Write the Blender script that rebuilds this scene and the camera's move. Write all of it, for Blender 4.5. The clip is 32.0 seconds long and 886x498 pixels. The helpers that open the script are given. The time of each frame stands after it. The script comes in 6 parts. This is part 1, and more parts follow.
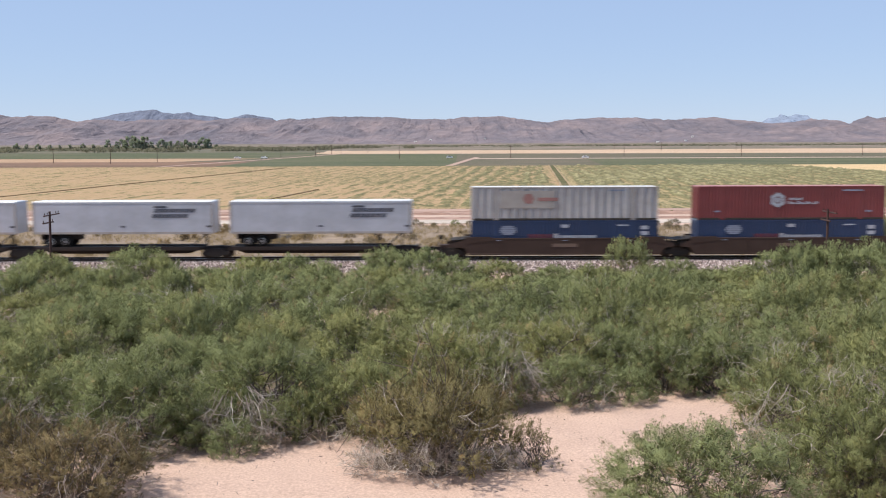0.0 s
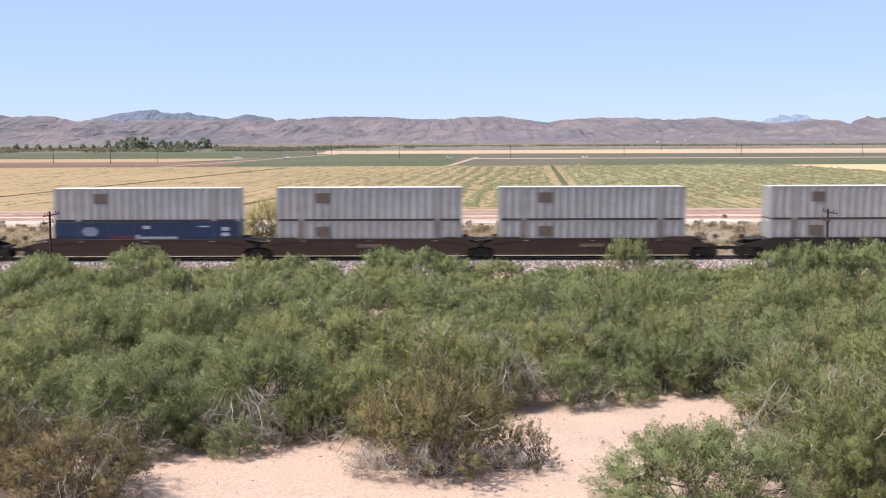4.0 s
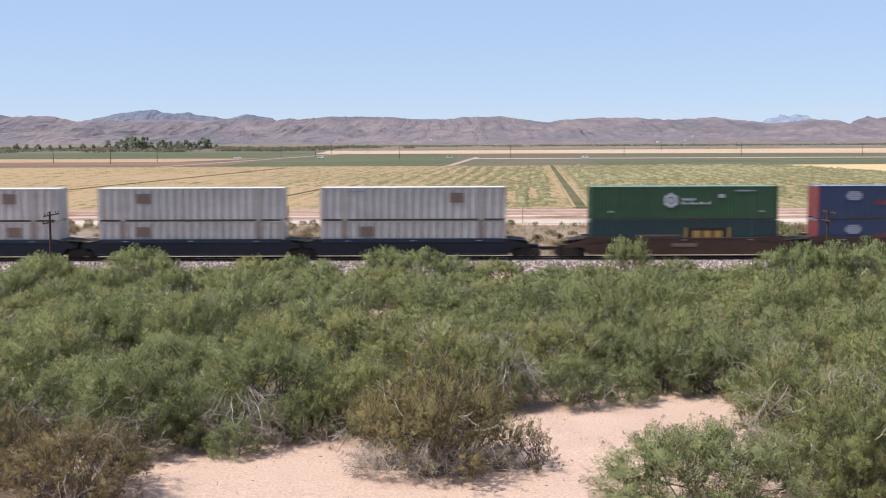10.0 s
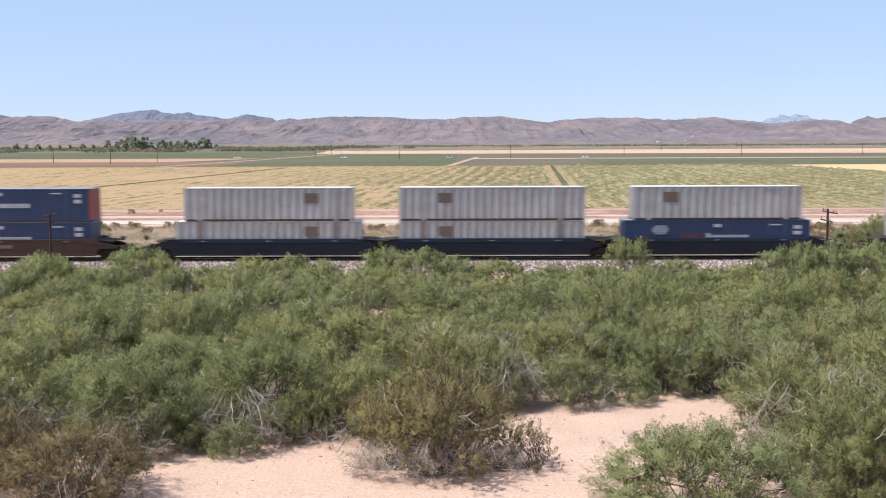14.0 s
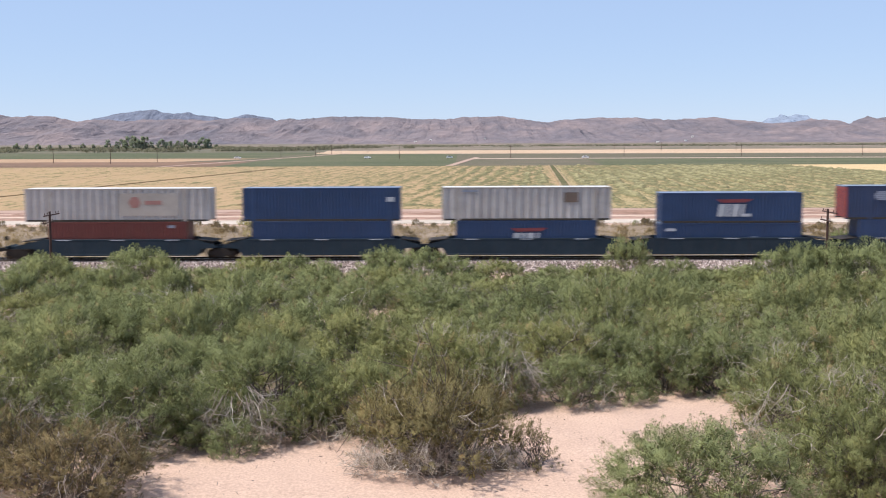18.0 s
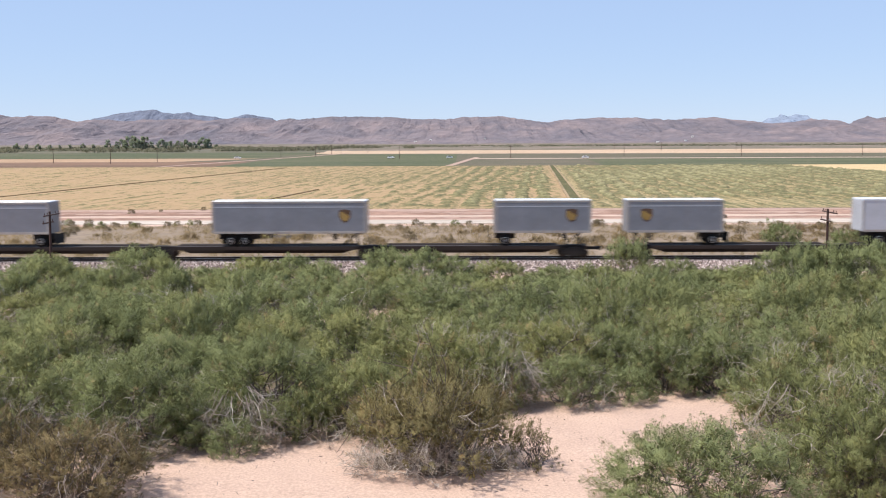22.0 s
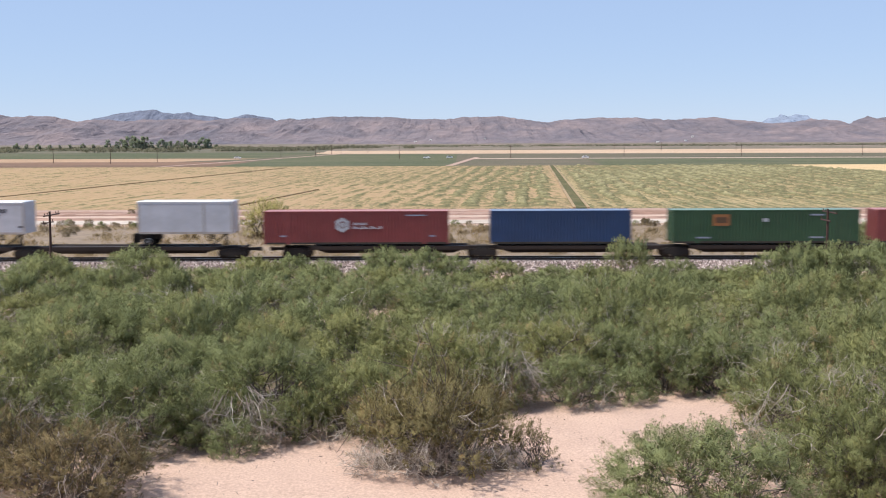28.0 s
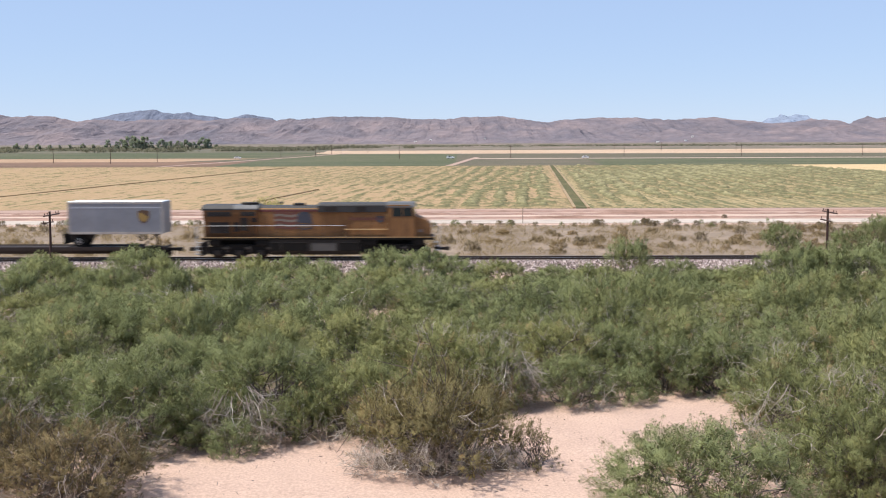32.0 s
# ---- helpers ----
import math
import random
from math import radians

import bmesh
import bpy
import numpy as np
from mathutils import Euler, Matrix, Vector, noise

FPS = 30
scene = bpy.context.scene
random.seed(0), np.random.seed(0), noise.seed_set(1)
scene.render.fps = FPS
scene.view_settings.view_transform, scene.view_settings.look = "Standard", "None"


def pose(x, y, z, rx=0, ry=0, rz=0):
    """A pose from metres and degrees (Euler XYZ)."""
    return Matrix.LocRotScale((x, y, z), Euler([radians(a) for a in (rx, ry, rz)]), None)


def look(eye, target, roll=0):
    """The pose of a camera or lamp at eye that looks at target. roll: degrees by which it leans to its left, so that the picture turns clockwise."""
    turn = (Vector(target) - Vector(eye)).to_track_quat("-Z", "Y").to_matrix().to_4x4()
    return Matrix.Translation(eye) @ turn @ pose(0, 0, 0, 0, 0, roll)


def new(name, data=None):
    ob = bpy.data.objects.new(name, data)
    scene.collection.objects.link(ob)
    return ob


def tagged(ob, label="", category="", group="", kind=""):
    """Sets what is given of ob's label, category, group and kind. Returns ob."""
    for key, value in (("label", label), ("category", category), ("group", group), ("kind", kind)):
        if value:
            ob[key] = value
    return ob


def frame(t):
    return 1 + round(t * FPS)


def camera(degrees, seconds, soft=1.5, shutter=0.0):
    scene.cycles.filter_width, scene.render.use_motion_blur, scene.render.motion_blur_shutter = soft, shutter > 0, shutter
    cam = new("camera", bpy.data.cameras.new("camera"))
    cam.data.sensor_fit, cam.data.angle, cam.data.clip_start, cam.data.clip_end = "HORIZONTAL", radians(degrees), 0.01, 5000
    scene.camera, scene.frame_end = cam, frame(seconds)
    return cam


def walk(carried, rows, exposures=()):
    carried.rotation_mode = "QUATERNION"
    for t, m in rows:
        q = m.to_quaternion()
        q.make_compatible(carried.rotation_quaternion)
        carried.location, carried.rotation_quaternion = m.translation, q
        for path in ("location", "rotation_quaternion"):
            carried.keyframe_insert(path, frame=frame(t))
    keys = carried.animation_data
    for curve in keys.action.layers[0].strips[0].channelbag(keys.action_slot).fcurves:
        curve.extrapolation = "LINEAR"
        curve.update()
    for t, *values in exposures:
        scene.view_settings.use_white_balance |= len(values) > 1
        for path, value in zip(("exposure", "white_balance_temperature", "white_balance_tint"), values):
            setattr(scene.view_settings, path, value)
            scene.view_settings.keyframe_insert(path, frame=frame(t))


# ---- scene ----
from mathutils.bvhtree import BVHTree

# A still camera on a rise looks north over scrub at a railway; the track runs along x, rail tops at z = 0.
TILT, TURN = radians(5.883), radians(0.780)
EYE = Vector((0.0, -95.9, 10.6))
AIM = EYE + 100 * Vector((-math.sin(TURN) * math.cos(TILT), math.cos(TURN) * math.cos(TILT), -math.sin(TILT)))
cam = camera(45, 32.0, soft=1.08, shutter=0.5)
walk(cam, [(0, look(EYE, AIM, -0.248)), (32, look(EYE, AIM, -0.248))],
     [(0, 0.05), (1, 0.20), (2, 0.32), (3, 0.32), (6, 0.22), (8, 0.21), (9, 0.16), (10, 0.15), (11, 0.19), (12, 0.30), (14, 0.27), (17, 0.16), (19, 0.23),
      (20, 0.28), (21, 0.22), (23, 0.16), (24, 0.06), (25, 0.07), (28, 0.12), (30, 0.19), (32, 0.18)])

# ---- light ----
SUN_UP, SUN_AZ = radians(62), radians(256)   # azimuth clockwise from north (+y): nearly west, high
world = bpy.data.worlds.new("desert_sky")
scene.world = world
world.use_nodes = True
wn = world.node_tree.nodes
sky = wn.new("ShaderNodeTexSky")
sky.sky_type, sky.sun_disc = "NISHITA", False
sky.sun_elevation, sky.sun_rotation = SUN_UP, SUN_AZ
sky.altitude, sky.air_density, sky.dust_density, sky.ozone_density = 1800, 1.0, 0.0, 2.2
wn["Background"].inputs["Strength"].default_value = 0.11
haze = wn.new("ShaderNodeMix")      # pale summer haze over the clear sky
haze.data_type = "RGBA"
haze.inputs[0].default_value, haze.inputs[7].default_value = 0.68, (3.95, 5.2, 7.85, 1)
world.node_tree.links.new(sky.outputs[0], haze.inputs[6])
world.node_tree.links.new(haze.outputs[2], wn["Background"].inputs["Color"])
sun = new("sun", bpy.data.lights.new("sun", "SUN"))
sun.data.energy, sun.data.angle, sun.data.color = 5.0, radians(0.53), (1.0, 0.95, 0.87)
to_sun = Vector((math.sin(SUN_AZ) * math.cos(SUN_UP), math.cos(SUN_AZ) * math.cos(SUN_UP), math.sin(SUN_UP)))
sun.matrix_world = look(to_sun * 100, (0, 0, 0))

# ---- materials ----
def graph(name):
    m = bpy.data.materials.new(name)
    m.use_nodes = True
    nt = m.node_tree
    return m, nt, nt.nodes, nt.links, nt.nodes["Principled BSDF"]


def noise_node(nt, vec, scale, detail=4.0, rough=0.6):
    n = nt.nodes.new("ShaderNodeTexNoise")
    n.inputs["Scale"].default_value, n.inputs["Detail"].default_value, n.inputs["Roughness"].default_value = scale, detail, rough
    nt.links.new(vec, n.inputs["Vector"])
    return n.outputs["Fac"]


def ramp(nt, fac, stops):
    r = nt.nodes.new("ShaderNodeValToRGB")
    e = r.color_ramp.elements
    while len(e) < len(stops):
        e.new(0.5)
    for el, (p, c) in zip(e, stops):
        el.position, el.color = p, (*c, 1)
    nt.links.new(fac, r.inputs[0])
    return r.outputs[0]


def mixed(nt, fac, a, b, mode="MIX"):
    n = nt.nodes.new("ShaderNodeMix")
    n.data_type, n.blend_type = "RGBA", mode
    for sock, v in ((n.inputs[0], fac), (n.inputs[6], a), (n.inputs[7], b)):
        if isinstance(v, (int, float)):
            sock.default_value = v
        elif isinstance(v, tuple):
            sock.default_value = (*v, 1)
        else:
            nt.links.new(v, sock)
    return n.outputs[2]


def mapped(nt, scale=(1, 1, 1), out="Object"):
    tc, mp = nt.nodes.new("ShaderNodeTexCoord"), nt.nodes.new("ShaderNodeMapping")
    mp.inputs["Scale"].default_value = scale
    nt.links.new(tc.outputs[out], mp.inputs["Vector"])
    return mp.outputs[0]


def bump(nt, bs, height, strength, dist):
    b = nt.nodes.new("ShaderNodeBump")
    b.inputs["Strength"].default_value, b.inputs["Distance"].default_value = strength, dist
    nt.links.new(height, b.inputs["Height"])
    nt.links.new(b.outputs[0], bs.inputs["Normal"])


def shade(c, k):
    return tuple(min(1, x * k) for x in c)


def paint(name, col, rough=0.5, metal=0.0, dirt=(0.20, 0.15, 0.11), amount=0.45, streak=True, spec=0.4):
    """Weathered paint: broad fading, vertical rain streaks and grime."""
    m, nt, ns, lk, bs = graph(name)
    broad = noise_node(nt, mapped(nt, (0.35, 0.6, 0.6)), 1.0, 5)
    fine = noise_node(nt, mapped(nt, (3.2, 3.2, 0.35) if streak else (2, 2, 2)), 1.6, 6, 0.7)
    base = ramp(nt, broad, [(0.3, shade(col, 0.82)), (0.7, shade(col, 1.12))])
    grime = ramp(nt, fine, [(0.50, (0, 0, 0)), (0.80, (amount, amount, amount))])
    lk.new(mixed(nt, grime, base, dirt), bs.inputs["Base Color"])
    bs.inputs["Roughness"].default_value, bs.inputs["Metallic"].default_value = rough, metal
    bs.inputs["Specular IOR Level"].default_value = spec
    bump(nt, bs, fine, 0.15, 0.01)
    return m


def rough_stuff(name, stops, scale=1.0, rough=0.9, fine=8.0, bumpy=0.4, dist=0.05, out="Object", stretch=(1, 1, 1), spread=0.26):
    """Matt mineral or earth surface with variation at two scales."""
    m, nt, ns, lk, bs = graph(name)
    v = mapped(nt, stretch, out)
    a, b = noise_node(nt, v, scale, 5), noise_node(nt, v, scale * fine, 4, 0.65)
    c = ramp(nt, a, stops)
    d = ramp(nt, b, [(0.3, (1 - spread,) * 3), (0.7, (1 + spread * 0.85,) * 3)])
    lk.new(mixed(nt, 1.0, c, d, "MULTIPLY"), bs.inputs["Base Color"])
    bs.inputs["Roughness"].default_value = rough
    bump(nt, bs, b, bumpy, dist)
    return m


def leaf(name, dark, mid, light, thin=0.35):
    """Leaf blades: colour varies from blade to blade and from plant to plant; light passes through them."""
    m, nt, ns, lk, bs = graph(name)
    geo, info = ns.new("ShaderNodeNewGeometry"), ns.new("ShaderNodeObjectInfo")
    c = ramp(nt, geo.outputs["Random Per Island"], [(0.0, dark), (0.5, mid), (1.0, light)])
    t = ramp(nt, info.outputs["Random"], [(0.0, (0.88, 0.88, 0.86)), (0.5, (1.0, 1.0, 1.0)), (1.0, (1.09, 1.03, 0.97))])
    c = mixed(nt, 1.0, c, t, "MULTIPLY")
    patch = ramp(nt, noise_node(nt, mapped(nt, (1, 1, 1)), 1.1, 3), [(0.3, (0.87, 0.89, 0.90)), (0.7, (1.13, 1.09, 1.02))])
    c = mixed(nt, 1.0, c, patch, "MULTIPLY")
    sprig = ramp(nt, noise_node(nt, mapped(nt, (1, 1, 1)), 3.6, 2), [(0.36, (0.80, 0.82, 0.84)), (0.64, (1.20, 1.18, 1.14))])
    c = mixed(nt, 1.0, c, sprig, "MULTIPLY")
    dif, tr, mx = ns.new("ShaderNodeBsdfDiffuse"), ns.new("ShaderNodeBsdfTranslucent"), ns.new("ShaderNodeMixShader")
    mx.inputs[0].default_value = thin
    for s in (dif, tr):
        lk.new(c, s.inputs["Color"])
    lk.new(dif.outputs[0], mx.inputs[1])
    lk.new(tr.outputs[0], mx.inputs[2])
    lk.new(mx.outputs[0], ns["Material Output"].inputs["Surface"])
    return m


SAND = rough_stuff("pale_sand", [(0.3, (0.46, 0.317, 0.247)), (0.7, (0.525, 0.365, 0.285))], 0.35, 0.95, 30, 0.5, 0.04)
EARTH = rough_stuff("dry_earth", [(0.3, (0.195, 0.143, 0.098)), (0.7, (0.285, 0.212, 0.15))], 0.12, 0.95, 12, 0.5, 0.06)
DIRT = rough_stuff("pink_dirt", [(0.3, (0.33, 0.215, 0.165)), (0.7, (0.43, 0.29, 0.225))], 0.08, 0.95, 10, 0.3, 0.05, stretch=(0.25, 1, 1))
TRACKDIRT = rough_stuff("packed_dirt_road", [(0.3, (0.46, 0.325, 0.255)), (0.7, (0.54, 0.40, 0.318))], 0.1, 0.95, 8, 0.2, 0.03, stretch=(0.2, 1, 1))
BERM = rough_stuff("reddish_shade_toned_dirt", [(0.3, (0.22, 0.125, 0.09)), (0.7, (0.36, 0.225, 0.17))], 0.25, 0.95, 6, 0.5, 0.05, stretch=(0.4, 1, 1))
GREYDIRT = rough_stuff("grey_gravel_road", [(0.3, (0.42, 0.35, 0.29)), (0.7, (0.52, 0.44, 0.37))], 0.1, 0.95, 10, 0.3, 0.03, stretch=(0.25, 1, 1))
# ballast bed colour is lowered to paint the shadowed gaps between loose stones
STONE = rough_stuff("gap_dark_ballast_stone", [(0.35, (0.16, 0.12, 0.105)), (0.65, (0.32, 0.25, 0.22))], 3.0, 0.9, 5, 0.4, 0.02)
RAILSTEEL = rough_stuff("rusty_rail_steel", [(0.3, (0.055, 0.035, 0.026)), (0.7, (0.095, 0.06, 0.042))], 4, 0.6, 6, 0.3, 0.005)
RAILTOP = graph("polished_rail_head")[0]
RAILTOP.node_tree.nodes["Principled BSDF"].inputs["Base Color"].default_value = (0.42, 0.41, 0.40, 1)
RAILTOP.node_tree.nodes["Principled BSDF"].inputs["Metallic"].default_value = 1.0
RAILTOP.node_tree.nodes["Principled BSDF"].inputs["Roughness"].default_value = 0.28
TIE = rough_stuff("creosoted_wood", [(0.3, (0.06, 0.045, 0.035)), (0.7, (0.11, 0.085, 0.065))], 2, 0.9, 8, 0.4, 0.01, stretch=(1, 0.2, 1))
POLEWOOD = rough_stuff("tarred_pole_wood", [(0.3, (0.045, 0.022, 0.018)), (0.7, (0.085, 0.04, 0.03))], 3, 0.85, 6, 0.4, 0.01, stretch=(4, 4, 0.4))
BARK = rough_stuff("grey_bark", [(0.3, (0.075, 0.058, 0.047)), (0.7, (0.15, 0.12, 0.10))], 5, 0.9, 6, 0.4, 0.01)
DEADWOOD = rough_stuff("bleached_dead_wood", [(0.3, (0.17, 0.135, 0.11)), (0.7, (0.27, 0.22, 0.19))], 5, 0.9, 6, 0.4, 0.01)


def bare_twig():
    """Dead twigs: most are dull grey-brown, a few bleached pale."""
    m, nt, ns, lk, bs = graph("bare_dead_twig")
    info = ns.new("ShaderNodeObjectInfo")
    c = ramp(nt, info.outputs["Random"], [(0.0, (0.22, 0.18, 0.15)), (0.5, (0.36, 0.305, 0.26)), (0.8, (0.48, 0.42, 0.36)), (1.0, (0.62, 0.56, 0.50))])
    d = ramp(nt, noise_node(nt, mapped(nt, (1, 1, 1)), 9, 4), [(0.3, (0.75, 0.74, 0.72)), (0.7, (1.2, 1.2, 1.2))])
    lk.new(mixed(nt, 1.0, c, d, "MULTIPLY"), bs.inputs["Base Color"])
    bs.inputs["Roughness"].default_value = 0.9
    return m


TWIGWOOD = bare_twig()
BLEACHED = rough_stuff("sun_bleached_branch", [(0.3, (0.34, 0.28, 0.235)), (0.7, (0.56, 0.49, 0.43))], 3.0, 0.9)
LEAF_GREEN = leaf("mesquite_leaf", (0.207, 0.236, 0.117), (0.235, 0.261, 0.131), (0.267, 0.291, 0.149), 0.26)
LEAF_OLIVE = leaf("olive_leaf", (0.221, 0.240, 0.115), (0.25, 0.267, 0.128), (0.287, 0.299, 0.145), 0.26)
LEAF_BROWN = leaf("creosote_leaf", (0.175, 0.155, 0.082), (0.215, 0.19, 0.10), (0.27, 0.235, 0.125), 0.2)
LEAF_RUSSET = leaf("russet_leaf", (0.17, 0.132, 0.078), (0.215, 0.17, 0.097), (0.26, 0.215, 0.118), 0.25)
LEAF_DRY = leaf("dry_weed", (0.275, 0.208, 0.124), (0.30, 0.231, 0.139), (0.332, 0.258, 0.156), 0.4)
LEAF_WITHERED = leaf("withered_leaf", (0.27, 0.205, 0.12), (0.33, 0.25, 0.145), (0.40, 0.30, 0.175), 0.3)
LEAF_PALE = leaf("pale_verde_leaf", (0.36, 0.335, 0.15), (0.40, 0.37, 0.165), (0.44, 0.405, 0.185), 0.4)
LEAF_SAGE = leaf("grey_sage_leaf", (0.20, 0.163, 0.112), (0.228, 0.187, 0.129), (0.262, 0.218, 0.15), 0.25)
# far tree leaves: distance haze is put into this pale bluish green
LEAF_HAZED = leaf("hazed_cottonwood_leaf", (0.22, 0.265, 0.20), (0.25, 0.295, 0.222), (0.28, 0.325, 0.245), 0.42)


# ---- mesh tools ----
class Solid:
    """Collects the vertices and faces of one mesh."""

    def __init__(self):
        self.v, self.f = [], []

    def add(self, verts, faces):
        n = len(self.v)
        self.v += [tuple(p) for p in verts]
        self.f += [tuple(i + n for i in q) for q in faces]
        return self

    def box(self, x0, x1, y0, y1, z0, z1):
        return self.add([(x, y, z) for x in (x0, x1) for y in (y0, y1) for z in (z0, z1)],
                        [(0, 1, 3, 2), (4, 6, 7, 5), (0, 4, 5, 1), (2, 3, 7, 6), (0, 2, 6, 4), (1, 5, 7, 3)])

    def soft(self, x0, x1, y0, y1, z0, z1, b=0.03):
        """A box with chamfered edges."""
        pts, c = [], ((x0 + x1) / 2, (y0 + y1) / 2, (z0 + z1) / 2)
        for x in (x0, x1):
            for y in (y0, y1):
                for z in (z0, z1):
                    sx, sy, sz = (1 if x > c[0] else -1), (1 if y > c[1] else -1), (1 if z > c[2] else -1)
                    pts += [(x, y - sy * b, z - sz * b), (x - sx * b, y, z - sz * b), (x - sx * b, y - sy * b, z)]
        bm = bmesh.new()
        vs = [bm.verts.new(p) for p in pts]
        hull = bmesh.ops.convex_hull(bm, input=vs)
        bm.verts.index_update()
        self.add([v.co[:] for v in bm.verts], [[v.index for v in q.verts] for q in bm.faces])
        bm.free()
        return self

    def prism(self, profile, a0, a1, axis="y"):
        """A polygon in the plane across axis, pulled from a0 to a1."""
        put = {"y": lambda p, a: (p[0], a, p[1]), "x": lambda p, a: (a, p[0], p[1]), "z": lambda p, a: (p[0], p[1], a)}[axis]
        n = len(profile)
        vs = [put(p, a0) for p in profile] + [put(p, a1) for p in profile]
        return self.add(vs, [tuple(range(n - 1, -1, -1)), tuple(range(n, 2 * n))] + [(i, (i + 1) % n, n + (i + 1) % n, n + i) for i in range(n)])

    def tube(self, path, radii, sides=6):
        """A tube along points, with a radius at each."""
        path = [Vector(p) for p in path]
        rings = []
        for i, p in enumerate(path):
            d = (path[min(i + 1, len(path) - 1)] - path[max(i - 1, 0)]).normalized()
            u = d.cross((0, 0, 1) if abs(d.z) < 0.9 else (1, 0, 0)).normalized()
            w = d.cross(u)
            r = radii[i] if isinstance(radii, (list, tuple)) else radii
            rings += [p + r * (math.cos(k * math.tau / sides) * u + math.sin(k * math.tau / sides) * w) for k in range(sides)]
        faces = [(i * sides + k, i * sides + (k + 1) % sides, (i + 1) * sides + (k + 1) % sides, (i + 1) * sides + k)
                 for i in range(len(path) - 1) for k in range(sides)]
        n = len(rings)
        return self.add(rings, faces + [tuple(range(sides - 1, -1, -1)), tuple(range(n - sides, n))])

    def wheel(self, x, y, z, r, w, sides=20, hub=0.35):
        """A disc wheel about the y axis, with a dished face."""
        prof = [(0.0, -w * 0.35), (hub * r, -w * 0.5), (hub * r * 1.1, -w * 0.2), (r * 0.8, -w * 0.15), (r * 0.84, -w * 0.5), (r, -w * 0.45), (r, w * 0.5), (0.0, w * 0.5)]
        vs, m = [], len(prof)
        for k in range(sides):
            a = k * math.tau / sides
            vs += [(x + q * math.cos(a), y + d, z + q * math.sin(a)) for q, d in prof]
        return self.add(vs, [(k * m + i, k * m + i + 1, ((k + 1) % sides) * m + i + 1, ((k + 1) % sides) * m + i) for k in range(sides) for i in range(m - 1)])

    def mesh(self, name="mesh", smooth=False):
        me = bpy.data.meshes.new(name)
        me.from_pydata(self.v, [], self.f)
        if smooth:
            me.polygons.foreach_set("use_smooth", [True] * len(me.polygons))
        bm = bmesh.new()
        bm.from_mesh(me)
        bmesh.ops.recalc_face_normals(bm, faces=bm.faces)
        bm.to_mesh(me)
        bm.free()
        return me


def part(name, solid, material, parent=None, label="", smooth=False):
    """Links a Solid or a mesh as one mesh object under its thing or part."""
    me = solid.mesh(name, smooth) if isinstance(solid, Solid) else solid
    if not me.materials:
        me.materials.append(material)
    ob = new(name, me)
    if parent:
        ob.parent = parent
    return tagged(ob, label)


def thing(name, label, category, group="", at=None):
    ob = new(name)
    ob.empty_display_size = 0.3
    if at is not None:
        ob.matrix_basis = at
    return tagged(ob, label, category, group)


# ---- ground, fields, roads ----
GZ = -1.0


def ground_height(x, y):
    """Flat desert floor with gentle unevenness near the camera, rising to the knoll under it."""
    h = GZ + 0.22 * noise.noise((x * 0.13, y * 0.13, 0.3)) * (1 if y < -8 else 0)
    if y < -80:
        h += min(1.0, (-80 - y) / 14) * 9.6
    return h


def steps(stops):
    out = []
    for (a, b, n) in stops:
        out += [a + (b - a) * i / n for i in range(n)]
    return out + [stops[-1][1]]


xs = steps([(-4800, -800, 8), (-800, -60, 14), (-60, 60, 120), (60, 800, 14), (800, 4800, 8)])
ys = steps([(-1500, -130, 6), (-130, -100, 6), (-100, -8, 92), (-8, 60, 10), (60, 400, 10), (400, 4900, 14)])
g = Solid()
g.add([(x, y, ground_height(x, y)) for y in ys for x in xs],
      [(j * len(xs) + i, j * len(xs) + i + 1, (j + 1) * len(xs) + i + 1, (j + 1) * len(xs) + i) for j in range(len(ys) - 1) for i in range(len(xs) - 1)])
ground = tagged(part("ground", g, SAND, smooth=True), "pale pinkish desert sand with a fine rippled surface", "ground", kind="structure")


def sheet(name, pts, material, label, lift=0.04, category="field"):
    """A strip of land laid just above the ground."""
    s = Solid().prism([(x, y) for x, y in pts], GZ - 0.3, GZ + lift, "z")
    return tagged(part(name, s, material), label, category, kind="structure")


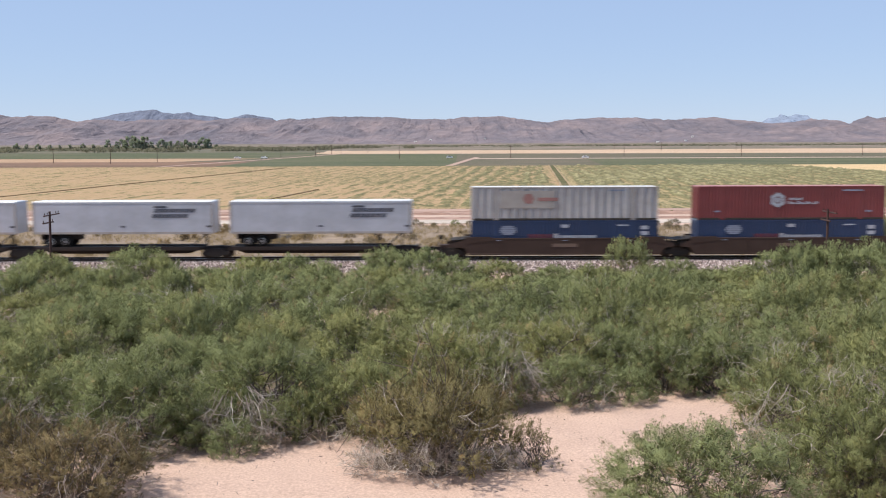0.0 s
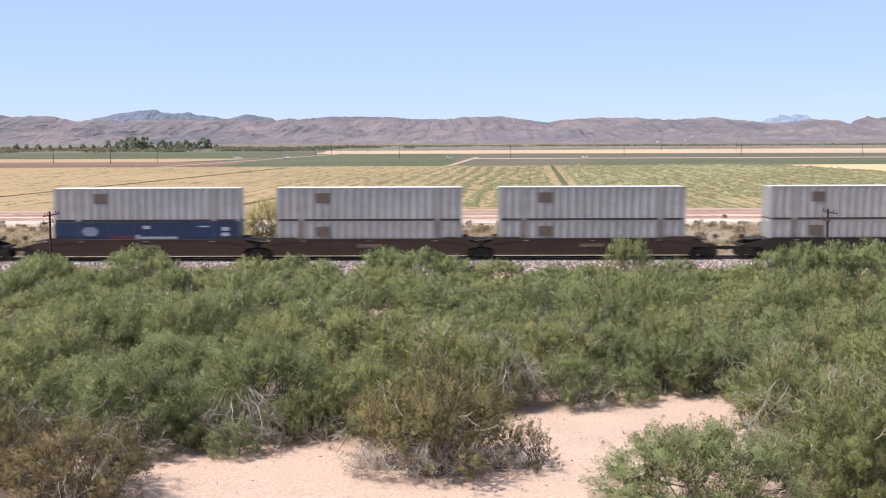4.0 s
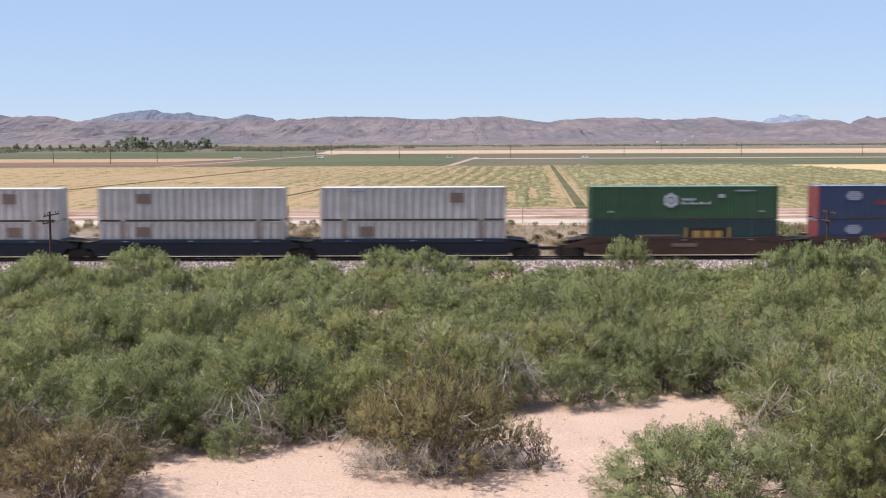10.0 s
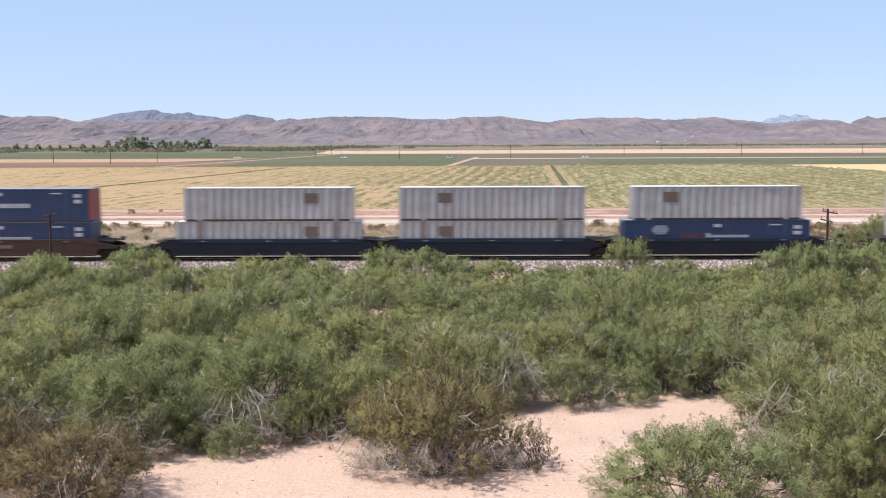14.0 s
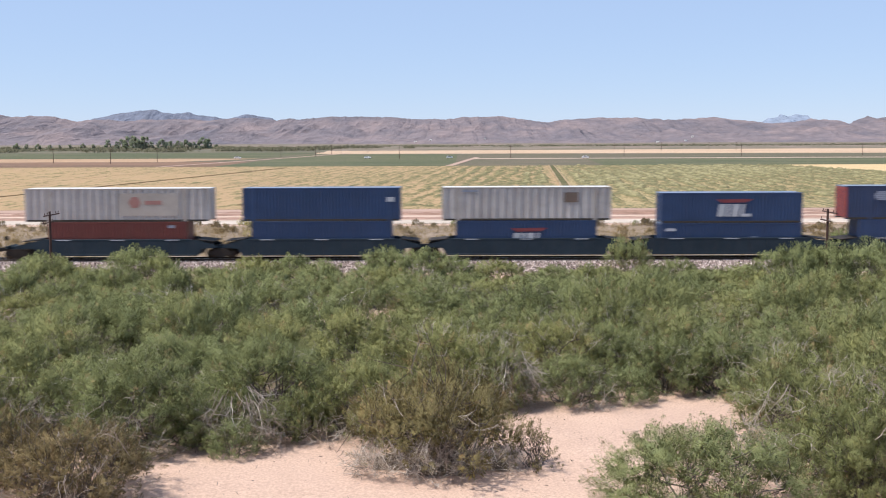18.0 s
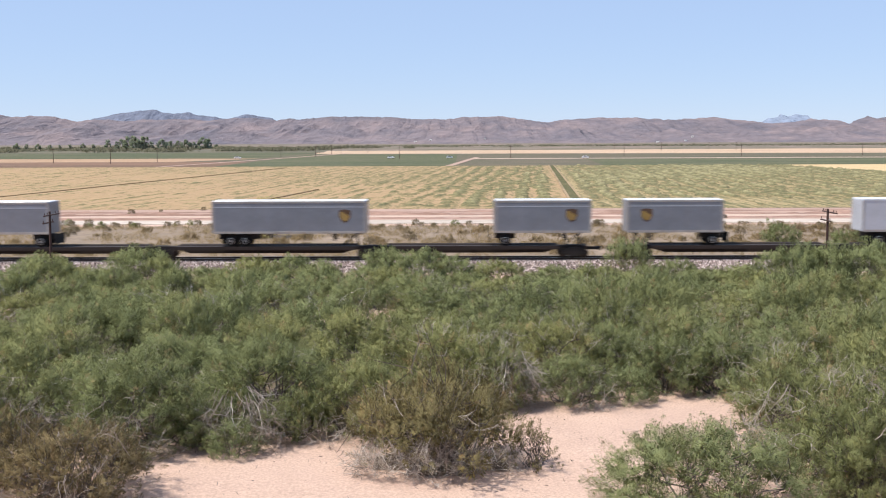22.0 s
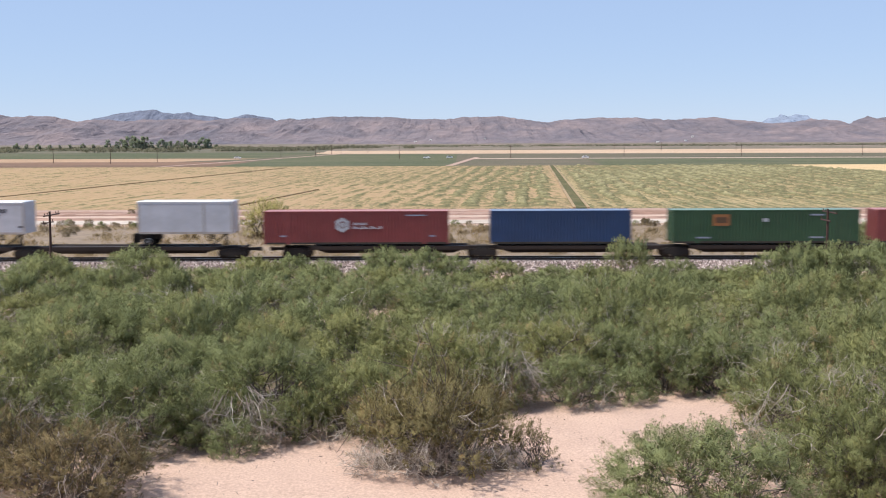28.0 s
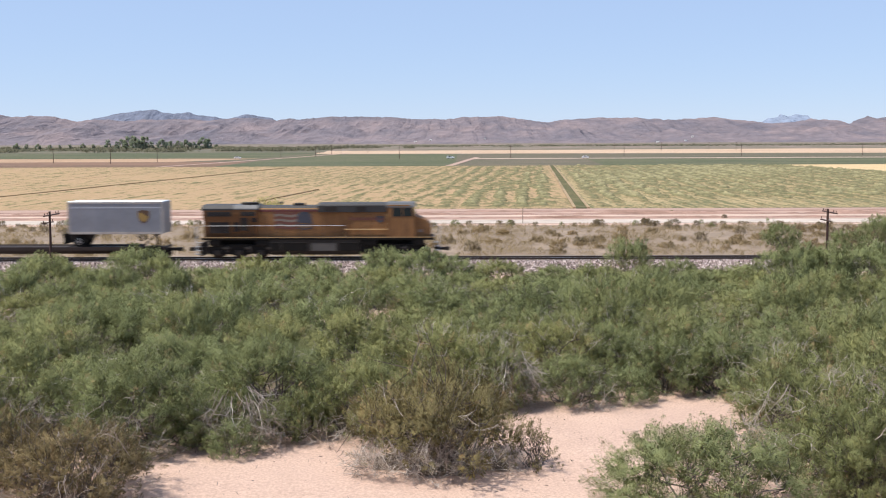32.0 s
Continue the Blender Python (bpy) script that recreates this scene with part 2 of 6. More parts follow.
def crop(name, tan, green, share, streak=(0.02, 0.3), turn=0.0, clump=(0.12, 0.30), soft=0.07, drift=None):
    """Stubble with regrowth in uneven, broken rows."""
    m, nt, ns, lk, bs = graph(name)
    tc, mp = ns.new("ShaderNodeTexCoord"), ns.new("ShaderNodeMapping")
    mp.inputs["Scale"].default_value, mp.inputs["Rotation"].default_value = (streak[0], streak[1], 1), (0, 0, turn)
    lk.new(tc.outputs["Object"], mp.inputs["Vector"])
    rows = noise_node(nt, mp.outputs[0], 1.0, 3, 0.55)
    bits = noise_node(nt, mapped(nt, (clump[0], clump[1], 1)), 1.0, 5, 0.65)
    broad = noise_node(nt, mapped(nt, (0.006, 0.010, 1)), 1.0, 3)
    k, j = ns.new("ShaderNodeMath"), ns.new("ShaderNodeMath")
    k.operation = j.operation = "MULTIPLY_ADD"
    k.inputs[1].default_value, j.inputs[1].default_value = 0.6, 1.0
    q = ns.new("ShaderNodeMath")
    q.operation = "MULTIPLY"
    q.inputs[1].default_value = 0.4
    lk.new(broad, k.inputs[0])
    lk.new(rows, k.inputs[2])
    lk.new(bits, j.inputs[0])
    lk.new(k.outputs[0], j.inputs[2])
    lk.new(j.outputs[0], q.inputs[0])
    if drift:
        sep, mr, ad = ns.new("ShaderNodeSeparateXYZ"), ns.new("ShaderNodeMapRange"), ns.new("ShaderNodeMath")
        lk.new(tc.outputs["Object"], sep.inputs[0])
        lk.new(sep.outputs["X"], mr.inputs["Value"])
        for key, v in zip(("From Min", "From Max", "To Min", "To Max"), drift):
            mr.inputs[key].default_value = v
        lk.new(mr.outputs[0], ad.inputs[0])
        lk.new(q.outputs[0], ad.inputs[1])
        q = ad
    c = ramp(nt, q.outputs[0], [(share, tan), (share + soft, green)])
    grain = ramp(nt, noise_node(nt, mapped(nt, (0.5, 0.5, 1)), 1.0, 5, 0.75), [(0.3, (0.78, 0.78, 0.78)), (0.7, (1.18, 1.18, 1.18))])
    lk.new(mixed(nt, 1.0, c, grain, "MULTIPLY"), bs.inputs["Base Color"])
    bs.inputs["Roughness"].default_value = 0.95
    bs.inputs["Specular IOR Level"].default_value = 0.1
    return m


MOWN = crop("mown_crop_and_stubble", (0.365, 0.250, 0.143), (0.185, 0.155, 0.08), 0.50, (0.8, 0.035), 0.0, (1.4, 0.24), 0.09, (-130, 0, -0.055, 0.0))
MOWN2 = crop("mown_green_crop_rows", (0.36, 0.275, 0.148), (0.142, 0.137, 0.067), 0.47, (0.8, 0.035), 0.0, (1.3, 0.20), 0.09)
GREENFIELD = crop("young_green_crop", (0.128, 0.122, 0.074), (0.086, 0.098, 0.054), 0.48, (0.01, 0.05))
BANK = crop("dry_ditch_bank", (0.34, 0.25, 0.155), (0.25, 0.19, 0.11), 0.5, (0.3, 0.05))
DITCHGREEN = crop("ditch_weeds", (0.15, 0.125, 0.065), (0.085, 0.088, 0.04), 0.46, (0.3, 0.3))
PLOUGHED = crop("ploughed_soil", (0.215, 0.132, 0.092), (0.16, 0.105, 0.075), 0.48, (0.01, 0.05))
FALLOW = crop("fallow_soil", (0.15, 0.125, 0.09), (0.115, 0.105, 0.07), 0.48, (0.01, 0.05))
PALEFIELD = crop("pale_ripe_stubble", (0.50, 0.36, 0.255), (0.43, 0.30, 0.205), 0.5, (0.01, 0.05))
UNDERBRUSH = crop("dark_brush_floor", (0.16, 0.14, 0.10), (0.115, 0.112, 0.08), 0.48, (0.02, 0.02), 0.0, (0.02, 0.04))
STRAW = crop("straw_stubble", (0.41, 0.275, 0.18), (0.35, 0.235, 0.15), 0.5, (0.01, 0.05))
RIPE = crop("ripe_yellow_stubble", (0.56, 0.405, 0.23), (0.49, 0.35, 0.19), 0.5, (0.01, 0.05))
FURROW = crop("dark_furrow_soil", (0.285, 0.20, 0.115), (0.20, 0.145, 0.08), 0.48, (0.3, 0.05))
BRUSH = crop("far_scrub_floor", (0.24, 0.185, 0.15), (0.15, 0.135, 0.095), 0.48, (0.02, 0.02), 0.0, (0.02, 0.04))

sheet("farmland", [(-3800, 83), (3800, 83), (3800, 1300), (-3800, 1300)], FALLOW, "brownish farmland between the fields", 0.015, "ground")
sheet("scrub_verge", [(-900, 7), (900, 7), (900, 50), (-900, 44)], EARTH, "dry brown earth of the verge behind the track", 0.03, "ground")
sheet("dirt_road", [(-900, 50.4), (900, 50.4), (900, 57), (-900, 57)], GREYDIRT, "pale grey gravel service road along the railway", 0.05, "road")
sheet("dirt_bank", [(-900, 57), (900, 57), (900, 82), (-900, 79.6)], DIRT, "bare pinkish dirt strip beside the fields", 0.04, "ground")
sheet("canal_road", [(-900, 62), (900, 63), (900, 66.4), (-900, 65.2)], TRACKDIRT, "packed pale dirt track with wheel ruts", 0.08, "road")
sheet("mown_field", [(-900, 80.2), (19.2, 81.6), (39.0, 364), (-900, 362)], MOWN, "wide mown field of straw stubble and green windrows")
sheet("mown_field", [(22.0, 81.6), (900, 83), (900, 364), (41.6, 364)], MOWN2, "mown field with green and straw windrows")
sheet("ripe_patch", [(138, 362), (143, 262), (420, 262), (420, 362)], RIPE, "pale ripe corner of the mown field", 0.10)
sheet("ploughed_field", [(-900, 362), (-105, 362), (-108, 470), (-900, 470)], PLOUGHED, "dark reddish-brown ploughed field")
sheet("straw_strip", [(-900, 472), (-150, 470), (-120, 560), (-900, 620)], STRAW, "pale straw-coloured field strip")
sheet("green_field", [(-104, 364), (-1, 364), (0, 700), (-112, 720)], GREENFIELD, "flat dark green crop field")
sheet("fallow_field", [(1, 366), (62, 366), (72, 520), (8, 520)], FALLOW, "brownish fallow field between green crops")
sheet("green_field", [(63, 366), (900, 366), (900, 520), (73, 520)], GREENFIELD, "flat dark green crop field")
sheet("farm_road", [(8, 521), (900, 521), (900, 536), (8, 536)], TRACKDIRT, "pale straight farm road between fields", 0.06, "road")
sheet("green_field", [(3, 538), (900, 538), (900, 640), (3, 700)], FALLOW, "flat dark green crop field")
sheet("pale_field", [(-112, 760), (300, 705), (900, 650), (1400, 1180), (-140, 960)], PALEFIELD, "long pale ripe field before the foothills")
sheet("brushland", [(-1200, 880), (-118, 850), (-142, 1100), (-1200, 1100)], UNDERBRUSH, "dark brushy ground beyond the fields", 0.06, "ground")
sheet("green_field", [(-1200, 624), (-122, 564), (-118, 846), (-1200, 876)], GREENFIELD, "flat dark green crop field")
sheet("foothill_scrub", [(-3800, 1060), (-142, 975), (1400, 1200), (3800, 1200), (3800, 2700), (-3800, 2700)], BRUSH, "dusty scrubland at the foot of the mountains", 0.05, "ground")

sheet("farm_track", [(-5.0, 366), (-1.8, 366), (14.2, 575), (10.6, 575)], DIRT, "pale farm track running between the crops", 0.09, "road")
sheet("farm_track", [(-130, 363), (-127, 363), (-103, 590), (-88, 780), (-92, 780), (-107, 590)], DIRT, "pale farm track running between the crops", 0.09, "road")

# low weathered berms along the dirt strip; darker dirt paints their shadow lines
for y0, wide, high, lab in ((60.2, 1.3, 0.30, "low reddish dirt berm beside the service road"), (67.6, 1.6, 0.42, "low reddish dirt berm beside the canal road"), (74.0, 1.2, 0.26, "faint graded ridge in the dirt strip")):
    b = Solid()
    n = 520
    for i in range(n + 1):
        x = -130 + 260 * i / n
        h = high * (0.55 + 0.9 * noise.noise((x * 0.09, y0, 0.0)) + 0.4 * noise.noise((x * 0.6, y0, 3.0)))
        d = 0.5 * noise.noise((x * 0.05, y0, 8.0)) + 0.008 * x
        b.v += [(x, y0 + d - wide, GZ + 0.02), (x, y0 + d - 0.2 * wide, GZ + 0.05 + max(0.0, h)), (x, y0 + d + 0.3 * wide, GZ + 0.05 + max(0.0, h * 0.9)), (x, y0 + d + wide, GZ + 0.02)]
    b.f = [(4 * i + k, 4 * i + 4 + k, 4 * i + 5 + k, 4 * i + 1 + k) for i in range(n) for k in range(3)]
    tagged(part("dirt_berm", b, BERM), lab, "berm", kind="structure")

# irrigation ditch with weedy bottom and pale banks
for nm, x0, x1, x2, x3, m, lab, up in (("ditch_bank", 19.2, 19.7, 39.5, 39.0, BANK, "pale earth bank of the irrigation ditch", 0.25),
                                       ("ditch_bank", 21.5, 22.0, 41.6, 41.1, BANK, "pale earth bank of the irrigation ditch", 0.25),
                                       ("ditch_bed", 19.7, 21.5, 41.1, 39.5, DITCHGREEN, "weedy green bed of the irrigation ditch", 0.12)):
    sheet(nm, [(x0, 81.5), (x1, 81.5), (x2, 364), (x3, 364)], m, lab, up, "ditch")
sheet("furrow", [(-95.6, 118), (-94.4, 118), (-69.3, 340), (-70.9, 340)], FURROW, "dark weedy furrow bank across the stubble", 0.20, "furrow")
sheet("furrow", [(-118.2, 170), (-117.4, 170), (-106.6, 330), (-107.8, 330)], FURROW, "dark furrow across the stubble", 0.06, "furrow")
sheet("furrow", [(-60.4, 150), (-59.8, 150), (-50.2, 300), (-51.0, 300)], FURROW, "dark furrow across the stubble", 0.06, "furrow")
sheet("furrow", [(-38.9, 92), (-38.1, 92), (-31.8, 150), (-32.6, 150)], FURROW, "dark weedy furrow bank across the stubble", 0.22, "furrow")


# ---- mountains ----
def rock(name, lo, hi, scale):
    mid = tuple((a + b) / 2 for a, b in zip(lo, hi))
    return rough_stuff(name, [(0.32, lo), (0.52, mid), (0.66, hi)], scale, 1.0, 5, 0.6, 30.0, stretch=(1, 0.6, 2.6), spread=0.24)


def ridge(name, y0, depth, crest, base_h, label, material, x0, x1, nx=420, ny=26, seed=0.0, rugged=0.35):
    """A range of hills: folded slopes rising from y0 to a crest line."""
    s = Solid()
    for j in range(ny + 1):
        q = j / ny
        for i in range(nx + 1):
            x = x0 + (x1 - x0) * i / nx
            top = crest(x)
            fold = noise.fractal((x * 0.010 + seed, q * 3.0 + seed, seed), 0.8, 2.1, 6) * rugged
            gully = 0.75 * abs(noise.noise((x * 0.007 + 40 * math.sin(seed), q * 1.6, 3.1 + seed))) + 0.55 * abs(noise.noise((x * 0.021 + 9 * seed, q * 2.6, 1.1)))
            up = q ** 1.1 * (1 - 1.5 * (1 - q) * gully) * (1 + fold * (1 - q) * 1.8)
            s.v.append((x, y0 + depth * q + 60 * noise.noise((x * 0.004, q * 3, seed)), GZ - 2 + base_h * 0 + top * max(0.0, up)))
    w = nx + 1
    s.f = [(j * w + i, j * w + i + 1, (j + 1) * w + i + 1, (j + 1) * w + i) for j in range(ny) for i in range(nx)]
    return tagged(part(name, s, material, smooth=False), label, "mountains", kind="structure")


def skyline(points, rough_amp, seed):
    """A crest height for every x, from a few summits and saddles, with small crags."""
    def crest(x):
        for (xa, ha), (xb, hb) in zip(points, points[1:]):
            if xa <= x <= xb:
                k = (x - xa) / (xb - xa)
                k = k * k * (3 - 2 * k)
                return ha + (hb - ha) * k + rough_amp * noise.fractal((x * 0.014, seed, 0.0), 0.55, 2.1, 6)
        return points[0][1] if x < points[0][0] else points[-1][1]
    return crest

# bluish-dark and reddish-light patches paint in shaded and lit relief, with some haze
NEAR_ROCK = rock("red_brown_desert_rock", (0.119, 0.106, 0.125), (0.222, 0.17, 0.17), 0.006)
# aerial haze of the far range and peak is painted into their rock colours
HAZED_FAR_ROCK = rock("hazed_blue_grey_rock", (0.125, 0.14, 0.19), (0.15, 0.163, 0.213), 0.006)
HAZED_PEAK_ROCK = rock("hazed_pale_blue_rock", (0.21, 0.25, 0.33), (0.225, 0.265, 0.345), 0.006)
near_crest = skyline([(-3600, 90), (-2400, 100), (-1619, 106), (-1539, 97), (-1468, 99), (-1338, 80), (-1278, 85), (-1137, 82), (-1017, 87), (-857, 84), (-756, 91), (-636, 83), (-417, 90),
                      (-317, 94), (-98, 81), (121, 92), (320, 73), (588, 86), (776, 77), (885, 84), (1064, 66), (1172, 68), (1215, 72), (1240, 79), (1262, 75), (1300, 75), (1340, 72), (1383, 60), (1405, 72), (1430, 80), (1452, 84), (1475, 78), (1510, 86), (1560, 80), (2400, 90), (3600, 80)], 5.0, 0.4)
far_crest = skyline([(-1900, 20), (-1640, 80), (-1547, 111), (-1437, 130), (-1337, 144), (-1230, 127), (-1157, 131), (-1121, 119), (-988, 104), (-903, 123), (-819, 110), (-740, 80), (-600, 20)], 5.0, 2.4)
peak_crest = skyline([(1240, 30), (1315, 72), (1345, 81), (1384, 99), (1420, 102), (1432, 115), (1443, 110), (1461, 104), (1499, 117), (1520, 112), (1541, 112), (1557, 94), (1600, 70)], 4.0, 5.4)
low_crest = skyline([(-3600, 40), (-1800, 45), (-1500, 52), (-1250, 36), (-1060, 62), (-960, 26), (-800, 22), (-640, 48), (-540, 30), (-380, 40), (-200, 22), (-60, 38), (120, 24), (300, 40), (480, 20), (640, 34), (800, 22), (1000, 40), (1150, 26), (1300, 38), (3600, 40)], 12.0, 7.7)
ridge("mountain_range_far", 4050, 480, far_crest, 0, "desert mountains on the horizon, with blue-grey haze in their colour", HAZED_FAR_ROCK, -1900, -600, 160, 18, 4.1)
ridge("mountain_range_peak", 4200, 480, peak_crest, 0, "jagged desert peak on the horizon, with pale blue haze in its colour", HAZED_PEAK_ROCK, 1240, 1600, 120, 18, 8.3)
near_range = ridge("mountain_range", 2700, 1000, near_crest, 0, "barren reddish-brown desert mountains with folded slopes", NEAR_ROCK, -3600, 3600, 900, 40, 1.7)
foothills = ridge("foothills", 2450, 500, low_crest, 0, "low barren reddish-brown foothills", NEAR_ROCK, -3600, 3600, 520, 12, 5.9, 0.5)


# ---- plants ----
def blades(rng, centres, dirs, per, reach, spread_r, length, width, faces=None):
    """Small leaf blades along twigs that start at centres and point along dirs; four corners each."""
    n = len(centres) * per
    c, d = np.repeat(centres, per, 0), np.repeat(dirs, per, 0)
    along = rng.random((n, 1)) * reach
    p = c + d * along + rng.normal(0, 1, (n, 3)) * spread_r * (0.5 + 0.7 * (1 - along / reach))
    a = d * 0.7 + rng.normal(0, 0.65, (n, 3))
    a /= np.linalg.norm(a, axis=1, keepdims=True)
    turned = rng.normal(0, 0.55, (n, 3)) + np.array([-0.2, -0.15, 0.6])
    if faces is not None:
        turned = np.repeat(faces, per, 0) + rng.normal(0, 0.32, (n, 3)) + np.array([-0.05, 0, 0.12])
    b = np.cross(a, turned)
    b /= np.linalg.norm(b, axis=1, keepdims=True) + 1e-9
    ln, wd = length * rng.uniform(0.6, 1.3, (n, 1)), width * rng.uniform(0.6, 1.3, (n, 1))
    q = np.stack([p, p + a * ln * 0.5 + b * wd * 0.5, p + a * ln, p + a * ln * 0.5 - b * wd * 0.5], 1)
    return q.reshape(-1, 3)


def blade_mesh(name, verts, material):
    n = len(verts) // 4
    me = bpy.data.meshes.new(name)
    me.vertices.add(4 * n)
    me.vertices.foreach_set("co", verts.astype(np.float32).ravel())
    me.loops.add(4 * n)
    me.loops.foreach_set("vertex_index", np.arange(4 * n, dtype=np.int32))
    me.polygons.add(n)
    me.polygons.foreach_set("loop_start", np.arange(0, 4 * n, 4, dtype=np.int32))
    me.update()
    me.validate()
    me.materials.append(material)
    return me


def sprig_mesh(name, tips, normals, material):
    """Slender three-cornered leaves, shaded by the way their spray faces."""
    n = len(tips) // 3
    me = bpy.data.meshes.new(name)
    me.vertices.add(3 * n)
    me.vertices.foreach_set("co", tips.astype(np.float32).ravel())
    me.loops.add(3 * n)
    me.loops.foreach_set("vertex_index", np.arange(3 * n, dtype=np.int32))
    me.polygons.add(n)
    me.polygons.foreach_set("loop_start", np.arange(0, 3 * n, 3, dtype=np.int32))
    me.polygons.foreach_set("use_smooth", np.ones(n, dtype=bool))
    me.update()
    me.normals_split_custom_set_from_vertices(normals.astype(np.float32))
    me.materials.append(material)
    return me


def unit(a):
    return a / (np.linalg.norm(a, axis=1, keepdims=True) + 1e-9)


def sprays(rng, roots, axes, faces, per, reach, fat, length, width, droop=0.0):
    """Feathery sprays: leaves crowd round a curved axis that starts at each root; fat: the spray's widest radius."""
    n = len(roots) * per
    size = np.repeat(rng.uniform(0.6, 1.35, (len(roots), 1)), per, 0)
    r, d, f = np.repeat(roots, per, 0), np.repeat(axes, per, 0), np.repeat(faces, per, 0)
    q = rng.random((n, 1)) ** 0.8
    out = rng.normal(0, 1, (n, 3))
    out = unit(out - d * np.sum(out * d, 1, keepdims=True))
    swell = np.sin(np.pi * (0.18 + 0.82 * q)) ** 0.8
    p = r + d * q * reach * size + out * fat * size * swell * rng.random((n, 1)) ** 0.6
    p[:, 2:] -= droop * q * q * reach
    a = unit(d * 0.9 + out * 0.55 + rng.normal(0, 0.28, (n, 3)))
    nrm = unit(f * 0.8 + out * 0.26 + d * 0.2 + np.array([0, 0, 0.25]) + rng.normal(0, 0.08, (n, 3)))
    b = unit(np.cross(nrm, a) + rng.normal(0, 0.12, (n, 3)))
    ln, wd = length * rng.uniform(0.65, 1.35, (n, 1)), width * rng.uniform(0.7, 1.3, (n, 1))
    tri = np.stack([p - b * wd * 0.5, p + b * wd * 0.5, p + a * ln], 1)
    flip = np.sum(np.cross(tri[:, 1] - tri[:, 0], tri[:, 2] - tri[:, 0]) * nrm, 1) < 0
    tri[flip] = tri[flip][:, [1, 0, 2]]
    return tri.reshape(-1, 3), np.repeat(nrm, 3, 0)


def bush_meshes(seed, wide, high, stems, tufts, per, length, width, leafmat, woodmat, shoot=0.6, blobs=7, sides=4, skirt=0.3, plume=1.0, lift=0.0, cone=0.0, slim=1.0, dry=0.025, clump=1.0):
    """Branches and crown of one shrub of that width and height: stems fan out from the root, twigs end in feathery sprays."""
    rng = np.random.default_rng(seed)
    lobes = []
    for k in range(blobs):
        a, e = k * 2.4 + rng.uniform(-0.5, 0.5), math.asin(min(0.98, (k + 0.5) / blobs * rng.uniform(0.85, 1.1)))
        lr = wide * rng.uniform(0.10, 0.21) * clump
        lh = high * rng.uniform(0.13, 0.24) * clump
        rr = (wide * 0.5 - lr) * math.cos(e) * rng.uniform(0.75, 1.12)
        lobes.append((rr * math.cos(a), rr * math.sin(a), lift * high + lh * 0.9 + (high * (1 - lift) - 2.0 * lh) * math.sin(e) * rng.uniform(0.8, 1.15), lr, lh))
    lobes = [(a, b, c * (1 - cone * math.hypot(a, b) / (wide * 0.5)), d, e) for a, b, c, d, e in lobes]
    wood = Solid()
    for k in range(stems):
        lx, ly, lz, lr, lh = lobes[k % blobs]
        end = Vector((lx + rng.normal(0, lr * 0.3), ly + rng.normal(0, lr * 0.3), lz + rng.normal(0, lh * 0.2)))
        root = Vector((rng.normal(0, 0.12 * wide * 0.5), rng.normal(0, 0.12 * wide * 0.5), -0.15))
        bend = Vector(rng.normal(0, 0.10 * wide, 3))
        pts = [root.lerp(end, q) + bend * (q * (1 - q) * 1.6) + Vector(rng.normal(0, 0.03 * wide, 3)) * (q > 0) for q in (0, 0.3, 0.6, 0.85, 1.0)]
        r0 = 0.012 * high * rng.uniform(0.7, 1.5)
        wood.tube(pts, [r0, r0 * 0.8, r0 * 0.6, r0 * 0.4, r0 * 0.2], sides)
        for m in range(5):
            s = pts[2].lerp(pts[4], rng.random())
            e = s + Vector(rng.normal(0, 0.6, 3)) * lr + Vector((0, 0, 0.35 * lr))
            wood.tube([s, s.lerp(e, 0.5) + Vector(rng.normal(0, 0.06, 3)) * wide * 0.3, e], [r0 * 0.4, r0 * 0.26, r0 * 0.1], 3)
    share = np.array([d * e for a, b, c, d, e in lobes])
    share /= share.sum()
    cs, ds, fs = [], [], []
    for k in range(tufts):
        lx, ly, lz, lr, lh = lobes[int(rng.choice(blobs, p=share))]
        d = rng.normal(0, 1, 3)
        d /= np.linalg.norm(d)
        if d[2] < -0.3 and rng.random() > 0.3:
            d[2] = abs(d[2])
        rr = rng.uniform(0.55, 0.95)
        p = np.array([lx + d[0] * lr * rr, ly + d[1] * lr * rr, max(0.2 * high * rng.random() + 0.05, lz + d[2] * lh * rr)])
        o = p - np.array([0, 0, high * 0.2])
        o = o / np.linalg.norm(o) * 0.6 + d * 0.55 + np.array([0, 0, shoot * rng.uniform(0.3, 1.2)]) + rng.normal(0, 0.25, 3)
        cs.append(p)
        ds.append(o / np.linalg.norm(o))
        fs.append(d)
    for k in range(int(tufts * skirt)):
        a, q = rng.uniform(0, math.tau), rng.uniform(0.55, 0.98)
        cs.append(np.array([wide * 0.42 * q * math.cos(a), wide * 0.42 * q * math.sin(a), high * rng.uniform(0.02, 0.34) * (1.25 - q) + 0.05]))
        o = np.array([math.cos(a), math.sin(a), rng.uniform(0.2, 1.2)]) + rng.normal(0, 0.3, 3)
        ds.append(o / np.linalg.norm(o))
        fs.append(np.array([math.cos(a), math.sin(a), 0.3]))
    withered = np.repeat(rng.random(len(cs)) < dry, per)
    v, nv = sprays(rng, np.array(cs), np.array(ds), np.array(fs), per, (0.09 * high + 0.22) * plume, (0.030 * high + 0.095) * plume * slim, length, width)
    # dense inner foliage that keeps the lobes from being seen through
    ic, idr = [], []
    for lx, ly, lz, lr, lh in lobes:
        for k in range(26):
            d = rng.normal(0, 1, 3)
            d = d / np.linalg.norm(d) * rng.uniform(0.05, 0.6)
            ic.append([lx + d[0] * lr, ly + d[1] * lr, max(0.1, lz - 0.15 * lh + d[2] * lh)])
            idr.append(d)
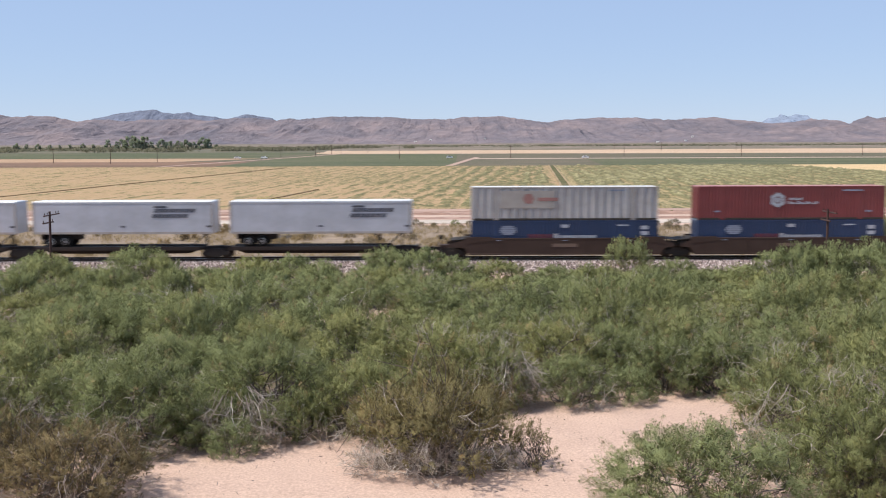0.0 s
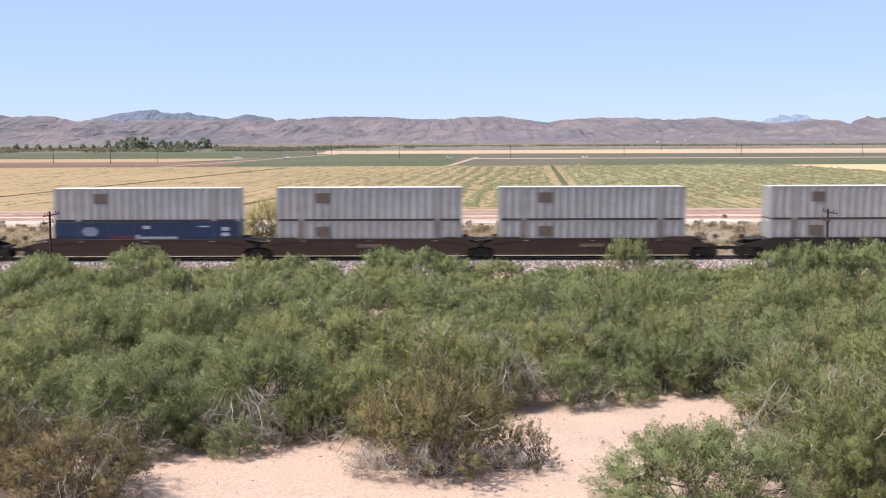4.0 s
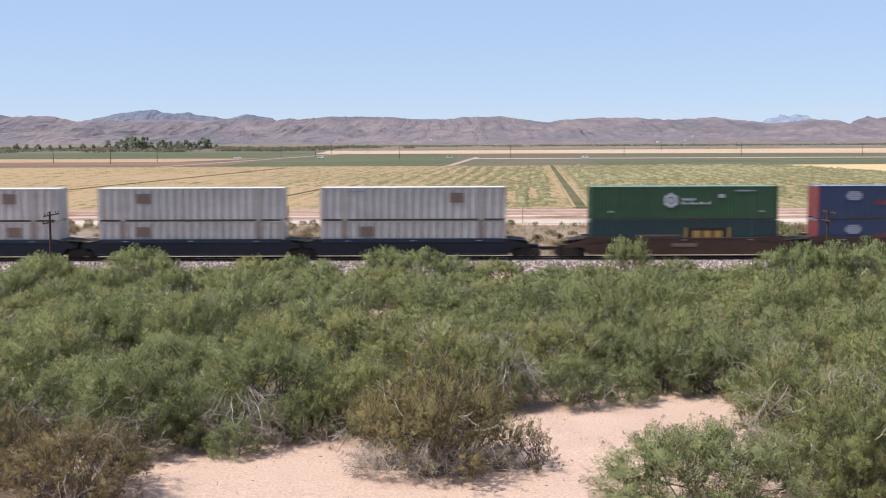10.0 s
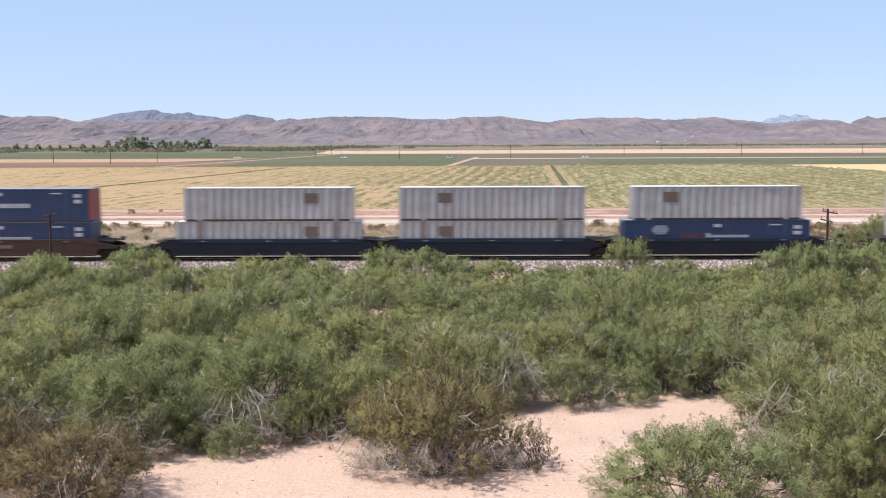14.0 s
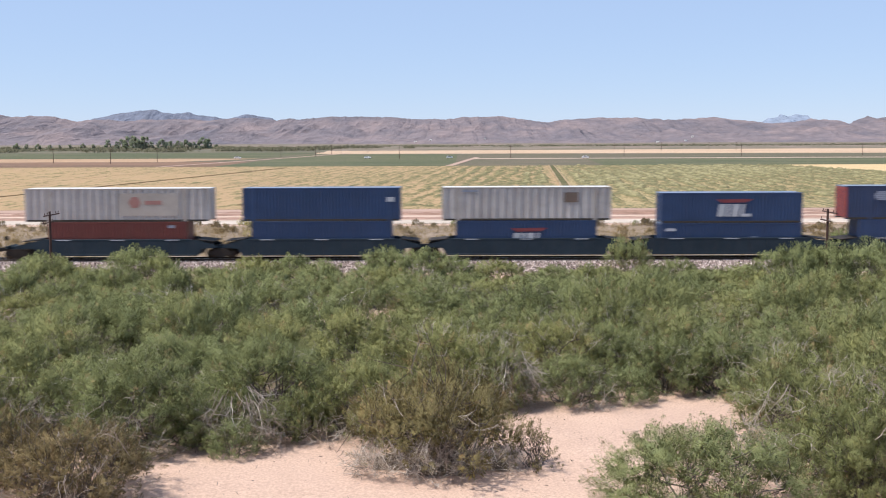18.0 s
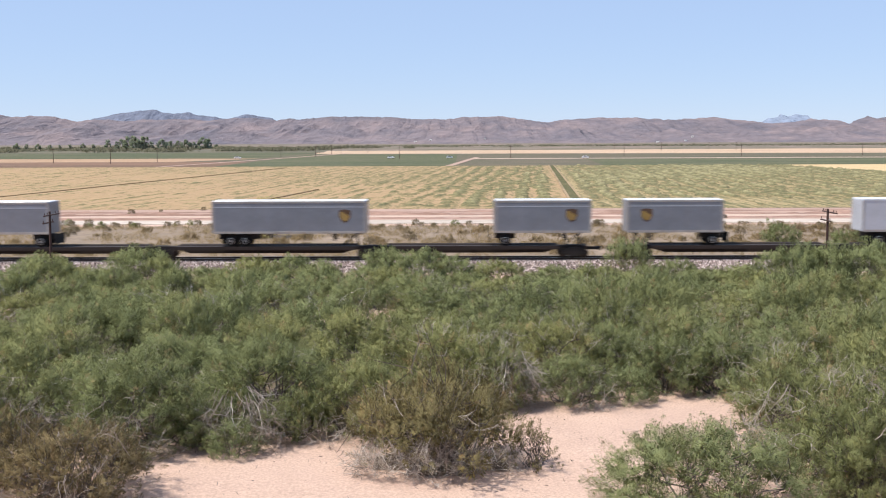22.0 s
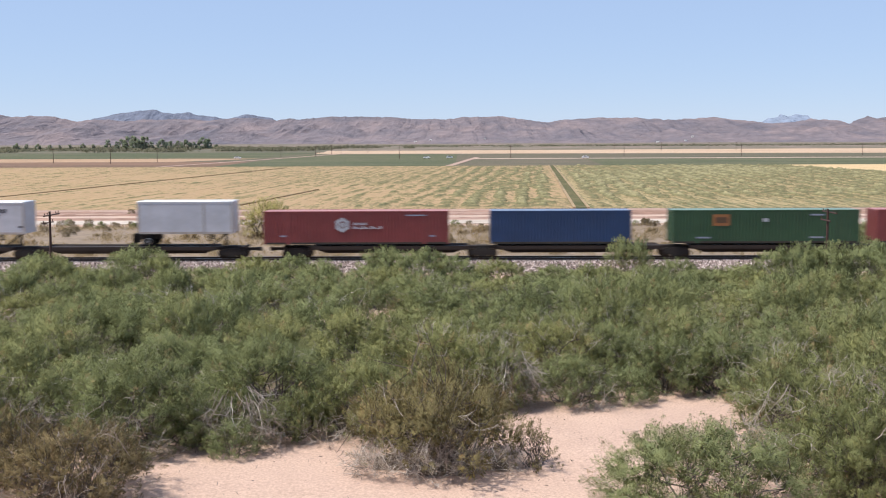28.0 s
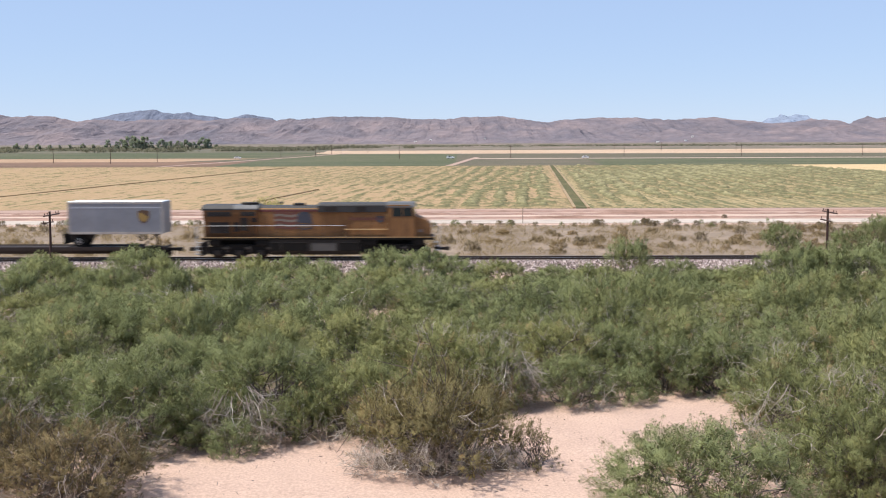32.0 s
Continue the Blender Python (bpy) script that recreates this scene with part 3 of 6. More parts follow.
    ic, idr = np.array(ic), unit(np.array(idr))
    vi, ni = sprays(rng, ic, idr, idr, 6, wide * 0.02, wide * 0.02, wide * 0.022, wide * 0.010)
    v, nv = np.concatenate([v, vi]), np.concatenate([nv, ni])
    v[:, 2] = np.maximum(v[:, 2], 0.02)
    crown = sprig_mesh("crown", v, nv, leafmat)
    crown.materials.append(LEAF_WITHERED)
    crown.polygons.foreach_set("material_index", np.concatenate([withered, np.zeros(len(v) // 3 - len(withered), dtype=bool)]).astype(np.int32))
    return wood.mesh("trunk"), crown, woodmat


def crooked_branch(rng, solid, root, way, length, r0, forks):
    """A bare branch that kinks as it goes and forks into thinner ones."""
    pts, d = [Vector(root)], Vector(way).normalized()
    for k in range(5):
        d = (d + Vector(rng.normal(0, 0.26, 3))).normalized()
        pts.append(pts[-1] + d * length * 0.2)
    solid.tube(pts, [r0 * q for q in (1.0, 0.9, 0.75, 0.6, 0.42, 0.2)], 4 if r0 > 0.009 else 3)
    for k in range(forks):
        i = int(rng.integers(1, 5))
        crooked_branch(rng, solid, pts[i], (pts[i + 1] - pts[i]).normalized() + Vector(rng.normal(0, 0.55, 3)), length * rng.uniform(0.3, 0.55), r0 * 0.55, 1 if forks > 3 else 0)


def bare_branch(seed):
    """One bare forked branch about a metre long, along +x."""
    rng, s = np.random.default_rng(seed), Solid()
    crooked_branch(rng, s, (0, 0, 0), (1, 0, 0), 1.0, rng.uniform(0.007, 0.013), 7)
    me = s.mesh("twig")
    me.materials.append(TWIGWOOD)
    return me


TWIGS = [bare_branch(70 + k) for k in range(14)]


def dead_twigs(seed, wide, high, count, wood=TWIGWOOD, thick=1.0):
    """Bleached bare branches that stand out of one crown."""
    rng, s = np.random.default_rng(seed), Solid()
    for k in range(count):
        a, e = rng.uniform(0, math.tau), rng.uniform(0.15, 1.3)
        d = Vector((math.cos(a) * math.cos(e), math.sin(a) * math.cos(e), math.sin(e)))
        p = Vector((d.x * wide * 0.42, d.y * wide * 0.42, high * 0.30 + d.z * high * 0.52))
        crooked_branch(rng, s, p, d + Vector(rng.normal(0, 0.5, 3)), rng.uniform(0.6, 1.4), thick * rng.uniform(0.006, 0.011), 6)
    me = s.mesh("deadwood")
    me.materials.append(wood)
    return me


def bush(name, meshes, label, at, category="bush", group="desert scrub", twigs=None):
    wood, crown, woodmat = meshes
    t = thing(name, label, category, group, at)
    part("trunk", wood, woodmat, t, "bare grey stems and twigs")
    part("crown", crown, None, t)
    if twigs:
        tagged(part("deadwood", twigs, None, t), "bleached bare branches standing out of the leaves", kind="stuff")
    return t


NEARB = [bush_meshes(11, 6.4, 3.5, 34, 700, 84, 0.085, 0.0185, LEAF_GREEN, BARK, blobs=44, skirt=0.06, lift=0.08, clump=0.66),
         bush_meshes(12, 6.8, 3.7, 34, 700, 84, 0.085, 0.0185, LEAF_OLIVE, BARK, blobs=44, skirt=0.06, lift=0.08, clump=0.66),
         bush_meshes(13, 6.4, 3.2, 70, 640, 70, 0.09, 0.015, LEAF_BROWN, BARK, shoot=1.7, blobs=30, skirt=0.03, plume=1.1, lift=0.2, cone=0.55, slim=0.6),
         bush_meshes(14, 2.2, 1.3, 16, 190, 60, 0.06, 0.015, LEAF_GREEN, BARK, blobs=9),
         bush_meshes(15, 6.4, 3.5, 44, 900, 88, 0.075, 0.0155, LEAF_GREEN, BARK, blobs=50, skirt=0.10, lift=0.10, clump=0.62),
         bush_meshes(16, 2.4, 1.6, 26, 46, 44, 0.07, 0.016, LEAF_BROWN, BARK, shoot=1.2, blobs=9, plume=0.7, slim=0.8),
         bush_meshes(17, 6.4, 3.2, 70, 640, 70, 0.085, 0.016, LEAF_RUSSET, BARK, shoot=1.0, blobs=26, skirt=0.08, plume=0.9, lift=0.12, cone=0.4, slim=0.7),
         bush_meshes(18, 6.2, 3.4, 44, 640, 78, 0.085, 0.0175, LEAF_OLIVE, BARK, blobs=40, skirt=0.04, lift=0.06, clump=0.66, dry=0.08)]
MIDB = [bush_meshes(21, 5.6, 3.2, 14, 400, 64, 0.105, 0.0225, LEAF_GREEN, BARK, blobs=26, sides=3, skirt=0.06, clump=0.78),
        bush_meshes(22, 5.0, 3.4, 14, 380, 64, 0.105, 0.0225, LEAF_GREEN, BARK, blobs=24, sides=3, skirt=0.06, clump=0.78),
        bush_meshes(23, 6.2, 3.0, 14, 410, 64, 0.105, 0.0225, LEAF_OLIVE, BARK, blobs=26, sides=3, skirt=0.06, clump=0.78)]
FARB = [bush_meshes(26, 4.2, 2.5, 12, 310, 54, 0.11, 0.025, LEAF_GREEN, BARK, blobs=14, sides=3, skirt=0.08),
        bush_meshes(27, 3.4, 2.4, 12, 280, 54, 0.11, 0.025, LEAF_GREEN, BARK, blobs=12, sides=3, skirt=0.08),
        bush_meshes(28, 4.8, 2.3, 12, 320, 54, 0.11, 0.025, LEAF_OLIVE, BARK, blobs=14, sides=3, skirt=0.08)]
BARE = [dead_twigs(61, 6.2, 3.5, 16), dead_twigs(62, 6.4, 3.7, 34), dead_twigs(63, 6.3, 3.3, 24), dead_twigs(64, 5.5, 3.0, 8), dead_twigs(65, 6.9, 4.0, 44, BLEACHED, 1.15)]
SMALLB = [bush_meshes(31, 1.7, 1.15, 8, 110, 26, 0.09, 0.026, LEAF_SAGE, DEADWOOD, blobs=8, sides=3, skirt=0.3),
          bush_meshes(32, 1.9, 0.8, 8, 100, 24, 0.10, 0.026, LEAF_DRY, DEADWOOD, blobs=7, sides=3, skirt=0.3),
          bush_meshes(33, 1.8, 1.2, 8, 110, 26, 0.09, 0.026, LEAF_OLIVE, BARK, blobs=8, sides=3, skirt=0.3)]
LABELS = {0: "green feathery mesquite bush on the desert sand", 1: "olive-green mesquite bush with yellowish tips", 2: "brownish-green creosote bush with bare grey twigs"}


def on_ground(x, y, s=1.0, turn=0.0, sz=None):
    return Matrix.LocRotScale((x, y, ground_height(x, y)), Euler((0, 0, turn)), (s, s, sz or s))


LABELS[3] = "small green bush on open sand"
LABELS[4] = LABELS[0]
LABELS[6] = "reddish-brown half-dry creosote bush with bare twigs"
LABELS[7] = "half-dry mesquite bush with bleached bare branches"
LABELS[5] = "sparse straggling creosote sprigs on the sand"
# single bushes that stand out: x, y, kind, scale, height scale
rnd = random.Random(5)
STANDING = [(-0.8, -58.3, 2, 1.12, 1.14), (2.7, -58.9, 5, 1.0, 1.0), (-12.3, -62.2, 6, 0.92, 0.82), (-16.2, -60.8, 6, 0.95, 0.86), (7.4, -65.2, 4, 1.1, 0.84), (13.1, -61.9, 7, 1.0, 1.1), (12.6, -63.6, 0, 0.5, 0.7), (15.5, -58.5, 1, 1.0, 1.15),
            (13.1, -55.6, 7, 0.9, 1.0), (-7.7, -53.7, 4, 1.0, 1.0), (-12.2, -56.4, 4, 1.0, 0.95), (-10.0, -56.5, 0, 0.5, 0.55), (-6.3, -55.3, 0, 0.42, 0.5), (-3.6, -54.0, 0, 0.85, 0.82), (-8.2, -57.6, 3, 1.0, 1.0), (4.6, -46.4, 7, 0.85, 0.85), (1.6, -50.6, 7, 0.62, 0.85), (5.0, -49.9, 0, 0.62, 0.60), (9.6, -47.2, 0, 0.66, 0.72), (12.6, -49.4, 3, 1.2, 1.1), (7.5, -49.4, 3, 1.3, 1.1), (-0.4, -49.6, 7, 0.9, 0.95),
            (7.6, -45.6, 0, 0.7, 0.75), (-17.2, -56.0, 1, 1.0, 1.0), (12.0, -47.5, 0, 0.75, 0.78), (16.6, -50.6, 1, 1.0, 1.1), (14.4, -51.2, 0, 0.6, 0.75), (-4.4, -49.0, 1, 0.95, 1.0)]
for x, y, k, s, h in STANDING:
    bush("bush", NEARB[k], LABELS[k], on_ground(x, y, s, rnd.uniform(0, 6.3), h), twigs=None if k in (3, 5) else BARE[4] if k == 7 else BARE[3] if k == 2 else BARE[1] if x > 8 or k == 6 else BARE[2])
placed = [(x, y, (0.6 if k in (3, 5) else 2.5) * s) for x, y, k, s, h in STANDING]
# bushes along the foot of the ballast
for x, y, k, s, h in ((-34.0, -10, 0, 1.2, 1.0), (-26.2, -10, 0, 1.5, 1.22), (-23.6, -11.5, 1, 1.0, 1.0), (-16.0, -11, 2, 1.2, 1.05), (-13.2, -11, 0, 1.1, 0.98), (-10.6, -12, 1, 1.0, 0.85), (-5.9, -10, 1, 1.45, 1.14), (-2.6, -11, 0, 1.3, 1.16),
                      (-0.2, -12, 1, 1.2, 1.0), (3.2, -12, 2, 1.1, 0.95), (17.6, -11, 1, 1.1, 0.85), (24.0, -18, 0, 1.35, 1.5), (27.4, -18.4, 1, 1.5, 1.62), (30.6, -18, 0, 1.5, 1.62), (34.0, -17, 2, 1.4, 1.55), (28.0, -10.5, 1, 1.3, 1.3), (-30.4, -18.5, 0, 1.3, 1.25), (-39, -11, 1, 1.2, 1.0),
                      (22.5, -13, 0, 1.2, 0.72), (7.5, -13.5, 1, 1.2, 0.7), (11.0, -13, 2, 1.0, 0.72), (-20.0, -13.5, 0, 1.1, 0.72), (-30.0, -13, 2, 1.0, 0.8)):
    bush("bush", FARB[k], LABELS[1 if k == 2 else 0], on_ground(x, y, s, rnd.uniform(0, 6.3), h))
    placed.append((x, y, 1.5 * s))


def clear(x, y):
    """Open sand where no bush grows."""
    return y < -55 or (y < -46.5 and 3.0 < x < 12.0) or (y < -50 and -2.5 < x < 12)


# leaf litter under the thicket, coloured dark to paint shade between the bushes
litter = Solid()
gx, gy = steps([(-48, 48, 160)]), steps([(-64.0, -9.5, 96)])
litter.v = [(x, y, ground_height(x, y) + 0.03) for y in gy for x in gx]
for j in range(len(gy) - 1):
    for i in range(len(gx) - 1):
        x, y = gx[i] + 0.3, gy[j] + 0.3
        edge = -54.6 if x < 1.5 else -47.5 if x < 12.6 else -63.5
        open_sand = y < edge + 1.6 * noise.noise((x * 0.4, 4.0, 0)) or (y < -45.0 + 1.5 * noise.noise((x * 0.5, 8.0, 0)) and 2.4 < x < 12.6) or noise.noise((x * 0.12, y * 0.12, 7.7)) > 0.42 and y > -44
        # a dark oval of it also paints the shade beneath the front bush
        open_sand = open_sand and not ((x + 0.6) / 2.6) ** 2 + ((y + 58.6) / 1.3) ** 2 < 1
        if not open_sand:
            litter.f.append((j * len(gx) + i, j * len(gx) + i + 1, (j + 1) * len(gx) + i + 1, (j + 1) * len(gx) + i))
SHADE_LITTER = rough_stuff("shade_toned_litter", [(0.3, (0.10, 0.072, 0.05)), (0.7, (0.20, 0.145, 0.105))], 0.8, 0.95, 10, 0.5, 0.04)
tagged(part("thicket_ground", litter, SHADE_LITTER), "brown leaf litter under the thicket, darkened to give shade between bushes", "ground", kind="structure")
n = 0
while n < 6000:
    n += 1
    y = -55 + 48 * rnd.random()
    half = 0.43 * (y + 95.9) + 4
    x = rnd.uniform(-half, half)
    s = rnd.uniform(0.8, 1.15)
    r = s * (2.4 if y < -24 else 1.6)
    if clear(x, y) or any((x - a) ** 2 + (y - b) ** 2 < (0.80 * (q + r)) ** 2 for a, b, q in placed):
        continue
    placed.append((x, y, r))
    tall = min(3.7, 11.4 - 0.1185 * (y + 95.9)) * rnd.uniform(0.55, 1.08)
    if y < -42:
        k = rnd.choice((0, 1, 0, 1))
        bush("bush", NEARB[k], LABELS[k], on_ground(x, y, s * 0.95, rnd.uniform(0, 6.3), tall / 3.6), twigs=BARE[rnd.choice((0, 1, 2, 3))])
    elif y < -24:
        k = rnd.choice((0, 0, 1, 1, 2))
        bush("bush", MIDB[k], LABELS[1 if k == 2 else 0], on_ground(x, y, s, rnd.uniform(0, 6.3), tall / 3.2), twigs=rnd.choice((BARE[3], BARE[0], BARE[2], None)))
    elif y < -9:
        k = rnd.choice((0, 0, 1, 1, 2))
        bush("bush", FARB[k], LABELS[1 if k == 2 else 0], on_ground(x, y, s, rnd.uniform(0, 6.3), tall / 2.4))

bush("bush", MIDB[1], "dense round green mesquite bush at the foot of the ballast", on_ground(14.3, -6.4, 0.84, 1.0, 1.06))
# bushes and small trees behind the track
bush("tree", bush_meshes(24, 6.4, 4.7, 22, 480, 46, 0.13, 0.027, LEAF_PALE, BARK, blobs=20, sides=4, skirt=0.08, lift=0.12, shoot=0.9, dry=0), "wispy pale yellow-green young tree on the dry verge", on_ground(-22.6, 30.0, 1.0, 0.8), "tree")
for x, y, k, s, h in ((33.6, 15.5, 0, 0.8, 0.95), (43.6, 14.0, 1, 1.15, 1.15), (47.5, 16.0, 0, 1.3, 1.3), (39.2, 12.0, 1, 0.7, 0.75), (53.0, 18.0, 2, 1.2, 1.5)):
    bush("bush", MIDB[k], "yellow-green mesquite tree on the dry verge behind the track", on_ground(x, y, s, rnd.uniform(0, 6.3), h))
for i in range(230):
    row = rnd.random()
    y = rnd.uniform(43.5, 48.5) if row < 0.36 else rnd.uniform(9, 43)
    x = rnd.uniform(-0.46, 0.46) * (y + 96)
    k = rnd.choice((0, 0, 0, 0, 2)) if y > 43 else rnd.choice((1, 1, 1, 0))
    s = rnd.uniform(0.42, 0.82) if y > 43 else rnd.uniform(0.55, 1.1)
    bush("shrub", SMALLB[k], ("grey sage shrub on dry earth", "straw-coloured dry desert shrub", "small olive desert shrub")[k], on_ground(x, y, s, rnd.uniform(0, 6.3), s * rnd.uniform(0.7, 1.1)), "shrub", "verge shrubs")

for x, y, s in ((-51.0, 70.5, 0.75), (-41.7, 79.0, 0.55), (-47.6, 75.0, 0.4), (33.0, 69.0, 0.45), (38.5, 58.5, 0.5)):
    bush("shrub", SMALLB[0], "dark lone weed clump on the bare dirt strip", on_ground(x, y, s, x), "shrub", "verge shrubs")

# dry grass and weeds between the shrubs
rng = np.random.default_rng(3)
cn = 15000
gy_ = rng.uniform(7.5, 47, cn)
gx_ = rng.uniform(-0.48, 0.48, cn) * (gy_ + 96)
tuft = np.array([noise.noise((a * 0.12, b * 0.2, 9.0)) + 0.5 * noise.noise((a * 0.5, b * 0.5, 4.0)) for a, b in zip(gx_, gy_)]) > -0.12
gx_, gy_ = gx_[tuft], gy_[tuft]
cn = len(gx_)
up = unit(np.column_stack([rng.normal(0, 0.25, cn), rng.normal(0, 0.25, cn), np.ones(cn)]))
v, nv = sprays(rng, np.column_stack([gx_, gy_, np.full(cn, GZ + 0.02)]), up, up, 16, 0.34, 0.30, 0.20, 0.032)
weeds = tagged(part("dry_weeds", sprig_mesh("dry_weeds", v, nv, LEAF_DRY), None), "dry straw-coloured weeds and grass tufts", "grass", kind="stuff")

# far tree line
LEAF_FARBRUSH = leaf("far_brush_leaf", (0.095, 0.097, 0.072), (0.118, 0.120, 0.09), (0.15, 0.15, 0.115), 0.2)
FART = [bush_meshes(41, 13, 12, 10, 120, 24, 1.0, 0.5, LEAF_HAZED, BARK, blobs=6, sides=3, dry=0), bush_meshes(42, 10, 13, 8, 110, 24, 1.0, 0.5, LEAF_HAZED, BARK, blobs=5, sides=3, dry=0)]
for a, y, s in ((-0.4125, 1240, 0.55), (-0.403, 1240, 0.45), (-0.392, 1250, 0.5), (-0.381, 1240, 0.42), (-0.3715, 1260, 0.36), (-0.3265, 1230, 0.75), (-0.3175, 1240, 0.62), (-0.3085, 1200, 1.0), (-0.3005, 1190, 1.12), (-0.292, 1200, 1.0), (-0.2855, 1220, 0.6),
                (-0.2755, 1200, 0.85), (-0.2685, 1230, 0.7), (-0.2595, 1230, 0.72), (-0.2525, 1220, 0.8), (-0.2465, 1230, 0.62), (-0.2365, 1240, 1.0), (-0.2325, 1260, 0.8), (-0.313, 1280, 0.8), (-0.297, 1290, 0.8), (-0.35, 1300, 0.5), (-0.362, 1280, 0.4), (-0.34, 1290, 0.42), (-0.225, 1300, 0.4)):
    bush("tree", FART[rnd.randrange(2)], "dark green cottonwood tree far across the fields", on_ground(a * (y + 96), y, s * 1.2, rnd.uniform(0, 6.3), s * 1.3), "tree", "far tree line")
cn = 12000
west = rng.random(cn) < 0.7
gy_ = np.where(west, rng.uniform(880, 1450, cn), rng.uniform(1420, 1750, cn))
gx_ = np.where(west, rng.uniform(-0.47, -0.04, cn), rng.uniform(-0.13, 0.55, cn)) * (gy_ + 96)
patchy = np.array([noise.noise((a * 0.016, b * 0.011, 2.0)) + 0.7 * noise.noise((a * 0.05, b * 0.02, 5.0)) for a, b in zip(gx_, gy_)])
away = gx_ / (gy_ + 96)
thin = np.clip((away + 0.17) / 0.11, 0, 1)
keep = (patchy > np.where(west, 0.42 - (gy_ - 880) / 380 + 0.75 * thin, -0.15)) & ((gy_ > 1010) | (away < -0.135))
west, gx_, gy_, patchy = west[keep], gx_[keep], gy_[keep], patchy[keep]
cn = len(gx_)
up = unit(np.column_stack([rng.normal(0, 1.0, cn), rng.normal(0, 0.4, cn), np.full(cn, 0.5)]))
v, nv = sprays(rng, np.column_stack([gx_, gy_, np.full(cn, GZ)]), up, unit(up + np.array([0, -0.6, 0.3])), 14, 2.6, 1.9, 1.6, 0.9)
v[:, 2] = GZ + (v[:, 2] - GZ) * np.repeat(np.where(west, 0.42 + 1.25 * np.clip(patchy, 0, 1), 0.5), 42)
tagged(part("far_brush", sprig_mesh("far_brush", v, nv, LEAF_FARBRUSH), None), "grey-green brush along the foot of the hills", "brush", kind="stuff")


# bleached dead bushes: tangles of crooked bare branches
def dead_bush(x, y, wide, high, count, hang=0.0):
    """hang: the share of branches that droop from the top like a curtain."""
    t = thing("dead_bush", "tangle of bleached dead grey twigs", "dead bush", "dead bushes", on_ground(x, y, 1.0, rnd.uniform(0, 6.3)))
    for k in range(count):
        a, q = rnd.uniform(0, math.tau), math.sqrt(rnd.random())
        tw = part("twig", TWIGS[rnd.randrange(14)], None, t)
        n = rnd.uniform(0.5, 1.0) * (0.45 * wide + 0.25)
        if rnd.random() < hang:
            place, tip = (0.28 * wide * q * math.cos(a), 0.28 * wide * q * math.sin(a), high * rnd.uniform(0.72, 1.0)), rnd.uniform(0.7, 1.35)
            n = high * rnd.uniform(0.55, 0.8)
        else:
            place, tip = (0.34 * wide * q * math.cos(a), 0.34 * wide * q * math.sin(a), high * 0.55 * rnd.random() ** 1.6), -rnd.uniform(-0.25, 1.0)
        tw.matrix_basis = Matrix.LocRotScale(place, Euler((rnd.uniform(-1.2, 1.2), tip, a + rnd.uniform(-1.0, 1.0))), (n, n, n))


for x, y, wide, high, count, hang in ((2.3, -50.9, 1.9, 2.5, 140, 0.75), (4.9, -50.4, 1.8, 0.8, 26, 0.0), (-3.1, -55.6, 2.4, 1.9, 55, 0.35), (-8.3, -56.6, 3.2, 2.3, 90, 0.4), (-5.0, -56.2, 1.8, 0.95, 40, 0.0), (-15.0, -64.0, 2.2, 1.4, 30, 0.2),
                                      (-2.7, -59.8, 2.2, 1.3, 95, 0.3), (-0.8, -60.1, 2.2, 1.6, 95, 0.4), (1.2, -59.5, 2.0, 1.2, 85, 0.3), (9.2, -60.9, 2.8, 2.5, 56, 0.3), (12.0, -58.2, 3.4, 3.2, 46, 0.1), (14.6, -58.9, 3.4, 3.9, 40, 0.1),
                                      (10.4, -62.4, 2.6, 2.4, 34, 0.1), (-10.6, -57.4, 1.8, 0.7, 24, 0.0), (5.6, -50.3, 2.8, 1.5, 40, 0.2), (-24.5, -12.5, 2.4, 1.2, 24, 0.0), (16.0, -13.0, 2.4, 1.4, 24, 0.0), (-12.0, -63.8, 2.6, 1.6, 30, 0.2)):
    dead_bush(x, y, wide, high, count, hang)

# twigs and pebbles littering the open sand
rng = np.random.default_rng(17)
cn = 1500
lx, ly = rng.uniform(-16, 14, cn), rng.uniform(-66, -47, cn)
lz = np.array([ground_height(a, b) for a, b in zip(lx, ly)]) + 0.012
flat = np.column_stack([rng.normal(0, 1, cn), rng.normal(0, 1, cn), rng.normal(0, 0.05, cn)])
flat /= np.linalg.norm(flat, axis=1, keepdims=True)
v = blades(rng, np.column_stack([lx, ly, lz]), flat, 1, 0.01, 0.005, 0.16, 0.028)
tagged(part("sand_litter", blade_mesh("sand_litter", v, DEADWOOD), None), "small dry twigs and leaf litter scattered on the sand", "litter", kind="stuff")

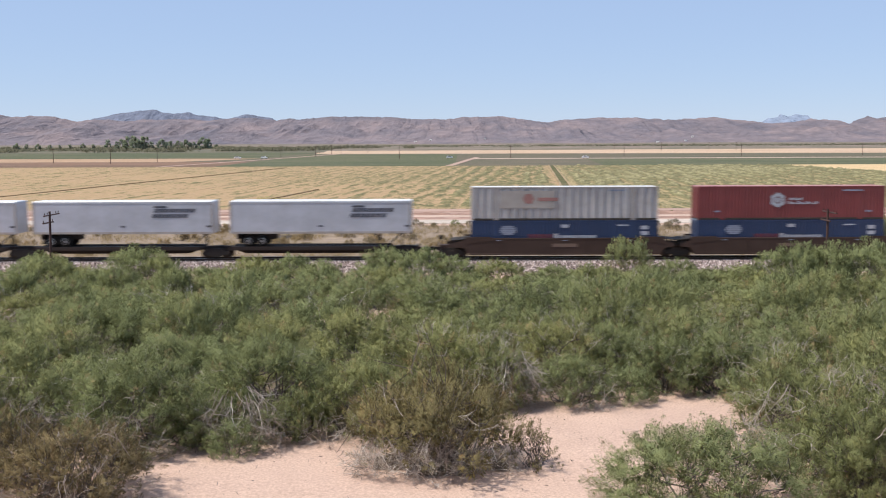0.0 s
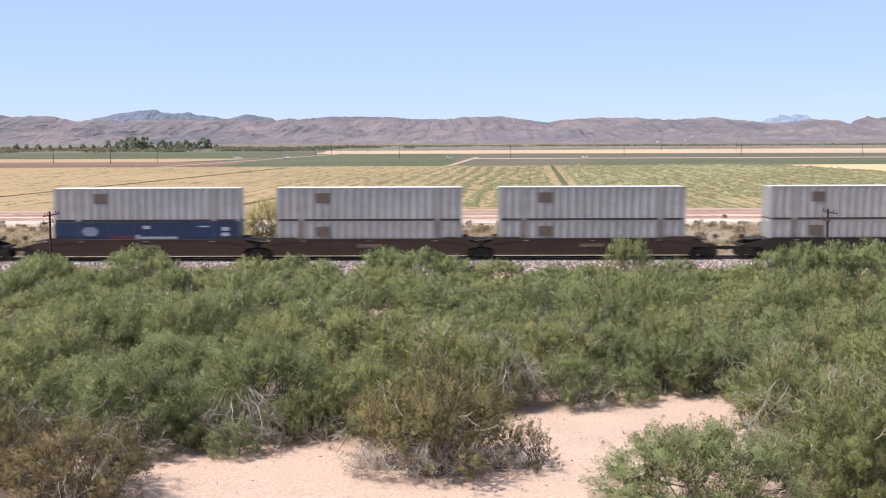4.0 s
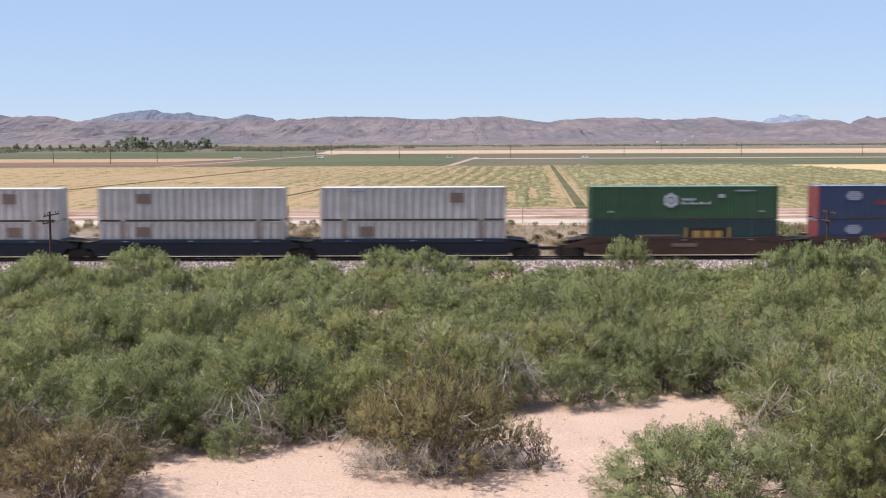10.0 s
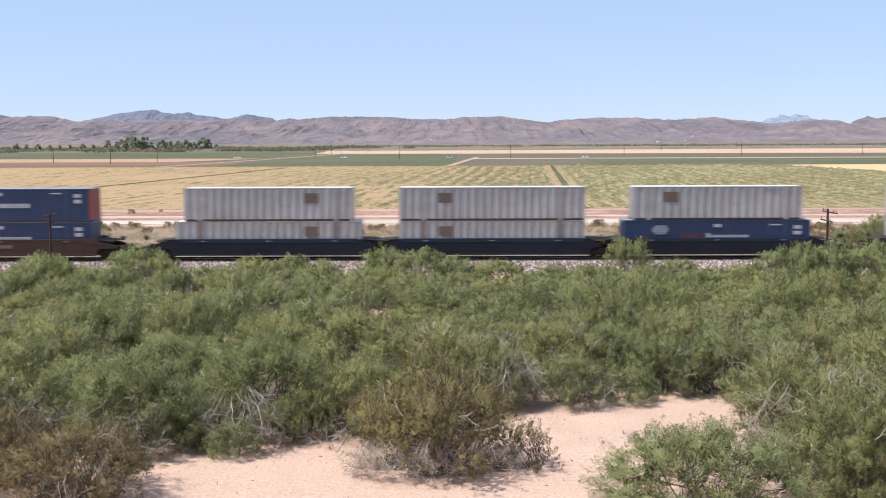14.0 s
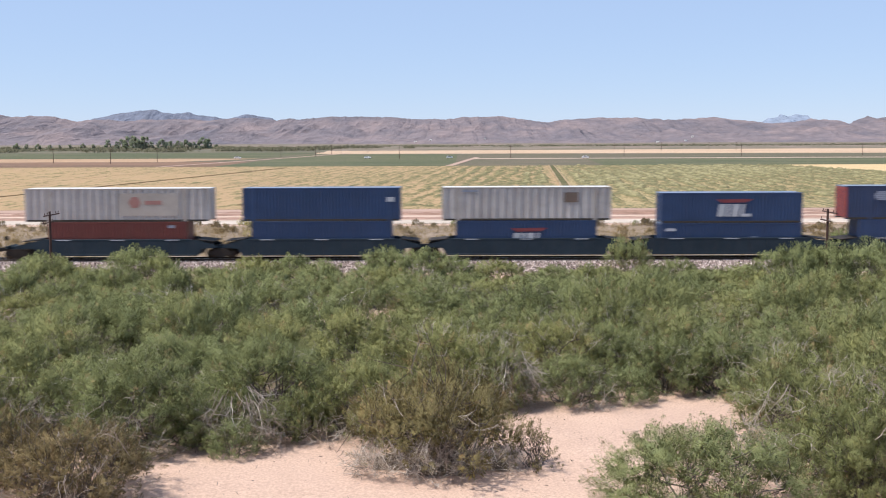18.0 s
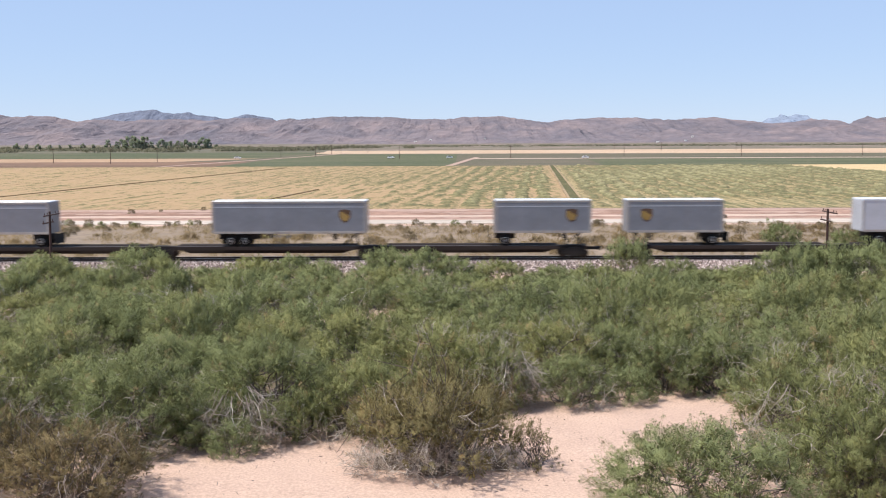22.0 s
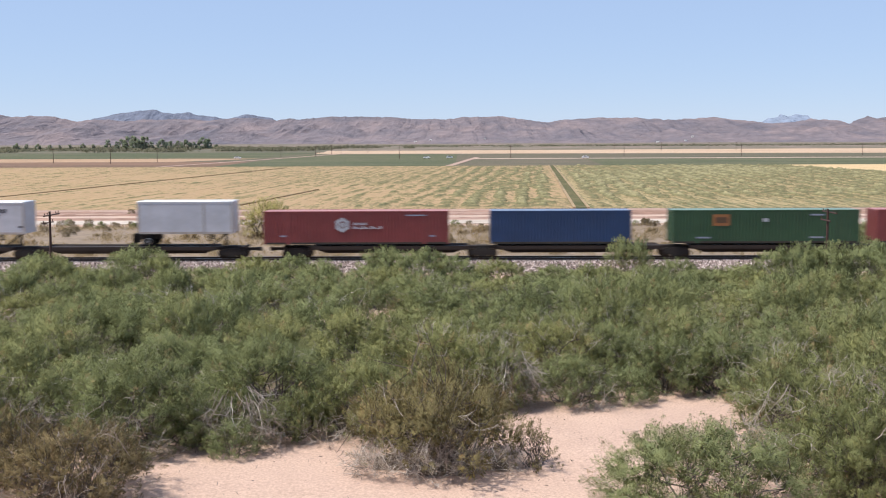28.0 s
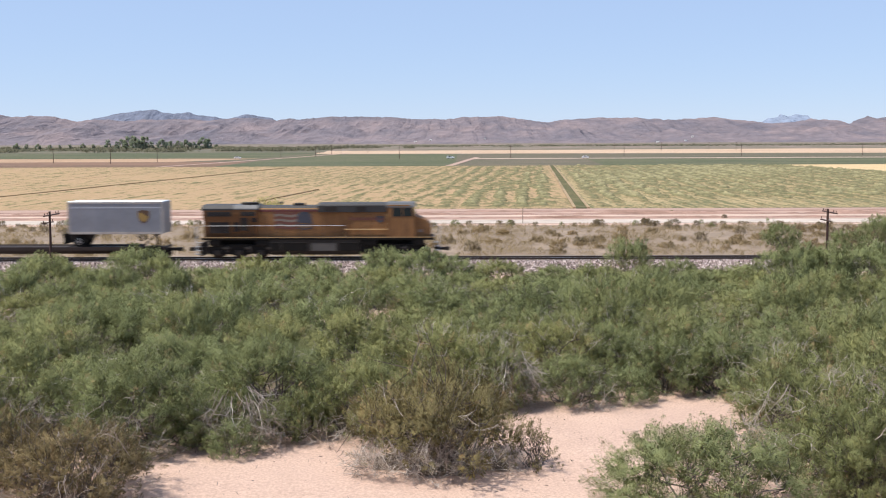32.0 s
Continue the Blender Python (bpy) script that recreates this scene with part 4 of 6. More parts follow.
# cut crop lying in broken windrows that run beside the ditch
def windrow(x, y):
    """Height of the lumpy cut crop over the stubble."""
    c = x - 0.07 * (y - 81.6)
    left = max(0.0, min(1.0, (-25 - c) / 60))
    cover = 0.10 - 0.13 * left * max(0.0, min(1.0, (190 - y) / 60)) - 0.20 * left
    if c > 21:
        cover += 0.10 - 0.45 * max(0.0, min(1.0, (118 + 0.05 * c - y) / 22)) * max(0.0, min(1.0, (c - 12) / 30))
    cover += 0.20 * noise.noise((c * 0.018, y * 0.010, 3.0))
    rows = 0.30 * math.sin(c * 1.35 + 2.6 * noise.noise((c * 0.05, y * 0.012, 1.0))) * (0.5 + 0.5 * noise.noise((c * 0.04, y * 0.02, 6.0)))
    rows += 0.34 * noise.noise((c * 0.55, y * 0.035, 8.0))
    lumps = noise.fractal((c * 0.42, y * 0.24, 2.0), 0.6, 2.2, 3)
    streaks = noise.fractal((c * 0.7, y * 0.06, 7.0), 0.7, 2.2, 3)
    west = max(0.0, min(1.0, (12 - c) / 40))
    lumps += west * (0.8 * streaks - 0.35 * lumps)
    edge = min(1.0, abs(c - 20.6) / 3.0 - 0.6, (y - 82) / 5, (364 - y) / 6)
    if y > 258 and x > 138 + (362 - y) * 0.05:
        return 0.0
    return (1.15 - 0.62 * west) * max(0.0, min(0.75, cover - 0.01 + 0.8 * rows + 0.5 * lumps)) * max(0.0, edge)


def windrow_material():
    m, nt, ns, lk, bs = graph("cut_crop_windrow")
    geo, sep = ns.new("ShaderNodeNewGeometry"), ns.new("ShaderNodeSeparateXYZ")
    mr = ns.new("ShaderNodeMapRange")
    for key, v in zip(("From Min", "From Max"), (GZ + 0.02, GZ + 0.62)):
        mr.inputs[key].default_value = v
    lk.new(geo.outputs["Position"], sep.inputs[0])
    lk.new(sep.outputs["Z"], mr.inputs["Value"])
    c = ramp(nt, mr.outputs[0], [(0.0, (0.34, 0.258, 0.14)), (0.16, (0.225, 0.18, 0.096)), (0.42, (0.138, 0.128, 0.066)), (0.7, (0.205, 0.185, 0.098)), (1.0, (0.27, 0.238, 0.132))])
    d = ramp(nt, noise_node(nt, mapped(nt, (1.2, 0.6, 1)), 1.0, 5, 0.8), [(0.32, (0.58, 0.60, 0.62)), (0.68, (1.40, 1.37, 1.30))])
    lk.new(mixed(nt, 1.0, c, d, "MULTIPLY"), bs.inputs["Base Color"])
    bs.inputs["Roughness"].default_value = 0.95
    bs.inputs["Specular IOR Level"].default_value = 0.1
    return m


crop_rows = steps([(82, 150, 90), (150, 250, 86), (250, 364, 62)])
us = [-0.46 + 0.94 * i / 800 for i in range(801)]
hs = np.array([[windrow(u * (y + 96), y) for u in us] for y in crop_rows])
heap = Solid()
heap.v = [(u * (y + 96), y, GZ + 0.005 + hs[j, i]) for j, y in enumerate(crop_rows) for i, u in enumerate(us)]
w = len(us)
heap.f = [(j * w + i, j * w + i + 1, (j + 1) * w + i + 1, (j + 1) * w + i) for j in range(len(crop_rows) - 1) for i in range(w - 1) if hs[j:j + 2, i:i + 2].max() > 0.03]
tagged(part("cut_crop", heap, windrow_material(), smooth=True), "cut green crop drying in lumpy broken windrows", "crop", kind="stuff")


# small white houses at the foot of the hills
HILLS = [BVHTree.FromPolygons([v.co for v in o.data.vertices], [list(q.vertices) for q in o.data.polygons]) for o in (near_range, foothills)]


def hillside(x, y):
    return max([GZ] + [hit[0].z for hit in (b.ray_cast((x, y, 900), (0, 0, -1)) for b in HILLS) if hit[0] is not None])


def far_house(x, y, turn, w):
    t = thing("house", "small white house far off at the foot of the hills", "house", "far houses", Matrix.LocRotScale((x, y, hillside(x, y)), Euler((0, 0, turn)), None))
    part("wall", Solid().soft(-w, w, -2.2, 2.2, -1.5, 2.3, 0.05), HOUSEWHITE, t)
    part("roof", Solid().prism([(-2.6, 2.3), (2.6, 2.3), (0, 3.2)], -w - 0.5, w + 0.5, "x"), HOUSEROOF, t, "pale gabled roof")
    part("door", Solid().box(-0.5, 0.5, -2.26, -2.2, 0.0, 2.0), TIE, t)
    for q in (-0.6, 0.6):
        part("window", Solid().box(q * w - 0.45, q * w + 0.45, -2.26, -2.2, 0.9, 1.9), TIE, t)


HOUSEWHITE = rough_stuff("white_house_paint", [(0.3, (0.62, 0.60, 0.57)), (0.7, (0.74, 0.72, 0.69))], 0.5)
HOUSEROOF = rough_stuff("pale_metal_roof", [(0.3, (0.5, 0.49, 0.48)), (0.7, (0.64, 0.63, 0.62))], 0.5)
for x, y, turn, w in ((-104.9, 2600, 0.3, 4.5), (-66.6, 2600, -0.2, 4.0), (502.0, 2600, 0.1, 5.0), (580, 2640, 0.5, 4.0), (72, 2700, 0.0, 3.6), (608, 2690, -0.4, 4.0)):
    far_house(x, y, turn, w * 0.62)

# ---- railway ----
bed = Solid().prism([(-3.9, GZ - 0.2), (-2.2, -0.28), (2.2, -0.28), (3.9, GZ - 0.2)], -1100, 1100, "x")
tagged(part("ballast_bed", bed, STONE), "grey and pinkish crushed-stone railway ballast bed", "ballast", kind="structure")
rng = np.random.default_rng(8)
sn = 26000
sx, sq = rng.uniform(-46, 46, sn), rng.uniform(0, 1, sn)
sy = -4.0 + 3.3 * sq
szz = np.where(sy < -2.2, GZ - 0.2 + (sy + 3.9) / 1.7 * 0.92, -0.27)
r = rng.uniform(0.05, 0.15, sn)
base = np.array([(1, 0, 0), (-0.6, 0.9, 0), (-0.6, -0.9, 0), (0, 0, 0.9), (0.1, 0, -0.8)])
ang = rng.uniform(0, 6.28, sn)
pts = base[None] * r[:, None, None] * rng.uniform(0.7, 1.3, (sn, 5, 1))
ca, sa = np.cos(ang)[:, None], np.sin(ang)[:, None]
pts = np.stack([pts[..., 0] * ca - pts[..., 1] * sa, pts[..., 0] * sa + pts[..., 1] * ca, pts[..., 2]], -1) + np.column_stack([sx, sy, szz])[:, None]
tri = np.array([(0, 1, 3), (1, 2, 3), (2, 0, 3), (1, 0, 4), (2, 1, 4), (0, 2, 4)])
stones = bpy.data.meshes.new("ballast_stones")
stones.from_pydata(pts.reshape(-1, 3).tolist(), [], (tri[None] + (np.arange(sn) * 5)[:, None, None]).reshape(-1, 3).tolist())


def stone_material():
    m, nt, ns, lk, bs = graph("loose_ballast")
    geo = ns.new("ShaderNodeNewGeometry")
    lk.new(ramp(nt, geo.outputs["Random Per Island"], [(0.0, (0.07, 0.05, 0.045)), (0.35, (0.25, 0.185, 0.165)), (0.7, (0.45, 0.355, 0.325)), (1.0, (0.66, 0.57, 0.53))]), bs.inputs["Base Color"])
    bs.inputs["Roughness"].default_value = 0.9
    return m


tagged(part("ballast_stones", stones, stone_material()), "loose pale grey and pink ballast stones", "stones", kind="stuff")
track = tagged(new("railway_track"), "single railway track of rusty rails on dark timber ties", "railway track", kind="structure")
for y in (-0.755, 0.755):
    rail = part("rail", Solid().prism([(y - 0.07, -0.18), (y + 0.07, -0.18), (y + 0.02, -0.15), (y + 0.02, -0.05), (y + 0.037, -0.035), (y + 0.037, -0.006), (y - 0.037, -0.006), (y - 0.037, -0.035), (y - 0.02, -0.05), (y - 0.02, -0.15)], -1100, 1100, "x"), RAILSTEEL, track, "rusty steel rail")
    part("rail_head", Solid().box(-1100, 1100, y - 0.03, y + 0.03, -0.006, 0.0), RAILTOP, rail, "polished running surface")
tie_mesh = Solid().soft(-0.115, 0.115, -1.3, 1.3, -0.32, -0.19, 0.015).mesh("tie")
far_ties = Solid()
for i in range(-720, 721):
    x = i * 0.52
    if -150 < i < 150:
        t = part("tie", tie_mesh, TIE, track)
        t.location = (x, 0.03 * math.sin(i * 7.1), 0)
    else:
        far_ties.box(x - 0.115, x + 0.115, -1.3, 1.3, -0.32, -0.19)
tagged(part("ties", far_ties, TIE, track), kind="stuff")

# telegraph poles between the bushes and the track
for i, (x, lean) in enumerate(((-30.77, 0.6), (27.66, -0.3))):
    z0 = ground_height(x, -15.9)
    t = thing("utility_pole", "short dark-brown timber line pole with two crossarms", "utility pole", "line poles", pose(x, -15.9, z0, 0, lean))
    h = 5.28 - z0
    part("pole", Solid().tube([(0, 0, -0.5), (0, 0, h * 0.5), (0, 0, h)], [0.12, 0.10, 0.08], 10), POLEWOOD, t)
    for k, zz in enumerate((h - 0.25, h - 0.85)):
        a = part("crossarm", Solid().soft(-0.20 if k else 0.09, -0.09 if k else 0.20, -1.52 + 0.5 * k, 1.52 - 0.5 * k, zz - 0.045, zz + 0.045, 0.012), POLEWOOD, t)
        for yy in ((-1.35, -0.85, 0.85, 1.35), (-0.9, 0.9))[k]:
            part("insulator_pin", Solid().tube([(0.14 if not k else -0.14, yy, zz + 0.06), (0.14 if not k else -0.14, yy, zz + 0.16), (0.14 if not k else -0.14, yy, zz + 0.22)], [0.02, 0.035, 0.02], 6), POLEWOOD, a)
t = thing("marker_post", "thin rusty steel marker post beside the dirt road", "post", at=pose(9.0, 51.0, GZ))
part("shaft", Solid().tube([(0, 0, -0.3), (0, 0, 2.1)], 0.045, 6), RAILSTEEL, t)
# far power poles across the fields
far_poles = [(-207.6, 453), (-168.7, 424), (-157.9, 467), (-93.5, 612), (-95.3, 717), (-91.5, 749), (-73.0, 782), (-33.8, 531), (31.1, 531), (103.1, 569), (175.3, 569), (265.9, 612), (145.8, 904), (189.6, 904), (233.5, 904), (258.8, 904), (-111.2, 580)]
pm = Solid().tube([(0, 0, -0.5), (0, 0, 7.6)], [0.15, 0.10], 6).mesh("pole")
am = Solid().box(-1.1, 1.1, -0.06, 0.06, 6.95, 7.08).mesh("crossarm")
for x, y in far_poles:
    t = thing("power_pole", "tall slender timber power pole standing in the fields", "utility pole", "far power poles", pose(x, y, GZ))
    part("pole", pm, POLEWOOD, t)
    part("crossarm", am, POLEWOOD, t)

# ---- train: paints ----
SILVER = paint("silver_container_paint", (0.42, 0.403, 0.40), 0.5, 0.1, (0.22, 0.16, 0.125), 0.75)
SILVER_POST = paint("dull_silver_post", (0.36, 0.335, 0.315), 0.55, 0.1, (0.22, 0.14, 0.09), 0.8)
RUSTPOST = paint("rusty_brown_post", (0.21, 0.16, 0.135), 0.65, 0, (0.16, 0.09, 0.055), 0.7)
BLUE = paint("navy_container_paint", (0.025, 0.045, 0.104), 0.45, 0, (0.07, 0.06, 0.07), 0.35)
BLUE2 = paint("bright_navy_container_paint", (0.023, 0.050, 0.122), 0.45, 0, (0.07, 0.06, 0.07), 0.3)
RED = paint("red_container_paint", (0.185, 0.042, 0.042), 0.5, 0, (0.16, 0.09, 0.08), 0.35)
ORANGE = paint("orange_end_paint", (0.26, 0.05, 0.045), 0.5, 0)
GREEN = paint("green_container_paint", (0.03, 0.075, 0.036), 0.5, 0, (0.08, 0.08, 0.06), 0.35)
DKGREEN = paint("dark_blue_green_paint", (0.018, 0.045, 0.05), 0.5, 0, (0.08, 0.08, 0.07), 0.35)
MAROON = paint("maroon_container_paint", (0.13, 0.035, 0.03), 0.55, 0, (0.10, 0.08, 0.07), 0.35)
CARBROWN = paint("brown_car_paint", (0.062, 0.041, 0.033), 0.7, 0, (0.05, 0.038, 0.03), 0.5, spec=0.12)
PANELBROWN = paint("worn_panel_brown", (0.17, 0.12, 0.095), 0.7, 0, (0.08, 0.06, 0.05), 0.5, spec=0.12)
CARDARK = paint("dark_car_paint", (0.042, 0.032, 0.028), 0.7, 0, (0.04, 0.03, 0.025), 0.45, spec=0.12)
CARNAVY = paint("black_navy_car_paint", (0.017, 0.02, 0.029), 0.7, 0, (0.03, 0.026, 0.025), 0.4, spec=0.12)
NAVYBAND = paint("dusty_navy_chord", (0.022, 0.032, 0.052), 0.6, 0, (0.06, 0.055, 0.055), 0.45, spec=0.12)
CARTEAL = paint("blue_green_car_paint", (0.024, 0.038, 0.052), 0.65, 0, (0.06, 0.055, 0.055), 0.55, spec=0.12)
GREYTRAILER = paint("grey_trailer_paint", (0.215, 0.225, 0.255), 0.4, 0.1, (0.25, 0.22, 0.19), 0.25)
WHITETRAILER = paint("white_trailer_paint", (0.46, 0.475, 0.52), 0.4, 0, (0.34, 0.30, 0.26), 0.25)
ROOF = paint("bright_aluminium_roof", (0.72, 0.72, 0.72), 0.45, 0.2, (0.4, 0.36, 0.32), 0.2)
BLACK = paint("black_running_gear", (0.036, 0.031, 0.028), 0.7, 0, (0.07, 0.055, 0.045), 0.5, spec=0.12)
WHEELSTEEL = paint("brown_wheel_steel", (0.06, 0.045, 0.037), 0.55, 0.4, spec=0.12)
RUBBER = paint("tyre_rubber", (0.02, 0.02, 0.02), 0.85, 0, (0.10, 0.085, 0.07), 0.5, False, spec=0.12)
RIM = paint("dull_steel_rim", (0.30, 0.30, 0.30), 0.45, 0.5)
GAP_SHADE = paint("dark_gap_shade", (0.05, 0.045, 0.04), 0.8, 0, spec=0.12)
SIGN_WHITE = paint("white_lettering_vinyl", (0.42, 0.44, 0.48), 0.5, 0, (0.2, 0.2, 0.25), 0.4)
SIGN_DARK = paint("charcoal_lettering_vinyl", (0.07, 0.075, 0.095), 0.5, 0)
DULL_RED = paint("faded_red_lettering", (0.13, 0.03, 0.045), 0.5)
SIGN_RED = paint("red_lettering_vinyl", (0.20, 0.04, 0.05), 0.5, 0)
SIGN_GOLD = paint("golden_shield_vinyl", (0.33, 0.21, 0.06), 0.5, 0)
SIGN_BROWN = paint("brown_shield_vinyl", (0.10, 0.055, 0.03), 0.5, 0)
SIGN_ORANGE = paint("orange_panel_vinyl", (0.30, 0.125, 0.045), 0.5, 0)
PATCH = paint("brown_faded_patch", (0.145, 0.105, 0.085), 0.7, 0)
PALEPATCH = paint("beige_faded_panel", (0.37, 0.335, 0.305), 0.65, 0)
RUSTPATCH = paint("rusty_red_mark", (0.34, 0.17, 0.15), 0.7, 0)

# roofs of the containers, each in a paler tone than its wall paint
PALE_ROOFS = {m.name: paint("pale_roof_of_" + m.name, c, 0.6, 0, (0.42, 0.36, 0.30), 0.4) for m, c in
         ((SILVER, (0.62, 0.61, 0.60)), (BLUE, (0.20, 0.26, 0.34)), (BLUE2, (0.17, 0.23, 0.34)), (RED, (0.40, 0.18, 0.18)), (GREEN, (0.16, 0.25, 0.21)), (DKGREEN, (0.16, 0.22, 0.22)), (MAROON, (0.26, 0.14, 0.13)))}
SIGN_PALE = paint("weathered_emblem_vinyl", (0.24, 0.27, 0.345), 0.5, 0, (0.10, 0.11, 0.16), 0.6)
DUSTPATCH = paint("pale_brown_faded_patch", (0.27, 0.215, 0.185), 0.7, 0)

MOVING = []      # things of the train: object, place along the train, height, turn


def rides(ob, s, z=0.0, turn=0.0):
    MOVING.append((ob, s, z, turn))
    return ob


# ---- containers ----
def corrugated(x0, x1, z0, z1, y, out, pitch, depth):
    """One side wall pressed into upright ribs; out: -1 faces the near side."""
    s, n = Solid(), max(2, round((x1 - x0) / pitch))
    p = (x1 - x0) / n
    pts = []
    for i in range(n):
        a = x0 + i * p
        pts += [(a, 0), (a + 0.40 * p, 0), (a + 0.52 * p, 1), (a + 0.88 * p, 1)]
    pts.append((x1, 0))
    for x, d in pts:
        yy = y - out * d * depth
        s.v += [(x, yy, z0), (x, yy, z1)]
    s.f = [(2 * i, 2 * i + 2, 2 * i + 3, 2 * i + 1) for i in range(len(pts) - 1)]
    return s


def plate(parent, name, x0, x1, z0, z1, material, label="", y=-1.31, skew=0.0):
    """A flat mark on the near side."""
    return part(name, Solid().prism([(x0, z0), (x1, z0), (x1 + skew, z1), (x0 + skew, z1)], y - 0.012, y + 0.012), material, parent, label)


def disc(parent, name, x, z, rx, rz, material, label="", sides=20, y=-1.31, hole=0.0, spin=0.0):
    a = [spin + k * math.tau / sides for k in range(sides)]
    s = Solid()
    if hole:
        ring = [(x + rx * q * math.cos(t), y + d, z + rz * q * math.sin(t)) for d in (-0.012, 0.012) for q in (1, hole) for t in a]
        n = sides
        f = []
        for k in range(n):
            j = (k + 1) % n
            f += [(k, j, n + j, n + k), (2 * n + k, 3 * n + k, 3 * n + j, 2 * n + j), (k, 2 * n + k, 2 * n + j, j), (n + k, n + j, 3 * n + j, 3 * n + k)]
        s.add(ring, f)
    else:
        s.prism([(x + rx * math.cos(t), z + rz * math.sin(t)) for t in a], y - 0.012, y + 0.012)
    return part(name, s, material, parent, label)


CH = 2.94        # height of a container


def container(L, paint_mat, post_mat, label, marks=(), pitch=0.29, depth=0.036, end_mat=None, category="container", CH=CH):
    t = thing("shipping_container", label, category, "containers on the train")
    h, w = L / 2 * 1.02, 1.295      # corner castings and door gear stand a little proud
    end_mat = end_mat or paint_mat
    part("core", Solid().box(-h + 0.06, h - 0.06, -w + 0.10, w - 0.10, 0.12, CH - 0.08), paint_mat, t)
    part("roof", Solid().soft(-h + 0.02, h - 0.02, -w + 0.03, w - 0.03, CH - 0.09, CH - 0.012, 0.02), PALE_ROOFS[paint_mat.name], t, "roof in a paler tone than the walls")
    for out in (-1, 1):
        part("side_wall", corrugated(-h + 0.12, h - 0.12, 0.16, CH - 0.11, out * (w - 0.006), out, pitch, depth), paint_mat, t)
        part("top_rail", Solid().soft(-h + 0.1, h - 0.1, min(out * w, out * (w - 0.07)), max(out * w, out * (w - 0.07)), CH - 0.12, CH, 0.012), post_mat, t)
        # bottom rail is painted dark to deepen the shadowed gap between stacked boxes
        part("bottom_rail", Solid().soft(-h + 0.1, h - 0.1, min(out * w, out * (w - 0.07)), max(out * w, out * (w - 0.07)), 0, 0.17, 0.012), GAP_SHADE, t, "bottom rail with the shadow of the stacking gap in its colour")
        for e in (-1, 1):
            x = e * (h - 0.08)
            part("corner_post", Solid().soft(x - 0.08, x + 0.08, min(out * w, out * (w - 0.14)), max(out * w, out * (w - 0.14)), 0, CH, 0.012), end_mat, t)
            if L > 13:
                x = e * 6.05
                part("lifting_post", Solid().soft(x - 0.19, x + 0.19, min(out * (w + 0.004), out * (w - 0.1)), max(out * (w + 0.004), out * (w - 0.1)), 0, CH, 0.012), post_mat, t)
    for y in (-0.58, 0.58):
        d = part("door", Solid().soft(-h + 0.0, -h + 0.07, y - 0.56, y + 0.56, 0.17, CH - 0.13, 0.015), end_mat, t)
        for k in (-0.26, 0.26):
            part("lock_rod", Solid().tube([(-h - 0.02, y + k, 0.2), (-h - 0.02, y + k, CH - 0.2)], 0.02, 6), post_mat, d)
    part("end_wall", Solid().soft(h - 0.07, h - 0.005, -1.16, 1.16, 0.16, CH - 0.12, 0.015), end_mat, t)
    for e in (-1, 1):
        for y in (-w + 0.09, w - 0.09):
            for z in (0.06, CH - 0.06):
                part("corner_casting", Solid().soft(e * (h - 0.085) - 0.09, e * (h - 0.085) + 0.09, y - 0.095, y + 0.095, z - 0.065, z + 0.065, 0.01), post_mat, t)
    for m in marks:
        m(t, h)
    return t


def vent_square(x, z=2.02, sx=0.62, sz=0.44):
    return lambda t, h: plate(t, "patch", x - sx, x + sx, z - sz, z + sz, PATCH, "faded brown square patch")


def small_tag(x, z, sx=0.5, sz=0.07, m=None):
    return lambda t, h: plate(t, "marking", x - sx, x + sx, z - sz, z + sz, m or SIGN_PALE)


def end_codes(t, h):
    for z in (2.3, 1.8):
        plate(t, "marking", h - 1.5, h - 0.85, z - 0.16, z + 0.16, SIGN_WHITE, "small white code bars")


def globe_lettering(t, h):
    """Oval emblem at one end, a red and a white word bar, small codes."""
    for k in range(5):
        z = 2.08 + (k - 2) * 0.16
        q = 0.72 * math.sqrt(1 - ((k - 2) / 2.7) ** 2)
        plate(t, "emblem", -h + 3.2 - q, -h + 3.2 + q, z - 0.07, z + 0.07, SIGN_PALE, "pale bar of an oval emblem", skew=0.05)
    for i in range(5):
        plate(t, "lettering", -3.2 + 0.45 * i, -2.86 + 0.45 * i, 1.26, 1.72, DULL_RED, "dull red letter-shaped bar")
    for i in range(9):
        plate(t, "lettering", -0.95 + 0.42 * i, -0.95 + 0.42 * i + 0.33, 1.24, 1.62 + (0.16 if i == 0 else 0), SIGN_WHITE, "white letter-shaped bar")
    plate(t, "marking", -0.3, 0.35, 2.30, 2.58, SIGN_WHITE)
    plate(t, "marking", h - 3.6, h - 2.6, 2.46, 2.56, SIGN_WHITE)
    end_codes(t, h)


def hexagon_lettering(x):
    def put(t, h):
        disc(t, "emblem", x, 1.72, 0.68, 0.68, SIGN_WHITE, "white hexagon ring emblem", 6, hole=0.52, spin=radians(30))
        plate(t, "emblem", x - 0.2, x + 0.2, 1.5, 1.92, SIGN_WHITE)
        for k in range(5):
            plate(t, "lettering", x + 1.0 + 0.24 * k, x + 1.17 + 0.24 * k, 1.70, 1.92 - 0.05 * (k % 2), SIGN_WHITE, "white letter-shaped bar")
        for k in range(10):
            plate(t, "lettering", x + 0.95 + 0.26 * k, x + 1.13 + 0.26 * k, 1.36, 1.60 - 0.07 * (k % 3), SIGN_WHITE, "white letter-shaped bar")
        plate(t, "marking", h - 3.8, h - 2.0, 2.5, 2.62, SIGN_PALE)
        plate(t, "marking", -h + 1.5, -h + 2.0, 0.66, 0.80, SIGN_PALE)
        plate(t, "marking", h - 1.7, h - 1.2, 0.66, 0.80, SIGN_PALE)
    return put


